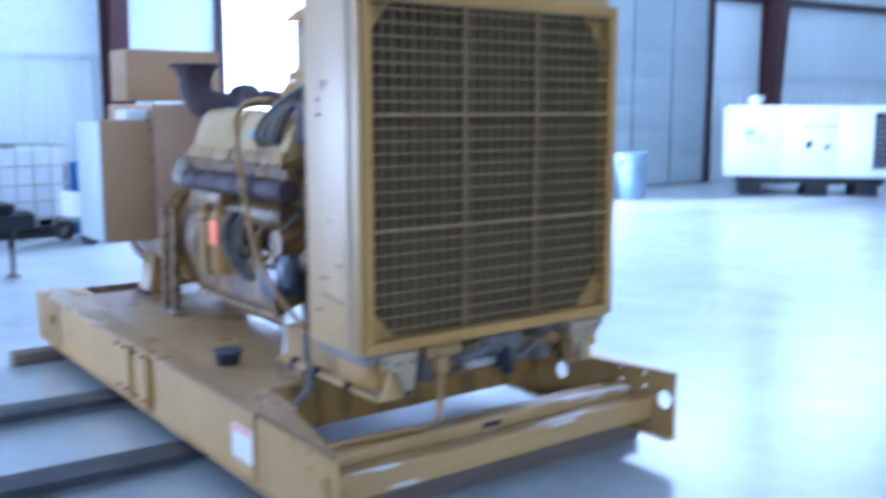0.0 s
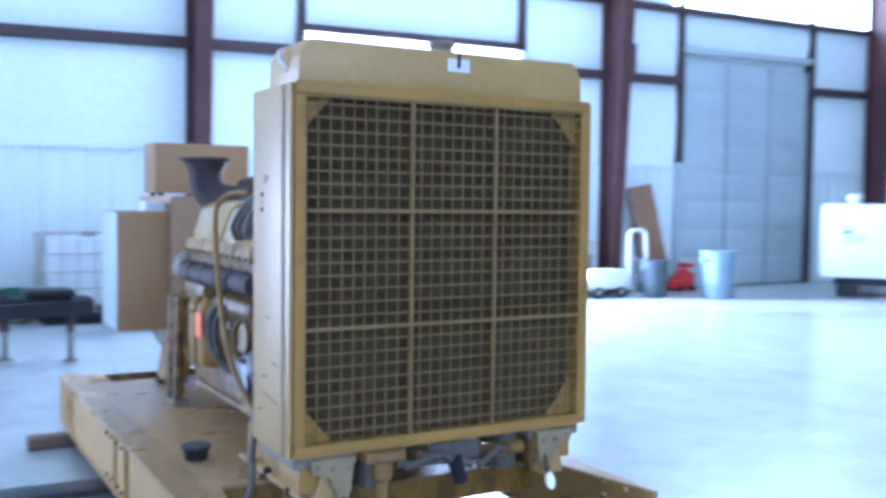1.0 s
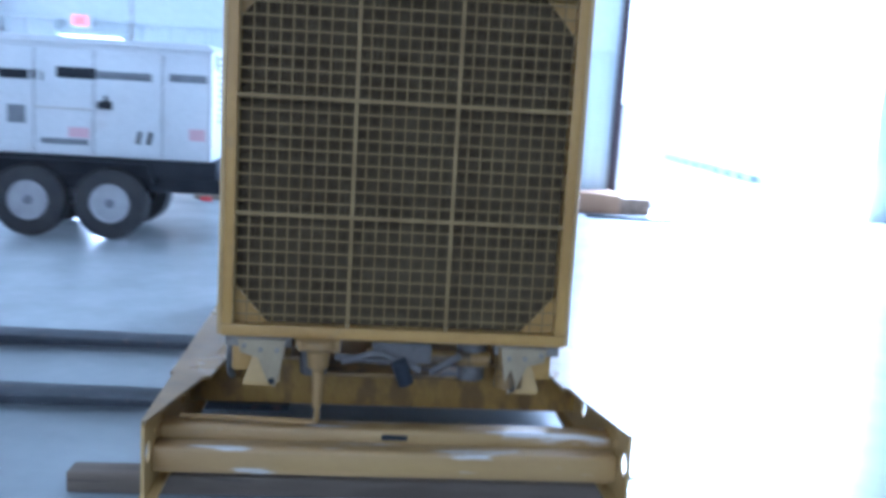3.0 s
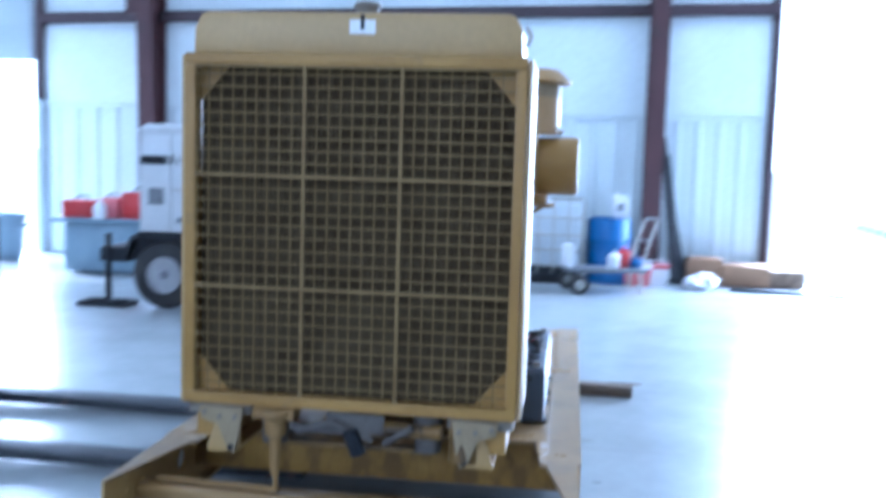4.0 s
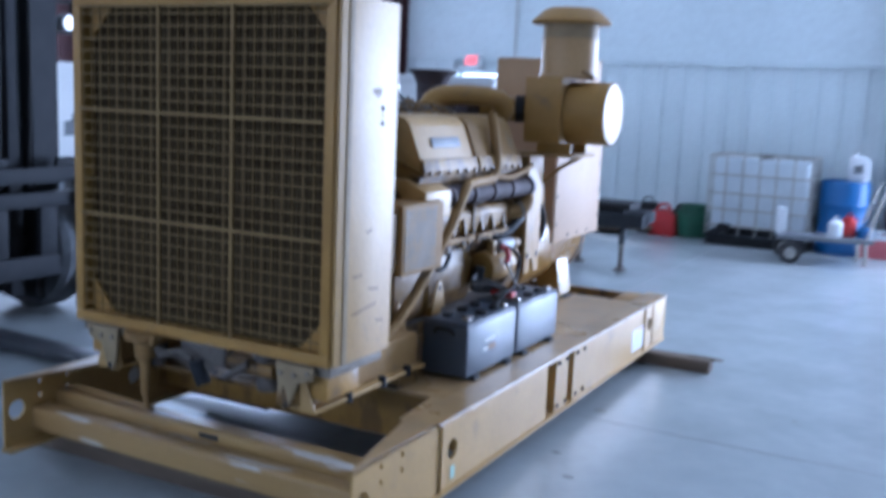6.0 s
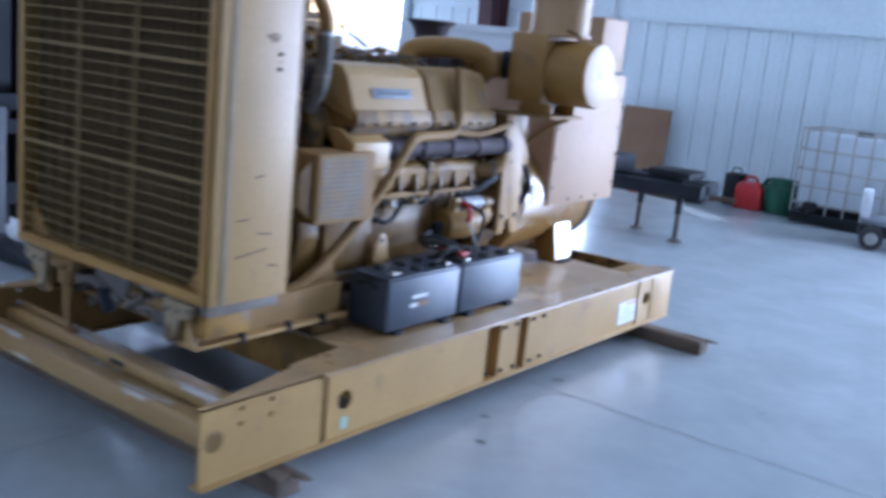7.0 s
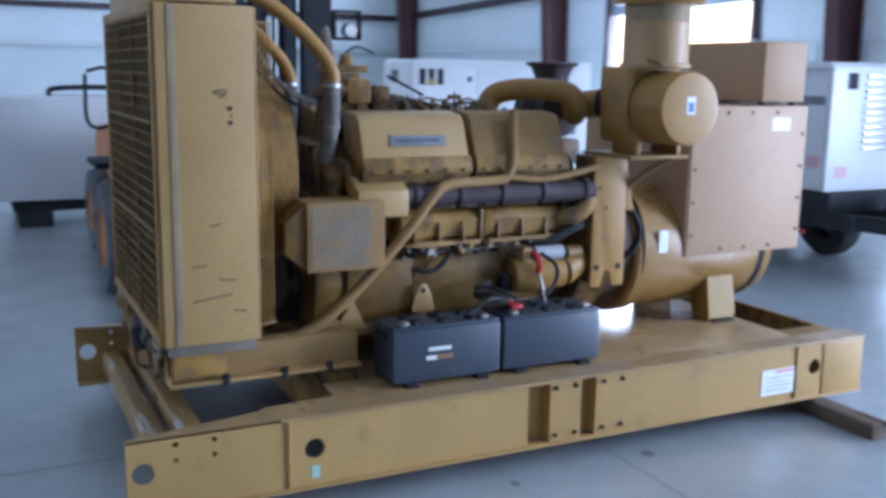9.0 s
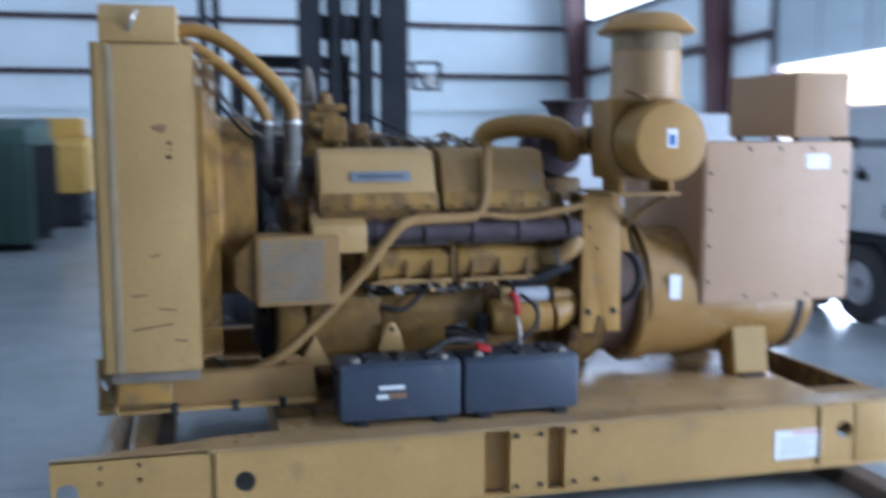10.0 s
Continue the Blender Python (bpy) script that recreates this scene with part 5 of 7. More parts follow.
# flywheel housing, alternator, feet
part("flywheel_housing", add_lathe(NB(), [(0.34, 0), (0.40, 0.03), (0.40, 0.17), (0.37, 0.2), (0.30, 0.2)], 40, Matrix.Translation((0, 2.085, 0.84)) @ Matrix.Rotation(radians(-90), 4, "X")), YELLOW_GRIMY, gs)
alt = part("alternator", add_lathe(NB(), [(0.20, 0.0), (0.345, 0.0), (0.362, 0.02), (0.362, 0.10), (0.344, 0.11), (0.344, 0.955), (0.335, 0.975), (0.20, 0.985)], 48, Matrix.Translation((0, 2.485, 0.81)) @ Matrix.Rotation(radians(-90), 4, "X")), BARREL, gs, "rounded yellow alternator barrel")
bm = NB()
for z in (0.0, 0.15):
    add_lathe(bm, [(0.30, z), (0.372, z), (0.372, z + 0.012), (0.30, z + 0.012)], 40, Matrix.Translation((0, 2.29 + z * 0.6, 0.84)) @ Matrix.Rotation(radians(-90), 4, "X"))
part("coupling_guard", bm, OILY, gs, "grimy ventilated coupling guard")
cyl("coupling", gs, mat("rust_brown_iron", (0.085, 0.043, 0.026), (0.055, 0.03, 0.02), 0.7, scale=7, bump=0.3), (0, 2.28, 0.84), (0, 2.48, 0.84), 0.33, n=36)
tube("alternator_cable", gs, BLACK, [(0.40, 2.30, 1.12), (0.43, 2.40, 1.05), (0.44, 2.43, 0.95), (0.42, 2.40, 0.86), (0.38, 2.34, 0.82)], 0.018, 10)
cyl("barrel_band", alt, BLACK_STEEL, (0, 3.36, 0.81), (0, 3.40, 0.81), 0.3465, n=48)
for y in (3.06,):
    for s in (-1, 1):
        part("alternator_foot", add_prism(NB(), [(0.16, 0.56), (0.26, 0.66), (0.30, 0.66), (0.335, 0.42), (0.335, 0.403), (0.20, 0.403), (0.20, 0.42)], "y", y - 0.04, y + 0.14, 0.006, Matrix.Diagonal((s, 1, 1, 1))), YELLOW, alt)
        part("foot_face", add_prism(NB(), [(0.342, 0.43), (0.349, 0.43), (0.309, 0.652), (0.302, 0.652)], "y", y - 0.042, y + 0.142, 0, Matrix.Diagonal((s, 1, 1, 1))), GLOSSY, alt, "glossy yellow foot plate")
        box("foot_pad", alt, BLACK_STEEL, min(0.30 * s, 0.37 * s), max(0.30 * s, 0.37 * s), y - 0.02, y + 0.12, 0.403, 0.415, 0.002)
box("sticker", gs, WHITE, 0.344, 0.3465, 2.64, 2.70, 0.82, 0.94, 0, "bright foil label")
# generator cabinet with screwed side panels, and control box on it
cab = part("terminal_cabinet", add_box(NB(), -0.35, 0.35, 2.80, 3.64, 0.785, 1.595, 0.01), TAN, gs, "tan sheet-metal generator cabinet")
for s in (-1, 1):
    p = box("cabinet_panel", cab, TAN, min(0.3505 * s, 0.358 * s), max(0.3505 * s, 0.358 * s), 2.815, 3.625, 0.79, 1.59, 0.003)
    bolt_row(p, [((0.3585 if s > 0 else -0.3625), y, z) for y in (2.84, 3.60) for z in (0.90, 1.08, 1.26, 1.44)] + [((0.3585 if s > 0 else -0.3625), y, z) for y in (3.05, 3.22, 3.40) for z in (0.82, 1.56)], 0.010, 0.004)
box("sticker", cab, WHITE, 0.3585, 0.360, 3.37, 3.50, 1.46, 1.53, 0, "white sticker")
ctrl = part("control_box", add_box(NB(), -0.33, 0.31, 3.33, 3.64, 1.615, 1.945, 0.008), TAN_BROWN, gs, "tan control box on rubber mounts")
for x in (-0.28, 0.26):
    for y in (3.37, 3.60):
        cyl("rubber_mount", ctrl, BLACK, (x, y, 1.594), (x, y, 1.618), 0.02, n=12)
side_cab = part("side_cabinet", add_box(NB(), -0.664, -0.365, 2.84, 3.30, 0.775, 1.498, 0.008), TAN_BROWN, gs, "tan breaker cabinet with reflected light coloured into one end")
# the light this end reflects is put into its pale colour
box("cabinet_end", side_cab, DOOR_STEEL, -0.671, -0.665, 2.845, 3.295, 0.78, 1.493, 0.003, "end panel with reflected light put into its pale grey")
box("junction_box", side_cab, TOTE, -0.50, -0.37, 2.87, 3.06, 1.499, 1.56, 0.008, "small pale junction box")

# ---------- on and under the skid ----------
def battery(y0, label):
    b = thing("battery", label, "battery", Matrix.Translation((0.605, y0, 0.402)), "starting batteries")
    w, l, h = 0.115, 0.525, 0.265
    case = part("battery_case", add_box(NB(), -w, w, 0, l, 0.02, h - 0.012, 0.014), BATTERY, b)
    part("battery_lid", add_box(NB(), -w + 0.006, w - 0.006, 0.004, l - 0.004, h - 0.0115, h, 0.004), BATTERY, b)
    for y in (0.06, l - 0.12):
        box("foot_slat", b, BLACK, -w - 0.012, w + 0.012, y, y + 0.06, 0, 0.0195, 0.003)
    for i in range(3):
        for x in (-0.05, 0.05):
            cyl("vent_cap", b, BLACK, (x, 0.12 + 0.14 * i, h), (x, 0.12 + 0.14 * i, h + 0.014), 0.026, n=14)
    for y, x in ((0.07, 0.07), (l - 0.07, 0.07)):
        t = cyl("terminal", b, LASH, (x, y, h), (x, y, h + 0.022), 0.015, n=12)
        box("clamp", t, GALV, x - 0.018, x + 0.018, y - 0.018, y + 0.022, h + 0.006, h + 0.015, 0.003)
    part("carry_grip", add_tube(NB(), [(-0.05, -0.004, h - 0.05), (-0.03, -0.014, h - 0.03), (0.03, -0.014, h - 0.03), (0.05, -0.004, h - 0.05)], 0.007, 8), BLACK, case)
    return b


b1 = battery(0.945, "dark grey battery with white and orange label")
battery(1.488, "plain dark grey starting battery on the deck plate")
box("label_strip", b1, WHITE, 0.1195, 0.1203, 0.165, 0.275, 0.155, 0.172, 0, "small white battery label strip")
box("label_strip", b1, WHITE, 0.1195, 0.1203, 0.155, 0.205, 0.115, 0.135, 0)
box("label_strip", b1, CARDBOARD, 0.1195, 0.1203, 0.207, 0.285, 0.115, 0.138, 0, "orange-brown battery label strip")
cb = thing("battery_cable", "loose red and black cables over the battery tops", "cable", Matrix.Translation((0.60, 1.47, 0.672)))
for k in range(4):
    tube("cable_loop", cb, (BLACK, BLACK, GREASE, BLACK)[k], [(0.07, -0.10 - 0.02 * k, 0.018), (0.02 + 0.02 * k, -0.05, 0.045 + 0.01 * k), (0.06 - 0.03 * k, 0.05, 0.055), (-0.02, 0.10 + 0.02 * k, 0.04), (-0.09, 0.06, 0.03 + 0.02 * k), (-0.13, 0.0, 0.05 + 0.012 * k), (-0.16, 0.10, 0.10)], 0.008, 8)
box("cable_lug", cb, RED, 0.0, 0.045, 0.10, 0.16, 0.005, 0.03, 0.008)
tube("red_lead", cb, RED, [(0.02, 0.12, 0.03), (-0.01, 0.06, 0.045), (-0.03, 0.02, 0.04)], 0.009, 8)
cup = thing("pot", "small dark open pot standing on the deck", "pot", Matrix.Translation((-0.66, 1.155, 0.403)) @ Matrix.Diagonal((0.86, 0.86, 0.82, 1)))
part("pot_body", add_lathe(NB(), [(0.052, 0.0), (0.058, 0.004), (0.066, 0.055), (0.072, 0.06), (0.072, 0.078), (0.064, 0.078), (0.056, 0.02), (0.01, 0.015)], 24), BLACK, cup)
part("pot_rim", add_lathe(NB(), [(0.073, 0.07), (0.077, 0.072), (0.077, 0.083), (0.066, 0.083)], 24), BATTERY, cup)


def timber(x0, x1, y, w, h, turn, label):
    """A squared, split and rounded beam."""
    t = thing("timber_block", label, "timber", Matrix.Translation((x0, y, 0)) @ Matrix.Rotation(radians(turn), 4, "Z"), "timbers under the skid")
    bm = add_box(NB(), 0, x1 - x0, -w / 2, w / 2, 0, h, 0.012)
    bmesh.ops.subdivide_edges(bm, edges=[e for e in bm.edges if abs(e.verts[0].co.x - e.verts[1].co.x) > 0.5], cuts=14)
    for v in bm.verts:
        if 0.005 < v.co.z < h - 0.003:
            v.co.y += 0.010 * noise.noise(v.co * 6)
        elif v.co.z > h / 2:
            v.co.x += 0.01 * noise.noise(v.co * 9)
    part("beam", bm, WOOD, t)
    part("splinter", add_prism(NB(), [(x1 - x0 - 0.16, h - 0.016), (x1 - x0 + 0.07, h - 0.004), (x1 - x0 + 0.03, h + 0.004), (x1 - x0 - 0.16, h + 0.004)], "y", w / 2 - 0.045, w / 2 - 0.012, 0.002), WOOD, t)
    return t


timber(-1.12, 1.28, 3.32, 0.12, 0.082, 0, "weathered timber beam under the rear of the skid")
timber(-1.22, 0.97, 0.17, 0.12, 0.082, 0, "weathered timber beam under the radiator end of the skid")


# ---------- forklift beside the generator set ----------
def wheel(parent, x, y, r, w, tyre_mat, rim_mat, s, name="wheel"):
    """A tyre with a shaped tread and a dished rim, its axle along y; s: the side that faces out."""
    hub = part(name, add_lathe(NB(), [(r * 0.55, -w / 2), (r * 0.93, -w / 2), (r, -w * 0.32), (r, w * 0.32), (r * 0.93, w / 2), (r * 0.55, w / 2), (r * 0.55, -w / 2)], 36,
                               Matrix.Translation((x, y, r)) @ Matrix.Rotation(radians(-90 * s), 4, "X"), False), tyre_mat, parent)
    part("rim", add_lathe(NB(), [(r * 0.56, w * 0.40), (r * 0.58, w * 0.48), (r * 0.50, w * 0.46), (r * 0.42, w * 0.22), (r * 0.22, w * 0.20), (r * 0.16, w * 0.36), (r * 0.04, w * 0.37)], 28,
                          Matrix.Translation((x, y, r)) @ Matrix.Rotation(radians(-90 * s), 4, "X")), rim_mat, hub)
    for k in range(6):
        a = k * math.tau / 6
        yy = y + s * w * 0.23
        cyl("wheel_nut", hub, GALV, (x + r * 0.31 * math.cos(a), yy, r + r * 0.31 * math.sin(a)), (x + r * 0.31 * math.cos(a), yy + s * 0.02, r + r * 0.31 * math.sin(a)), 0.014, n=6)
    return hub


fl = thing("forklift", "large orange forklift with a tall dark mast and lowered forks", "forklift", Matrix.Translation((-3.4, 1.6, 0)))
for s in (-1, 1):
    yw = -1.20 if s < 0 else 0.47
    wheel(fl, -0.02, yw, 0.45, 0.26, TYRE_GREY, FORK_YELLOW, s)
    wheel(fl, -1.95, -0.36 + 0.70 * s, 0.40, 0.28, TYRE_GREY, FORK_YELLOW, s)
    # mast: an outer channel and an inner one beside it
    o0, o1, i0, i1 = ((0.293, 0.445, 0.092, 0.20) if s > 0 else (-0.373, -0.26, -0.156, -0.047))
    up = box("mast_upright", fl, BLACK_STEEL, 0.03, 0.21, o0, o1, 0.10, 5.6, 0.008)
    for f in (0.026, 0.211):
        box("upright_flange", up, BLACK_STEEL, f, f + 0.003, o0 - 0.03, o1 + 0.03, 0.12, 5.55, 0)
    box("inner_upright", up, BLACK_STEEL, 0.07, 0.17, i0, i1, 0.14, 5.3, 0.005)
    cyl("lift_cylinder", up, BLACK_STEEL, (0.0, (i0 + i1) / 2, 0.15), (0.0, (i0 + i1) / 2, 3.6), 0.05, n=16)
    tube("mast_chain", up, BLACK, [(0.12, i0 - 0.02, 0.9), (0.12, i0 - 0.02, 2.6), (0.12, i0 - 0.02, 5.2)], 0.014, 6)
    tube("mast_hose", up, BLACK, [(0.20, i1 + 0.03, 0.9), (0.22, i1 + 0.04, 2.0), (0.20, i1 + 0.03, 3.4), (0.19, i1 + 0.02, 5.0)], 0.016, 6)
    # fork
    yf = 0.04 + 0.515 * s
    part("fork", add_prism(NB(), [(0.385, 0.98), (0.44, 0.98), (0.44, 0.12), (0.48, 0.088), (2.95, 0.062), (2.95, 0.03), (0.42, 0.022), (0.385, 0.06)], "y", yf - 0.095, yf + 0.095, 0.006), FORK_STEEL, fl, "worn steel fork lowered to the floor")
    # guard posts of the cab
    tube("cab_post", fl, BLACK_STEEL, [(-0.12, -0.42 + 0.45 * s, 1.0), (-0.2, -0.42 + 0.45 * s, 1.6), (-0.3, -0.42 + 0.45 * s, 2.25)], 0.055, 10)
    tube("cab_post", fl, BLACK_STEEL, [(-1.35, -0.42 + 0.45 * s, 1.2), (-1.36, -0.42 + 0.45 * s, 1.8), (-1.30, -0.42 + 0.45 * s, 2.25)], 0.04, 10)
    box("fender", fl, BLACK_STEEL, -0.60, 0.02, yw - 0.15, yw + 0.15, 0.98, 1.03, 0.015)
    box("tilt_cylinder", fl, BLACK_STEEL, -0.4, 0.02, -0.36 + 0.55 * s - 0.05, -0.36 + 0.55 * s + 0.05, 0.72, 0.82, 0.01)
    box("side_step", fl, BLACK_STEEL, -1.3, -0.60, -0.36 + 0.80 * s - 0.10, -0.36 + 0.80 * s + 0.10, 0.40, 0.46, 0.01)
for z in (0.5, 1.35, 2.5, 3.0, 4.2, 5.5):
    box("mast_crossbar", fl, BLACK_STEEL, 0.04, 0.09, -0.373, 0.445, z - (0.10 if z == 2.5 else 0.045), z + (0.10 if z == 2.5 else 0.045), 0.006)
for z0, z1, mm in ((0.30, 0.45, BLACK_STEEL), (0.79, 0.89, BLACK_STEEL), (0.955, 1.06, BLACK_STEEL)):
    box("carriage_bar", fl, mm, 0.31, 0.384, -1.24, 0.80, z0, z1, 0.006)
for y in (-1.15, -0.62, -0.15, 0.25):
    box("carriage_plate", fl, BLACK_STEEL, 0.32, 0.375, y - 0.07, y + 0.07, 0.455, 0.785, 0.004)
for y in (-0.90, -0.50, -0.15, 0.42):
    box("carriage_lug", fl, BLACK_STEEL, 0.33, 0.37, y - 0.09, y + 0.09, 1.065, 1.13, 0.015)
box("backrest_post", fl, BLACK, 0.39, 0.45, 0.82, 0.89, 0.14, 1.47, 0.006)
for y in (-0.90, -0.50):
    box("backrest_bar", fl, BLACK_STEEL, 0.335, 0.36, y - 0.02, y + 0.02, 1.135, 1.46, 0.004)
box("backrest_bar", fl, BLACK_STEEL, 0.334, 0.361, -1.05, -0.40, 1.46, 1.51, 0.004)
# guard rails, hoses and covers at the side of the mast
for y, zt in ((-1.15, 2.75), (-1.055, 2.9)):
    tube("guard_rail", fl, BLACK_STEEL, [(0.44, y, 0.06), (0.44, y, 1.2), (0.43, y, zt - 0.2), (0.40, y - 0.06, zt), (0.30, y - 0.25, zt + 0.06)], 0.032, 10)
box("side_cover", fl, BLACK, 0.20, 0.43, -1.20, -0.98, 0.06, 1.05, 0.02)
box("side_cover", fl, BLACK_STEEL, -0.05, 0.40, -1.17, -0.99, 1.06, 1.72, 0.03)
box("hood_cover", fl, BLACK, -0.25, 0.30, -0.975, -0.72, 1.07, 1.74, 0.03)
box("frame_plate", fl, BLACK, -0.05, 0.19, -0.972, -0.78, 0.10, 1.05, 0.01)
box("valve_bank", fl, BLACK, 0.05, 0.34, -0.97, -0.46, 0.20, 0.92, 0.02)
for k in range(5):
    tube("hydraulic_hose", fl, BLACK, [(0.30, -0.90 + 0.10 * k, 0.9), (0.42, -0.92 + 0.10 * k, 1.25), (0.40, -0.80 + 0.09 * k, 1.75), (0.22, -0.7 + 0.08 * k, 2.05), (0.05, -0.66 + 0.06 * k, 1.7)], 0.02, 8)
mirror_frame = tube("side_mirror", fl, BLACK, [(0.30, -1.42, 1.72), (0.31, -1.27, 1.72), (0.31, -1.26, 1.36), (0.30, -1.42, 1.35), (0.30, -1.43, 1.7)], 0.014, 6)
body = part("chassis", add_prism(NB(), [(-0.02, 0.40), (-0.02, 0.95), (-0.35, 1.0), (-0.45, 1.22), (-1.55, 1.25), (-2.55, 1.18), (-2.72, 1.0), (-2.72, 0.45), (-2.4, 0.32), (-1.2, 0.36)], "y", -1.04, 0.30, 0.03), FORK_YELLOW, fl, "scuffed orange chassis and counterweight")
box("grille", body, BLACK_STEEL, -2.738, -2.722, -0.7, 0.1, 0.6, 1.0, 0.004)
box("dashboard", fl, BLACK, -0.42, -0.15, -0.35, 0.35, 1.0, 1.38, 0.03)
tube("steering_wheel", fl, BLACK, [(-0.45, 0.18, 1.45), (-0.55, 0.0, 1.5), (-0.45, -0.18, 1.45), (-0.35, 0.0, 1.40), (-0.45, 0.18, 1.45)], 0.014, 8)
st = box("seat", fl, BLACK, -1.25, -0.80, -0.26, 0.26, 1.25, 1.38, 0.05)
box("seat_back", fl, BLACK, -1.36, -1.24, -0.25, 0.25, 1.36, 1.85, 0.05)
for k in range(6):
    box("roof_bar", fl, BLACK_STEEL, -1.32 + 0.22 * k, -1.28 + 0.22 * k, -0.88, 0.04, 2.25, 2.29, 0.005)
for y in (-0.88, 0.04):
    box("roof_rail", fl, BLACK_STEEL, -1.34, -0.12, y - 0.03, y + 0.03, 2.23, 2.30, 0.01)
box("cowl", fl, BLACK, -0.30, 0.0, -0.96, -0.05, 0.95, 1.70, 0.05)
y, z = 0.66, 2.12
lamp = cyl("work_lamp", fl, GREY_PLATE, (0.02, y + 0.03, z - 0.04), (0.09, y + 0.03, z - 0.04), 0.065, 0.06, 20)
cyl("lamp_glass", lamp, GALV, (0.091, y + 0.03, z - 0.04), (0.096, y + 0.03, z - 0.04), 0.052, n=20)
for a, b, c, d in ((-0.12, 0.12, 0.10, 0.12), (-0.12, 0.12, -0.12, -0.10), (-0.12, -0.10, -0.099, 0.099), (0.10, 0.12, -0.099, 0.099)):
    box("lamp_guard", lamp, BLACK, 0.02, 0.10, y + a, y + b, z + c, z + d, 0.004)
tube("lamp_arm", lamp, BLACK_STEEL, [(0.12, 0.42, 2.20), (0.10, 0.48, 2.22), (0.05, 0.56, 2.21)], 0.012, 6)
box("red_lens", fl, RED, 0.33, 0.36, -0.62, -0.52, 0.90, 0.99, 0.006)

# ---------- trailer-mounted generator ----------
tg = thing("trailer_generator", "white towable generator on a black twin-axle trailer", "generator", Matrix.Translation((-2.61, 6.58, 0)))
enc = part("enclosure", add_prism(NB(), [(-0.99, 0.78), (1.0, 0.78), (1.0, 1.85), (0.95, 1.89), (-0.93, 1.89), (-0.99, 1.83)], "y", -0.60, 0.28, 0.02), TRAILER_WHITE, tg, "white sound enclosure with doors and louvres")
part("roof_lip", add_box(NB(), -1.005, 1.02, -0.62, 0.30, 1.82, 1.845, 0.006), TRAILER_WHITE, enc)
for x0, x1 in ((-0.975, -0.655), (-0.643, -0.106), (-0.094, 0.53), (0.542, 0.975)):
    d = box("access_door", enc, TRAILER_WHITE, x0, x1, -0.612, -0.6005, 0.80, 1.77, 0.004)
    box("door_seam", d, GREY_PLATE, x1 + 0.001, x1 + 0.011, -0.606, -0.6015, 0.80, 1.77, 0)
for x0, x1, z0, z1 in ((-0.97, -0.69, 1.475, 1.565), (-0.665, -0.625, 1.48, 1.57), (-0.58, -0.56, 1.47, 1.56), (-0.44, -0.075, 1.505, 1.61)):
    box("dark_band", enc, BLACK_STEEL, x0, x1, -0.6155, -0.6125, z0, z1, 0.001)
box("grey_band", enc, GREY_PLATE, -0.07, 0.44, -0.6155, -0.6125, 1.515, 1.59, 0.001)
box("grey_band", enc, GREY_PLATE, 0.60, 0.95, -0.6155, -0.6125, 1.525, 1.60, 0.001)
box("vent_mesh", enc, GREY_PLATE, -0.89, -0.72, -0.617, -0.6125, 1.065, 1.235, 0.002)
lt = box("door_latch", enc, BLACK_STEEL, -0.06, 0.07, -0.635, -0.6125, 1.235, 1.31, 0.006)
box("latch_handle", lt, BLACK, 0.0, 0.03, -0.65, -0.636, 1.25, 1.36, 0.004)
box("hand_rail", enc, GALV, -0.63, -0.12, -0.622, -0.6125, 1.215, 1.23, 0.003)
box("notice", enc, FADED_PINK, -0.33, -0.14, -0.6155, -0.6125, 0.955, 1.05, 0, "pale red notice")
box("step_bar", enc, GREY_PLATE, -0.585, -0.145, -0.622, -0.6125, 0.885, 0.94, 0.003)
box("notice", enc, FADED_PINK, 0.79, 0.94, -0.6155, -0.6125, 0.98, 1.09, 0, "pale red notice")
for x in (0.305, 0.405):
    part("number_bar", add_prism(NB(), [(x - 0.015, 0.92), (x + 0.025, 0.92), (x + 0.05, 1.04), (x + 0.01, 1.04)], "y", -0.6155, -0.6125), BLACK_STEEL, enc)
box("vent_mesh", enc, BLACK_STEEL, 1.0005, 1.006, -0.42, -0.30, 1.66, 1.80, 0.002)
bm = add_box(NB(), 1.001, 1.025, -0.20, 0.20, -0.012, 0.018, 0.004)
lv = part("louvre", bm, GALV, enc)
lv.matrix_basis = Matrix.Translation((0, 0, 1.15))
for k in range(1, 11):
    share("louvre", lv.data, enc, Matrix.Translation((0, 0, 1.15 + 0.062 * k)))
box("notice", enc, FADED_PINK, 1.002, 1.005, -0.50, -0.35, 0.90, 1.0, 0, "pale red notice")
box("chassis_tank", tg, BLACK_STEEL, -1.03, 1.05, -0.58, 0.28, 0.60, 0.775, 0.01)
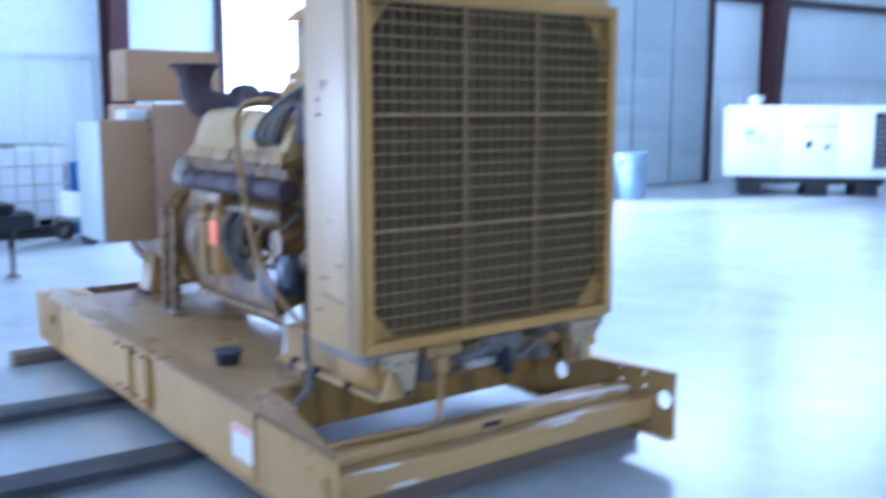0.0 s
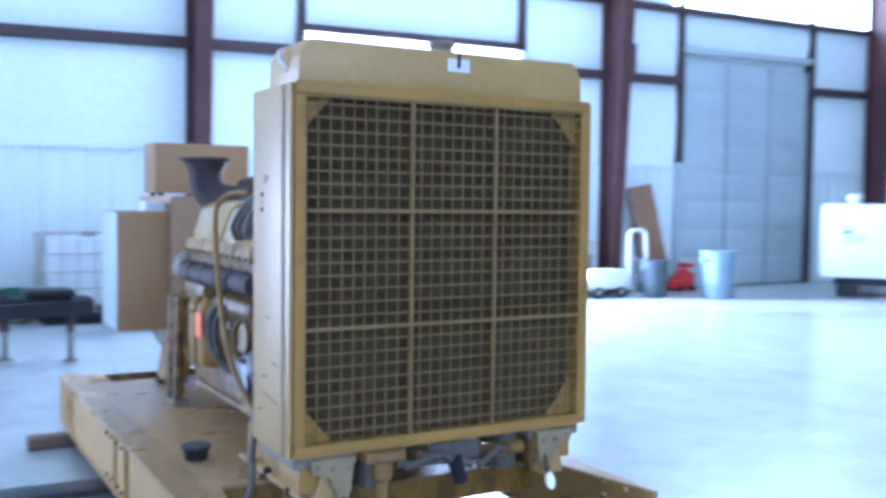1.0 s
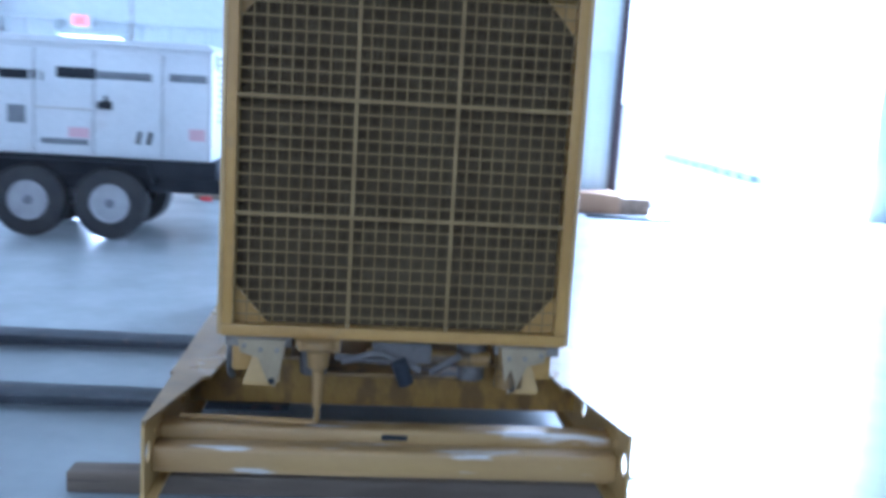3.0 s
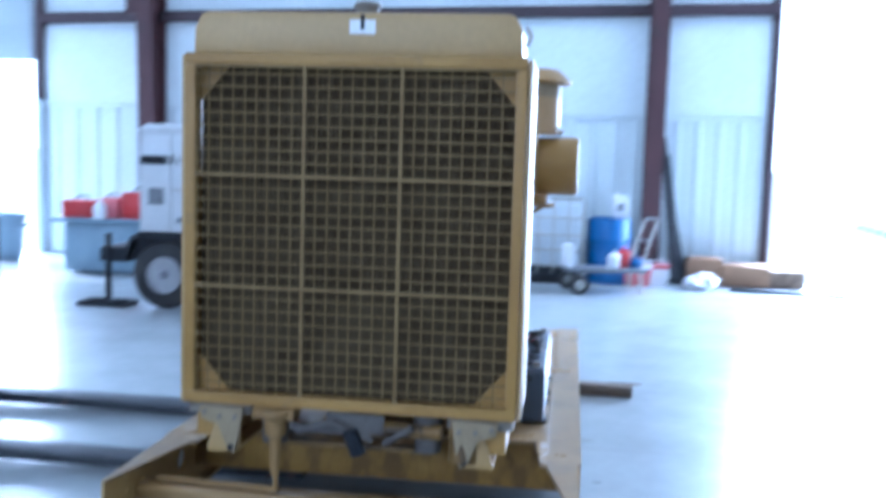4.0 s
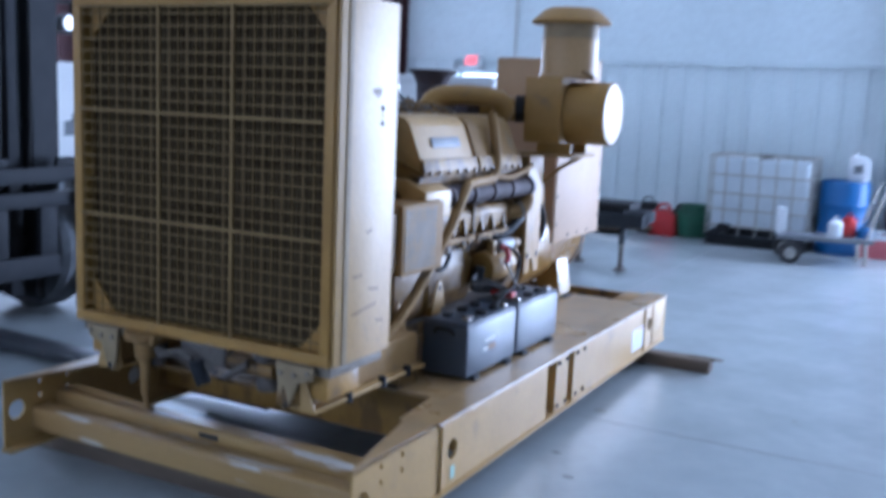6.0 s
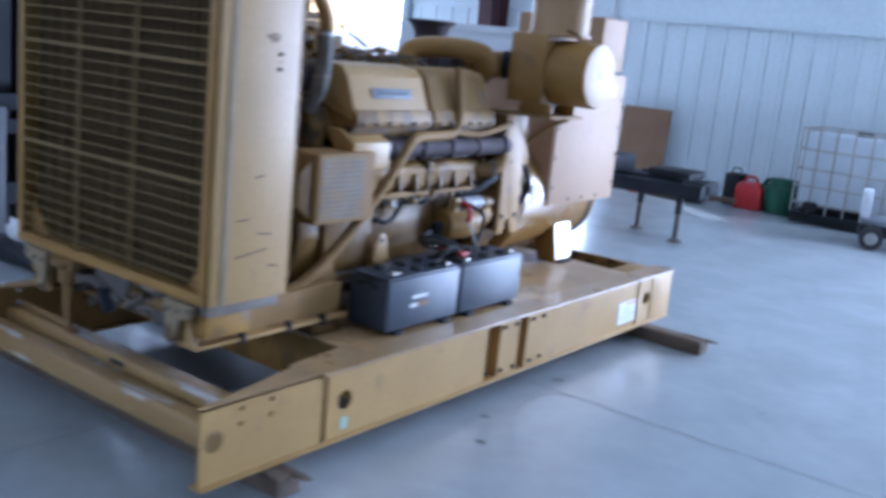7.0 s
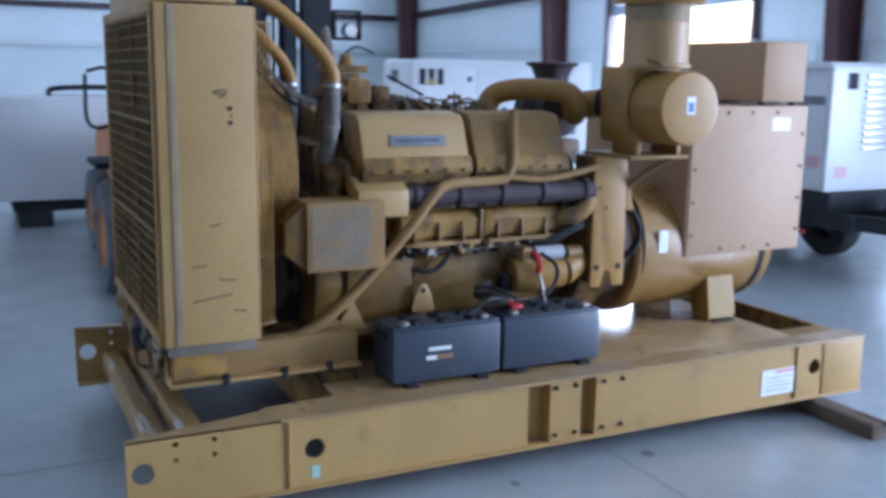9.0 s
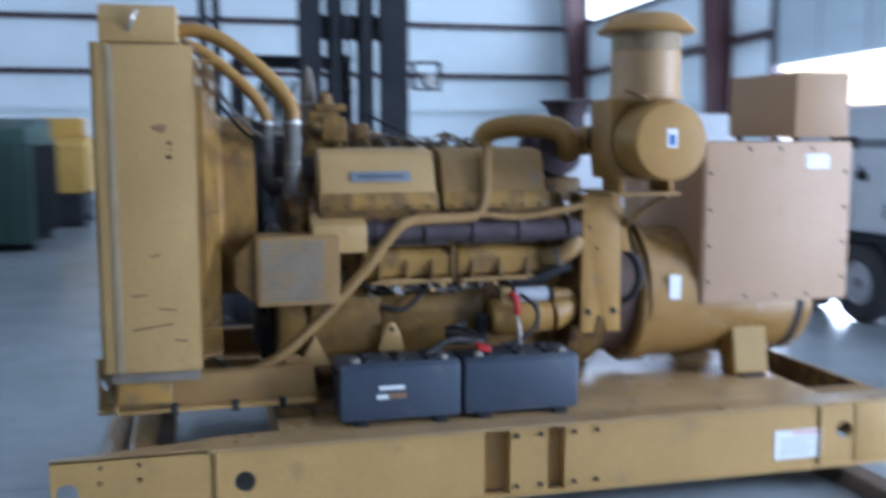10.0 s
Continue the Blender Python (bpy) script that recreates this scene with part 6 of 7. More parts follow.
for s in (-1, 1):
    box("chassis_rail", tg, BLACK_STEEL, -1.1, 1.25, 0.48 * s - 0.04, 0.48 * s + 0.04, 0.46, 0.60, 0.006)
    for x in (-0.70, 0.06):
        hub = wheel(tg, x, 0.56 * s, 0.345, 0.21, TYRE, RIM, s)
        for k in range(8):
            a = (k + 0.5) * math.tau / 8
            cyl("rim_slot", hub, BLACK, (x + 0.118 * math.cos(a), 0.56 * s + s * 0.045, 0.345 + 0.118 * math.sin(a)), (x + 0.118 * math.cos(a), 0.56 * s + s * 0.056, 0.345 + 0.118 * math.sin(a)), 0.024, n=10)
        cyl("hub_cap", hub, GREY_PLATE, (x, 0.56 * s + s * 0.07, 0.345), (x, 0.56 * s + s * 0.10, 0.345), 0.045, n=16)
    part("mudguard", add_prism(NB(), [(-1.12, 0.55), (-1.06, 0.74), (0.42, 0.74), (0.48, 0.55), (0.45, 0.55), (0.40, 0.715), (-1.04, 0.715), (-1.09, 0.55)], "y", 0.45 * s, 0.67 * s), BLACK_STEEL, tg)
    part("draw_bar", add_prism(NB(), [(1.2, 0.46 * s), (1.2, 0.36 * s), (2.3, 0.02 * s), (2.45, 0.02 * s), (2.45, 0.10 * s)], "z", 0.47, 0.60), BLACK_STEEL, tg)
box("draw_beam", tg, BLACK_STEEL, 1.2, 2.45, -0.02, 0.35, 0.50, 0.615, 0.006)
box("tool_box", tg, BLACK_STEEL, 1.35, 1.6, -0.25, 0.2, 0.62, 0.78, 0.02)
box("cable_coil", tg, BLACK, 1.85, 2.3, -0.05, 0.35, 0.62, 0.70, 0.03)
for x, y in ((1.70, 0.22), (2.24, -0.06)):
    j = cyl("jack_leg", tg, GREASE, (x, y, 0.06), (x, y, 0.62), 0.024, n=12)
    cyl("jack_tube", j, BLACK_STEEL, (x, y, 0.30), (x, y, 0.64), 0.032, n=12)
    part("jack_foot", add_lathe(NB(), [(0.0, 0.065), (0.03, 0.062), (0.07, 0.035), (0.072, 0.028), (0.0, 0.028)], 14, Matrix.Translation((x, y, 0))), GREASE, j)
for x, y in ((1.72, 0.2), (0.95, -0.5)):
    box("reflector", tg, RED, x, x + 0.10, y - 0.36, y - 0.34, 0.44, 0.48, 0.004)
box("rear_bracket", tg, BLACK_STEEL, -1.45, -1.15, -0.55, 0.2, 0.45, 0.60, 0.008)
rj = cyl("jack_leg", tg, BLACK_STEEL, (-1.34, -0.58, 0.05), (-1.34, -0.58, 0.75), 0.035, n=12)
for a, b in (((-1.60, -0.72, 0.025), (-1.10, -0.72, 0.025)), ((-1.60, -0.45, 0.025), (-1.10, -0.45, 0.025)), ((-1.60, -0.72, 0.025), (-1.60, -0.45, 0.025)), ((-1.10, -0.72, 0.025), (-1.10, -0.45, 0.025)), ((-1.34, -0.72, 0.025), (-1.34, -0.45, 0.025))):
    cyl("foot_bar", rj, BLACK_STEEL, a, b, 0.025, n=8)

# ---------- white packaged generators standing on skids ----------
def white_pack(name, label, m, w, d, z0, z1, badge):
    g = thing(name, label, "generator", m, "white packaged generators")
    e = part("enclosure", add_prism(NB(), [(0, z0), (w, z0), (w, z1 - 0.04), (w - 0.05, z1), (0.05, z1), (0, z1 - 0.04)], "y", 0, d, 0.02), WHITE_PAINT, g)
    box("base_frame", g, BLACK_STEEL, 0.25, w - 0.15, 0.08, d - 0.08, z0 - 0.13, z0, 0.01)
    for x in (0.3, w / 2, w - 0.6):
        box("skid_foot", g, BLACK_STEEL, x, x + 0.35, 0.05, d - 0.05, 0, z0 - 0.13, 0.01)
    k = max(2, round(w / 1.1))
    for i in range(k):
        p = box("access_door", e, WHITE_PAINT, 0.06 + (w - 0.12) * i / k, 0.04 + (w - 0.12) * (i + 1) / k, -0.012, -0.0005, z0 + 0.08, z1 - 0.12, 0.004)
        if i % 2:
            box("door_latch", p, BLACK_STEEL, (w - 0.12) * (i + 0.5) / k, (w - 0.12) * (i + 0.5) / k + 0.09, -0.024, -0.0125, (z0 + z1) / 2 - 0.12, (z0 + z1) / 2, 0.004)
    if badge:
        for i in range(3):
            bm = add_box(NB(), badge[0] + 0.14 * i, badge[0] + 0.14 * i + 0.095, -0.016, -0.0125, badge[1], badge[1] + 0.22)
            part("badge_shape", bm, badge[2], e)
        part("badge_shape", add_prism(NB(), [(badge[0] + 0.10, badge[1] - 0.01), (badge[0] + 0.27, badge[1] - 0.01), (badge[0] + 0.185, badge[1] + 0.10)], "y", -0.020, -0.0165), badge[3], e)
    return g, e


g1, e1 = white_pack("packaged_generator", "white packaged generator beside the closed overhead door", Matrix.Translation((12.3, 8.25, 0)) @ Matrix.Rotation(radians(-50), 4, "Z"), 2.9, 1.3, 0.34, 1.62, None)
for x0, x1, z0, z1, mm in ((0.32, 0.52, 1.08, 1.26, TOTE), (0.34, 0.70, 0.94, 1.079, TOTE), (0.35, 0.50, 1.10, 1.16, BIN_BLUE), (1.35, 1.90, 1.22, 1.26, TAN), (1.70, 1.80, 0.84, 0.93, GREY_PLATE)):
    box("marking", e1, mm, x0, x1, -0.018 - 0.001 * (mm is BIN_BLUE), -0.013, z0, z1, 0)
box("louvre_panel", e1, BLACK_STEEL, 2.52, 2.84, -0.02, -0.013, 0.50, 1.50, 0.003)
for k in range(9):
    box("louvre", e1, GREY_PLATE, 2.54, 2.82, -0.032, -0.0205, 0.55 + 0.10 * k, 0.58 + 0.10 * k, 0.002)
part("exhaust_outlet", add_lathe(NB(), [(0.10, 1.62), (0.10, 1.68), (0.13, 1.70), (0.13, 1.78), (0.05, 1.80)], 18, Matrix.Translation((0.55, 0.5, 0))), WHITE_PAINT, e1)
g2, e2 = white_pack("packaged_generator", "white packaged generator with a dark and yellow badge", Matrix.Translation((-8.15, 5.05, 0)) @ Matrix.Rotation(radians(90), 4, "Z"), 3.0, 1.05, 0.58, 1.93, (0.10, 1.58, BLACK_STEEL, MACHINE_YELLOW))
for x0, x1, z0, z1 in ((1.30, 1.60, 0.95, 1.15), (1.85, 2.10, 1.0, 1.2), (2.45, 2.75, 0.85, 1.02), (0.86, 0.93, 1.62, 1.70), (2.2, 2.25, 1.64, 1.72)):
    box("vent_mesh", e2, GREY_PLATE, x0, x1, -0.018, -0.013, z0, z1, 0.001)
box("end_panel", e2, WHITE_PAINT, -0.012, -0.0005, 0.06, 0.99, 0.66, 1.85, 0.004)
for k in range(3):
    box("badge_shape", e2, BLACK_STEEL, -0.0165, -0.0125, 0.66 - 0.09 * k, 0.72 - 0.09 * k, 1.60, 1.78, 0)
box("badge_shape", e2, MACHINE_YELLOW, -0.020, -0.017, 0.49, 0.60, 1.60, 1.65, 0)
for x in (1.05, 1.85):
    for y in (-0.02, 1.07):
        wheel(g2, x, y, 0.30, 0.18, TYRE, GREY_PLATE, -1 if y < 0 else 1)
g4, e4 = white_pack("packaged_generator", "plain white packaged generator behind the forklift", Matrix.Translation((-7.0, -0.45, 0)) @ Matrix.Rotation(radians(90), 4, "Z"), 3.6, 1.4, 0.30, 1.42, None)
tube("lifting_bar", e4, BLACK_STEEL, [(0.7, 0.5, 1.42), (0.75, 0.5, 1.50), (1.2, 0.5, 1.52), (1.65, 0.5, 1.50), (1.7, 0.5, 1.42)], 0.03, 8)

# ---------- far containers ----------
gc = thing("waste_container", "dark green ribbed steel container on the floor", "container", Matrix.Translation((-12.2, -4.6, 0)))
part("container_body", add_box(NB(), 0, 2.4, 0, 2.7, 0.12, 1.55, 0.03), CONT_GREEN, gc)
part("container_lid", add_prism(NB(), [(-0.03, 1.55), (2.43, 1.55), (2.38, 1.72), (0.6, 1.90), (0.05, 1.85)], "y", 0.02, 2.66, 0.02), CONT_GREEN, gc)
for k in range(6):
    box("rib", gc, CONT_GREEN, 2.40, 2.45, 0.15 + 0.46 * k, 0.25 + 0.46 * k, 0.15, 1.5, 0.006)
    box("rib", gc, BLACK, 0.15 + 0.4 * k, 0.24 + 0.4 * k, 2.70, 2.75, 0.15, 1.5, 0.006)
for x in (0.2, 1.9):
    box("runner", gc, BLACK_STEEL, x, x + 0.2, 0.05, 2.65, 0, 0.12, 0.006)
ym_ = thing("yellow_machine", "faded yellow machine with a dark underframe", "machine", Matrix.Translation((-15.6, -3.95, 0)))
part("hood", add_prism(NB(), [(0, 0.62), (2.2, 0.62), (2.2, 1.45), (1.9, 1.60), (0.3, 1.60), (0, 1.4)], "y", 0, 2.4, 0.04), MACHINE_YELLOW, ym_)
box("underframe", ym_, BLACK_STEEL, 0.05, 2.1, 0.15, 2.3, 0.15, 0.615, 0.02)
for x in (0.3, 1.7):
    box("foot", ym_, BLACK_STEEL, x, x + 0.25, 0.1, 2.3, 0, 0.15, 0.01)
box("cowl", ym_, MACHINE_YELLOW, 0.9, 1.6, 1.5, 2.3, 1.60, 1.95, 0.03)

# ---------- along the far wall ----------
ibc = thing("tote_tank", "white caged intermediate bulk tank on a pallet", "tank", Matrix.Translation((-0.22, 9.45, 0)))
part("bottle", add_box(NB(), 0.04, 1.16, 0.04, 0.76, 0.24, 1.08, 0.05), TOTE, ibc, "cloudy white plastic bottle")
part("lid", add_cyl(NB(), (0.6, 0.4, 1.08), (0.6, 0.4, 1.13), 0.09), BLACK, ibc)
bm1, bm2, bm3 = NB(), NB(), NB()
add_cyl(bm1, (0, 0, 0.14), (0, 0, 1.12), 0.011, n=6)
add_cyl(bm2, (0, 0, 0), (1.20, 0, 0), 0.011, n=6)
add_cyl(bm3, (0, 0, 0), (0, 0.80, 0), 0.011, n=6)
first = {}


def bar(key, bm_, m):
    if key not in first:
        first[key] = part("cage_bar", bm_, GALV, ibc)
        first[key].matrix_basis = m
    else:
        share("cage_bar", first[key].data, ibc, m)


for k in range(7):
    for y in (0, 0.80):
        bar("v", bm1, Matrix.Translation((0.2 * k, y, 0)))
for k in range(1, 4):
    for x in (0, 1.20):
        bar("v", bm1, Matrix.Translation((x, 0.2 * k, 0)))
for z in (0.25, 0.45, 0.65, 0.88, 1.12):
    for y in (0, 0.80):
        bar("h", bm2, Matrix.Translation((0, y, z)))
    for x in (0, 1.20):
        bar("d", bm3, Matrix.Translation((x, 0, z)))
for y in (0.02, 0.36, 0.70):
    box("pallet_runner", ibc, BLACK, 0, 1.2, y, y + 0.09, 0, 0.10, 0.005)
box("pallet_tray", ibc, BLACK_STEEL, -0.01, 1.21, -0.01, 0.81, 0.10, 0.14, 0.008)
box("valve", ibc, BLACK, 0.15, 0.30, -0.08, 0.03, 0.16, 0.27, 0.02)

dr = thing("drum", "blue plastic drum with a white jug on its lid", "drum", Matrix.Translation((1.32, 9.85, 0)))
part("drum_body", add_lathe(NB(), [(0.26, 0), (0.285, 0.02), (0.285, 0.28), (0.293, 0.30), (0.285, 0.32), (0.285, 0.58), (0.293, 0.60), (0.285, 0.62), (0.285, 0.84), (0.27, 0.88), (0.26, 0.885), (0.255, 0.865)], 32), BLUE, dr)
jug = thing("jug", "white plastic jug standing on the blue drum", "jug", Matrix.Translation((1.46, 9.80, 0.885)))
part("jug_body", add_prism(NB(), [(-0.11, 0), (0.11, 0), (0.11, 0.24), (0.05, 0.30), (-0.11, 0.30)], "y", -0.08, 0.08, 0.02), WHITE_PLASTIC, jug)
cyl("jug_cap", jug, WHITE_PLASTIC, (-0.06, 0, 0.30), (-0.06, 0, 0.335), 0.03, n=14)
box("jug_label", jug, GREY_PLATE, -0.05, 0.05, -0.082, -0.0805, 0.10, 0.20, 0)

ct = thing("hand_cart", "small flat cart loaded with red and white cans", "cart", Matrix.Translation((0.80, 8.75, 0)) @ Matrix.Rotation(radians(16), 4, "Z"))
part("platform", add_box(NB(), -0.05, 0.95, -0.25, 0.25, 0.26, 0.31, 0.008), GREY_PLATE, ct)
for y in (-0.27, 0.27):
    wheel(ct, 0.07, y, 0.12, 0.07, TYRE, GALV, 1 if y > 0 else -1)
    tube("handle_rail", ct, GALV, [(0.88, y * 0.8, 0.30), (0.95, y * 0.8, 0.60), (1.06, y * 0.8, 0.92)], 0.016, 8)
    tube("cart_leg", ct, GALV, [(0.86, y * 0.8, 0.28), (0.88, y * 0.8, 0.12), (0.88, y * 0.8, 0.01)], 0.022, 8)
tube("handle_grip", ct, GALV, [(1.06, -0.22, 0.92), (1.08, 0.0, 0.94), (1.06, 0.22, 0.92)], 0.016, 8)
for z, h in ((0.45, 0.0), (0.66, 0.05)):
    cyl("handle_rung", ct, GALV, (0.90 + h, -0.22, z), (0.90 + h, 0.22, z), 0.012, n=8)
box("front_board", ct, WHITE_PLASTIC, -0.06, 0.03, -0.14, 0.14, 0.312, 0.60, 0.01)
for (nm, x, y, c, h, lab) in (("gas_can", 0.72, 0.02, RED, 0.22, "red fuel can riding on the cart"), ("paint_can", 0.56, -0.08, WHITE_PLASTIC, 0.18, "white can riding on the cart"), ("paint_can", 0.88, -0.02, BLUE, 0.12, "blue can riding on the cart")):
    t_ = thing(nm, lab, "can", ct.matrix_world @ Matrix.Translation((x, y, 0.311)))
    part("can_body", add_lathe(NB(), [(0.075, 0), (0.08, 0.01), (0.08, h - 0.03), (0.05, h), (0.02, h + 0.01)], 18), c, t_)
    tube("can_handle", t_, c, [(-0.05, 0, h - 0.02), (0, 0, h + 0.05), (0.05, 0, h - 0.02)], 0.008, 6)

for (x, y, c, lab) in ((1.72, 9.75, PINK, "pale red cool box on the floor by the column"), (1.95, 9.85, WHITE_PLASTIC, "white cool box on the floor by the column")):
    cl = thing("cool_box", lab, "cool box", Matrix.Translation((x, y, 0)), "cool boxes by the column")
    part("cool_box_body", add_prism(NB(), [(-0.16, 0), (0.16, 0), (0.19, 0.22), (-0.19, 0.22)], "y", -0.12, 0.12, 0.015), c, cl)
    box("cool_box_lid", cl, WHITE_PLASTIC if c is PINK else PINK, -0.195, 0.195, -0.125, 0.125, 0.222, 0.27, 0.012)
    tube("cool_box_handle", cl, WHITE_PLASTIC, [(-0.19, 0, 0.2), (-0.15, 0, 0.31), (0.15, 0, 0.31), (0.19, 0, 0.2)], 0.01, 8)
ld = thing("leaning_rods", "dark steel bars leaning against the column", "steel bars", Matrix.Translation((2.18, 10.1, 0)))
for k, (dx, ln_) in enumerate(((-0.06, 2.25), (0.0, 2.0), (0.06, 1.75), (0.12, 1.2))):
    cyl("bar", ld, BLACK_STEEL, (dx + 0.10, -0.18 + 0.02 * k, 0.0), (dx - 0.14, 0.20, ln_), 0.026, n=8)
sack = thing("sacking_heap", "heap of brown boxes and sacking along the wall", "heap", Matrix.Translation((2.75, 10.05, 0)))
for x, y, w, d, h, c in ((-0.35, 0.1, 0.5, 0.4, 0.38, CARDBOARD), (0.1, 0.05, 0.65, 0.5, 0.30, CARDBOARD), (0.72, 0.1, 0.5, 0.45, 0.24, ROPE)):
    b_ = NB()
    add_box(b_, x, x + w, y - 0.2, y - 0.2 + d, 0, h, 0.05)
    for v in b_.verts:
        v.co += Vector((0.03 * noise.noise(v.co * 7), 0.03 * noise.noise(v.co * 5 + Vector((3, 0, 0))), 0.03 * noise.noise(v.co * 6) if v.co.z > 0.1 else 0))
    part("sack", b_, c, sack)
bag = thing("plastic_bag", "crumpled white plastic bag on the floor", "bag", Matrix.Translation((2.55, 9.55, 0)))
b_ = NB()
bmesh.ops.create_icosphere(b_, subdivisions=3, radius=0.22)
for v in b_.verts:
    v.co *= 1 + 0.45 * noise.noise(v.co * 9)
    v.co.z = max(0, v.co.z * 0.55 + 0.09)
part("bag_skin", b_, WHITE_PLASTIC, bag)
tube_t = thing("floor_hose", "black hose lying across the doorway floor", "hose", Matrix.Translation((2.9, 9.35, 0)))
tube("hose_run", tube_t, BLACK, [(0, 0.1, 0.025), (0.4, 0.0, 0.025), (0.9, -0.06, 0.025), (1.5, -0.04, 0.025)], 0.025, 8)

can = thing("gas_can", "red plastic fuel can on the floor by the wall", "can", Matrix.Translation((-0.86, 9.85, 0)))
part("can_body", add_prism(NB(), [(-0.17, 0), (0.17, 0), (0.17, 0.26), (0.08, 0.34), (-0.12, 0.34), (-0.17, 0.28)], "y", -0.12, 0.12, 0.03), RED, can)
tube("can_handle", can, RED, [(-0.10, 0, 0.33), (-0.06, 0, 0.40), (0.04, 0, 0.40), (0.08, 0, 0.33)], 0.018, 8)
cyl("spout", can, BLACK, (0.13, 0, 0.30), (0.19, 0, 0.42), 0.022, n=10)
hb = thing("hose_pot", "dark green pot with a coiled garden hose", "hose pot", Matrix.Translation((-0.50, 9.95, 0)))
part("pot_body", add_lathe(NB(), [(0.17, 0), (0.19, 0.02), (0.23, 0.30), (0.245, 0.31), (0.245, 0.34), (0.21, 0.34), (0.16, 0.05)], 24), GREEN, hb)
for k in range(4):
    pts_ = [(0.17 * math.cos(a), 0.17 * math.sin(a), 0.33 + 0.028 * k) for a in [i * math.tau / 10 for i in range(11)]]
    tube("hose_coil", hb, GREEN, pts_, 0.015, 6)
blk = thing("black_case", "black upright case by the wall", "case", Matrix.Translation((-1.15, 10.05, 0)))
box("case_body", blk, BLACK, -0.11, 0.11, -0.12, 0.12, 0, 0.40, 0.02)
tube("case_handle", blk, BLACK, [(-0.06, 0, 0.39), (-0.05, 0, 0.46), (0.05, 0, 0.46), (0.06, 0, 0.39)], 0.01, 6)
brd = thing("brown_board", "brown hardboard sheet leaning on the liner panels", "board", Matrix.Translation((-2.68, 10.30, 0)) @ Matrix.Rotation(radians(-6), 4, "X"))
part("sheet", add_box(NB(), -0.36, 0.36, 0, 0.016, 0, 1.07, 0.003), CARDBOARD, brd)
rl = thing("timber_heap", "low heap of brown offcuts on the floor", "heap", Matrix.Translation((-1.85, 9.7, 0)))
rr = random.Random(8)
for k in range(12):
    a = rr.uniform(-0.3, 0.3)
    box("offcut", rl, ROPE if k % 2 else WOOD, -0.5 + 0.05 * k, 0.1 + 0.07 * k, -0.3 + 0.05 * (k % 6), -0.24 + 0.05 * (k % 6) + 0.03, 0.06 * (k // 6), 0.055 + 0.06 * (k // 6), 0.006)
fx = thing("fire_extinguisher", "small red fire extinguisher hung on the wall", "extinguisher", Matrix.Translation((-3.14, 10.44, 0.62)))
part("cylinder", add_lathe(NB(), [(0.034, 0), (0.04, 0.01), (0.04, 0.30), (0.022, 0.36), (0.016, 0.38)], 18), RED, fx)
box("valve_head", fx, BLACK_STEEL, -0.03, 0.05, -0.02, 0.02, 0.38, 0.43, 0.006)
tube("nozzle_hose", fx, BLACK, [(0.04, 0, 0.40), (0.08, 0, 0.34), (0.07, 0, 0.18)], 0.009, 6)
box("wall_hook", fx, GALV, -0.03, 0.03, 0.03, 0.09, 0.22, 0.40, 0.003)
ex = thing("exit_sign", "lit red exit sign over the doorway", "sign", Matrix.Translation((-4.08, 10.38, 2.245)))
box("sign_body", ex, WHITE_PLASTIC, -0.13, 0.13, -0.03, 0.06, -0.09, 0.09, 0.008)
box("lit_face", ex, LAMP_RED, -0.09, 0.09, -0.036, -0.0305, -0.06, 0.06, 0.002)
conduit = structure(tube("conduit", None, GALV, [(-3.42, 10.46, 1.0), (-3.42, 10.46, 2.0), (-3.42, 10.46, 3.6)], 0.015, 8), "thin grey conduit on the wall", "conduit")

# bench behind the trailer
bn = thing("work_table", "grey plastic tank stand crowded with red cases", "table", Matrix.Translation((-5.75, 8.2, 0)))
box("table_top", bn, BIN_BLUE, -0.1, 1.25, 0, 0.7, 0.66, 0.72, 0.015)
box("tank_body", bn, BIN_BLUE, 0.05, 1.1, 0.06, 0.62, 0.02, 0.655, 0.05)
for (x, w, h, c, lab) in ((0.0, 0.42, 0.22, RED, "red tool case on the table"), (0.48, 0.28, 0.26, PINK, "faded red case on the table"), (0.82, 0.36, 0.34, RED, "tall red case on the table")):
    k_ = thing("tool_case", lab, "case", Matrix.Translation((-5.75 + x, 8.3, 0.721)), "red cases on the table")
    box("case_body", k_, c, 0, w, 0, 0.32, 0, h, 0.02)
    tube("case_handle", k_, BLACK, [(w * 0.3, 0.16, h - 0.005), (w * 0.35, 0.16, h + 0.05), (w * 0.65, 0.16, h + 0.05), (w * 0.7, 0.16, h - 0.005)], 0.01, 6)
jar = thing("jug", "white plastic jug among the red cases", "jug", Matrix.Translation((-5.18, 8.22, 0.721)))
part("jug_body", add_lathe(NB(), [(0.07, 0), (0.08, 0.02), (0.08, 0.16), (0.03, 0.22), (0.03, 0.26), (0.01, 0.262)], 18), WHITE_PLASTIC, jar)


def barrel_bin(name, label, x, y, r, h, c):
    b = thing(name, label, "bin", Matrix.Translation((x, y, 0)), "round waste bins")
    part("bin_body", add_lathe(NB(), [(r * 0.78, 0), (r * 0.80, 0.02), (r * 0.97, h - 0.06), (r * 1.04, h - 0.055), (r * 1.06, h), (r * 0.98, h), (r * 0.92, h - 0.08), (r * 0.74, 0.05)], 30), c, b)
    for s in (-1, 1):
        box("bin_handle", b, c, min(r * 0.95 * s, r * 1.22 * s), max(r * 0.95 * s, r * 1.22 * s), -0.06, 0.06, h - 0.16, h - 0.12, 0.01)
    return b


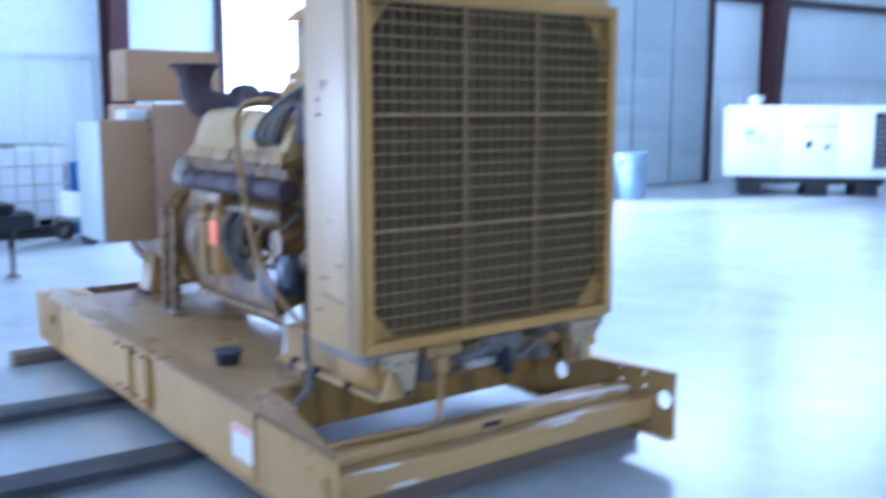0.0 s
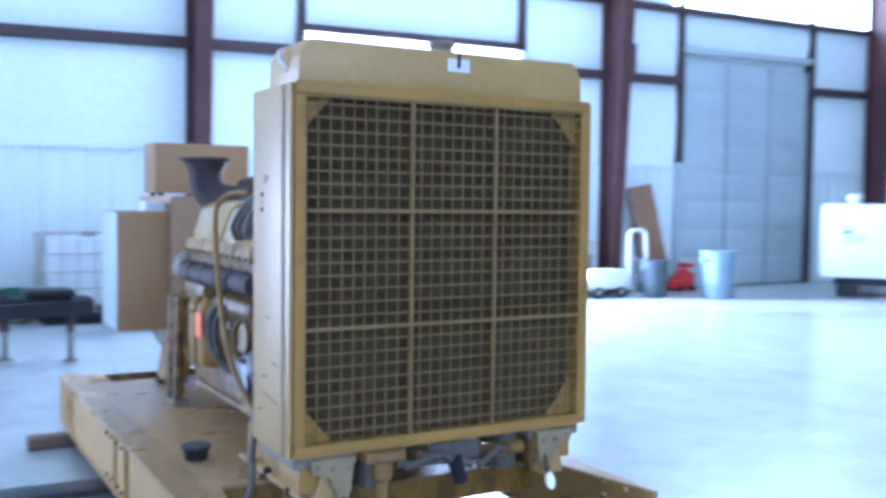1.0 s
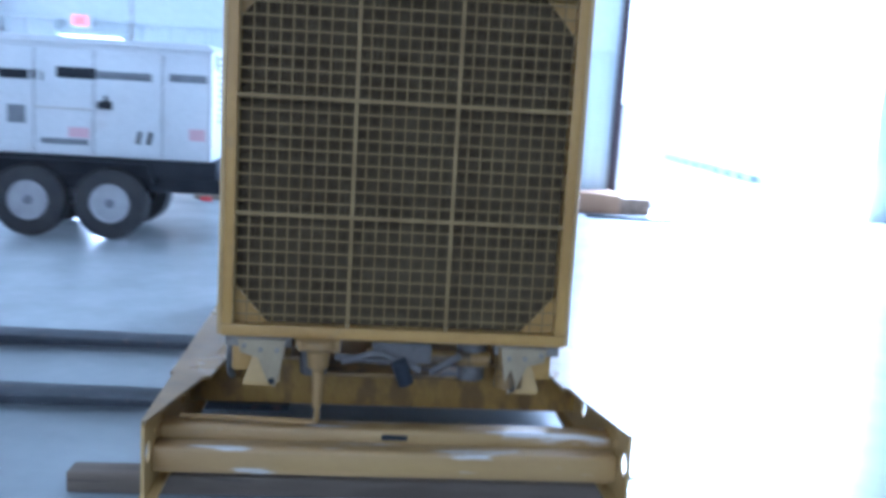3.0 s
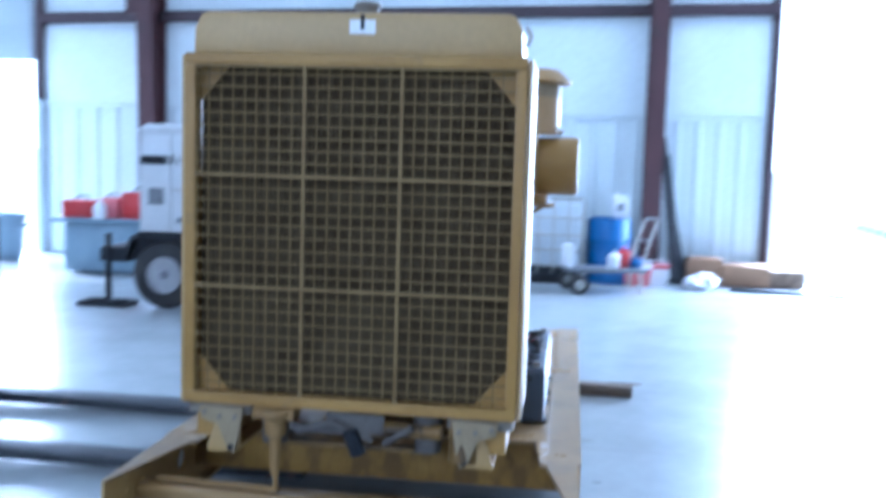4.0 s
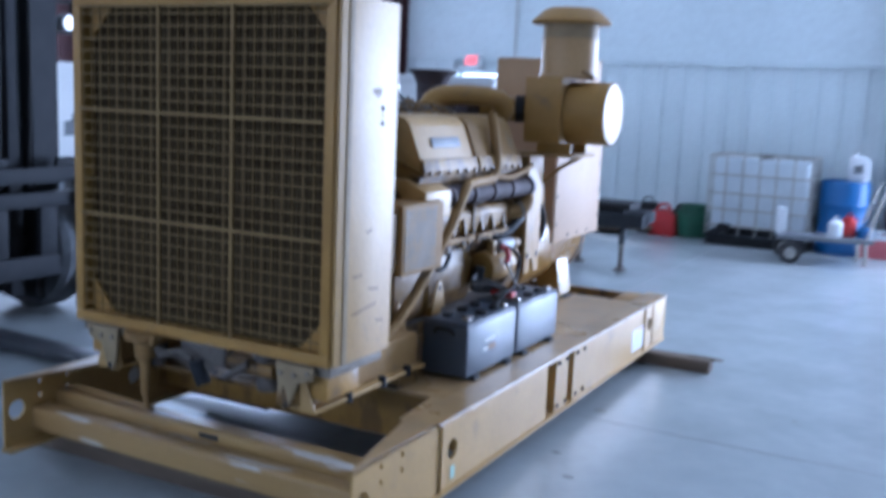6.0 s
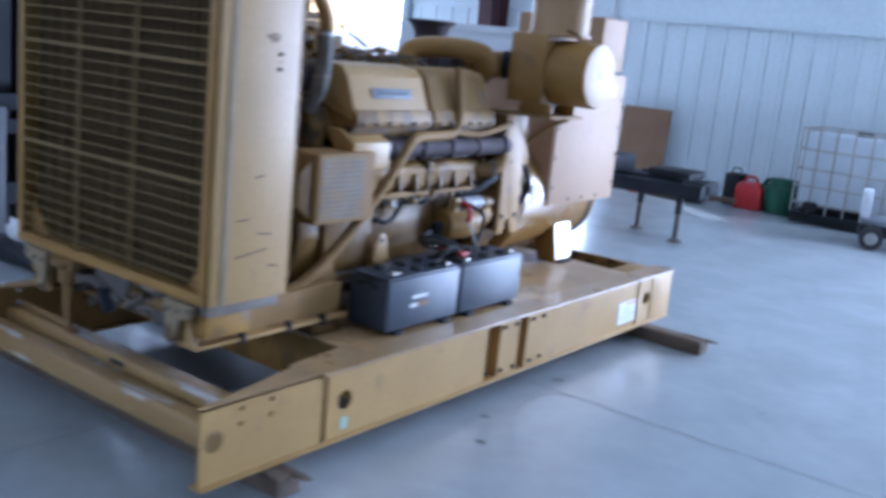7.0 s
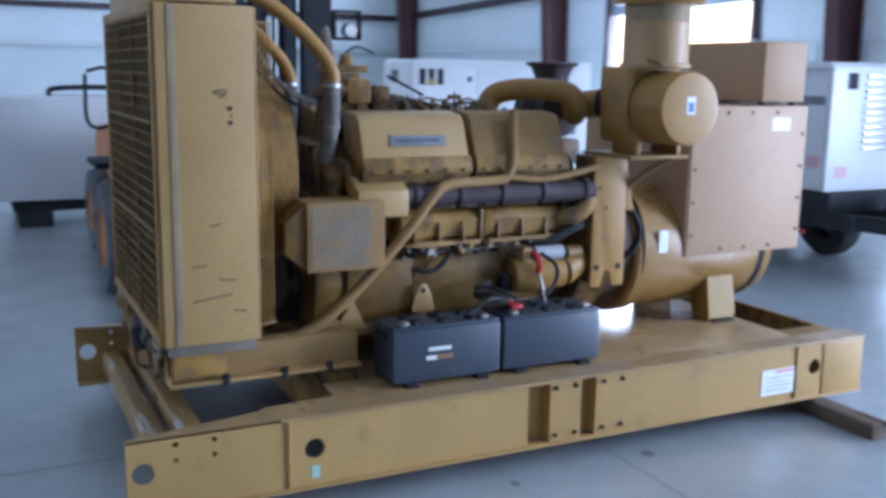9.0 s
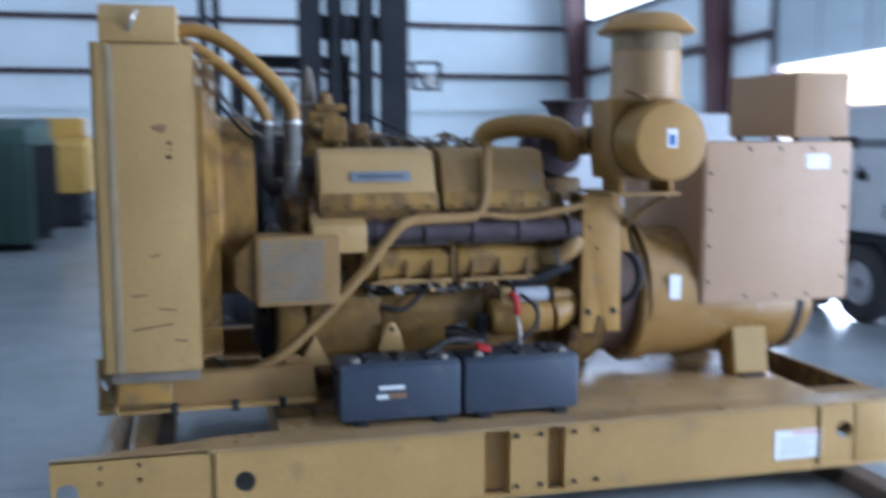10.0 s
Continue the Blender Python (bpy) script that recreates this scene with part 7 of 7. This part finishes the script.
barrel_bin("waste_bin", "large grey-blue round waste bin on the floor", 10.35, 8.75, 0.31, 0.80, BIN_BLUE)
barrel_bin("waste_bin", "dark grey round waste bin by the hand truck", 9.42, 9.30, 0.25, 0.62, BIN_DARK)
barrel_bin("waste_bin", "grey-blue round waste bin by the raised door", -7.15, 9.35, 0.24, 0.66, BIN_BLUE)
pk = thing("plank", "wide brown plank leaning against the wall", "plank", Matrix.Translation((10.35, 10.12, 0)) @ Matrix.Rotation(radians(-9), 4, "X") @ Matrix.Rotation(radians(-9), 4, "Y"))
part("board", add_box(NB(), -0.29, 0.29, 0, 0.045, 0, 1.95, 0.006), mat("planed_brown_wood", (0.27, 0.155, 0.085), (0.21, 0.12, 0.065), 0.7, scale=3, stretch=(4, 4, 0.4)), pk)
ht = thing("hand_truck", "white tubular hand truck standing upright", "hand truck", Matrix.Translation((9.28, 9.55, 0)))
tube("truck_frame", ht, WHITE_PLASTIC, [(-0.19, 0, 0.12), (-0.19, 0.02, 0.7), (-0.18, 0.03, 1.02), (-0.10, 0.03, 1.12), (0.10, 0.03, 1.12), (0.18, 0.03, 1.02), (0.19, 0.02, 0.7), (0.19, 0, 0.12)], 0.03, 10)
for z in (0.35, 0.62):
    cyl("truck_rung", ht, WHITE_PLASTIC, (-0.19, 0.01, z), (0.19, 0.01, z), 0.016, n=8)
box("toe_plate", ht, WHITE_PLASTIC, -0.22, 0.22, -0.22, 0.03, 0.02, 0.035, 0.003)
for s in (-1, 1):
    wheel(ht, 0.25 * s, 0.10, 0.13, 0.08, TYRE, GALV, -1)
wb = thing("white_cart", "low white cart with small black wheels", "cart", Matrix.Translation((8.45, 9.70, 0)))
box("cart_body", wb, WHITE_PLASTIC, -0.25, 0.55, -0.2, 0.2, 0.14, 0.46, 0.05)
box("cart_deck", wb, WHITE_PLASTIC, -0.75, -0.26, -0.2, 0.2, 0.14, 0.30, 0.03)
for x in (-0.05, 0.42):
    for s in (-1, 1):
        wheel(wb, x, 0.2 * s, 0.09, 0.05, TYRE, GALV, s)
for x in (-0.70, -0.55):
    box("prop", wb, BLACK, x, x + 0.06, -0.15, 0.15, 0, 0.14, 0.004)
rd = thing("red_jack", "red floor jack by the wall", "jack", Matrix.Translation((10.68, 10.0, 0)))
part("jack_body", add_prism(NB(), [(-0.2, 0.03), (0.25, 0.03), (0.25, 0.30), (0.05, 0.42), (-0.1, 0.20), (-0.2, 0.18)], "y", -0.12, 0.12, 0.02), RED, rd)
for x in (-0.12, 0.18):
    cyl("jack_wheel", rd, BLACK, (x, -0.15, 0.05), (x, 0.15, 0.05), 0.05, n=14)
box("jack_plate", rd, RED, 0.06, 0.24, -0.12, 0.12, 0.425, 0.50, 0.01)
sh = thing("shelf_rack", "small grey shelf rack with dark boxes", "shelf", Matrix.Translation((8.22, 10.2, 0)))
for x in (-0.46, 0.46):
    for y in (-0.16, 0.16):
        box("rack_post", sh, GALV, x - 0.015, x + 0.015, y - 0.015, y + 0.015, 0, 0.92, 0.002)
for z in (0.10, 0.40, 0.68, 0.90):
    box("rack_shelf", sh, GALV, -0.49, 0.49, -0.19, 0.19, z, z + 0.02, 0.003)
for (x, z, w, h, c, lab) in ((-0.06, 0.421, 0.50, 0.23, BIN_DARK, "dark box on the shelf"), (-0.44, 0.121, 0.60, 0.16, BIN_BLUE, "grey low box on the shelf"), (-0.44, 0.421, 0.30, 0.18, WHITE_PLASTIC, "white box on the shelf"), (-0.34, 0.921, 0.52, 0.22, GREEN, "green box on top of the shelf")):
    k_ = thing("storage_box", lab, "box", Matrix.Translation((8.22 + x, 10.07, z)), "boxes on the shelf rack")
    box("box_body", k_, c, 0, w, 0, 0.24, 0, h, 0.01)
    box("box_lid", k_, c, -0.006, w + 0.006, -0.006, 0.246, h, h + 0.025, 0.006)

# ---------- outside the doors ----------
br = thing("barrier_rail", "low dark barrier rail out in the yard", "barrier", Matrix.Translation((8.7, 24.6, -0.03)))
for k in range(9):
    box("barrier_block", br, BIN_BLUE, -0.03 * k - 0.1, 0.12 - 0.03 * k, -0.85 * k - 0.5, -0.85 * k, 0, 0.15, 0.02)
# emissive card added beyond the yard so the open doorways read white
GLOW = bpy.data.materials.new("glowing_sky_card")
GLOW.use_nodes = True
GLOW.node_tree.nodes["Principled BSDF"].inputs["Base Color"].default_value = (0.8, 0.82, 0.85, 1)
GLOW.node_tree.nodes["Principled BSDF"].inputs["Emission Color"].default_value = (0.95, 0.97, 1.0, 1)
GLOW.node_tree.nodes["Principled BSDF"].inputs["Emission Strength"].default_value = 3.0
structure(part("backdrop", add_box(NB(), -395, 395, 420, 421, -1, 170), GLOW), "plain glowing white card added for the bright sky outside", "backdrop")

# ---------- small marks on the floor ----------
mk = NB()
rg = random.Random(11)
for x, y, r in ((3.40, 1.53, 0.05), (0.99, 1.41, 0.03), (1.15, 1.15, 0.025), (2.3, 0.4, 0.03), (1.9, 2.6, 0.02), (4.6, 2.4, 0.04), (1.5, -1.2, 0.03), (2.9, 3.2, 0.03), (0.95, 2.15, 0.04)):
    r *= 0.75
    ring = [mk.verts.new((x + r * (0.7 + 0.5 * rg.random()) * math.cos(a * math.tau / 9) * 1.4, y + r * (0.7 + 0.5 * rg.random()) * math.sin(a * math.tau / 9), 0.0018)) for a in range(9)]
    mk.faces.new(ring)
structure(part("floor_stain", mk, mat("oil_spot", (0.13, 0.13, 0.13), None, 0.5)), "small dark oil spots on the concrete", "stain")
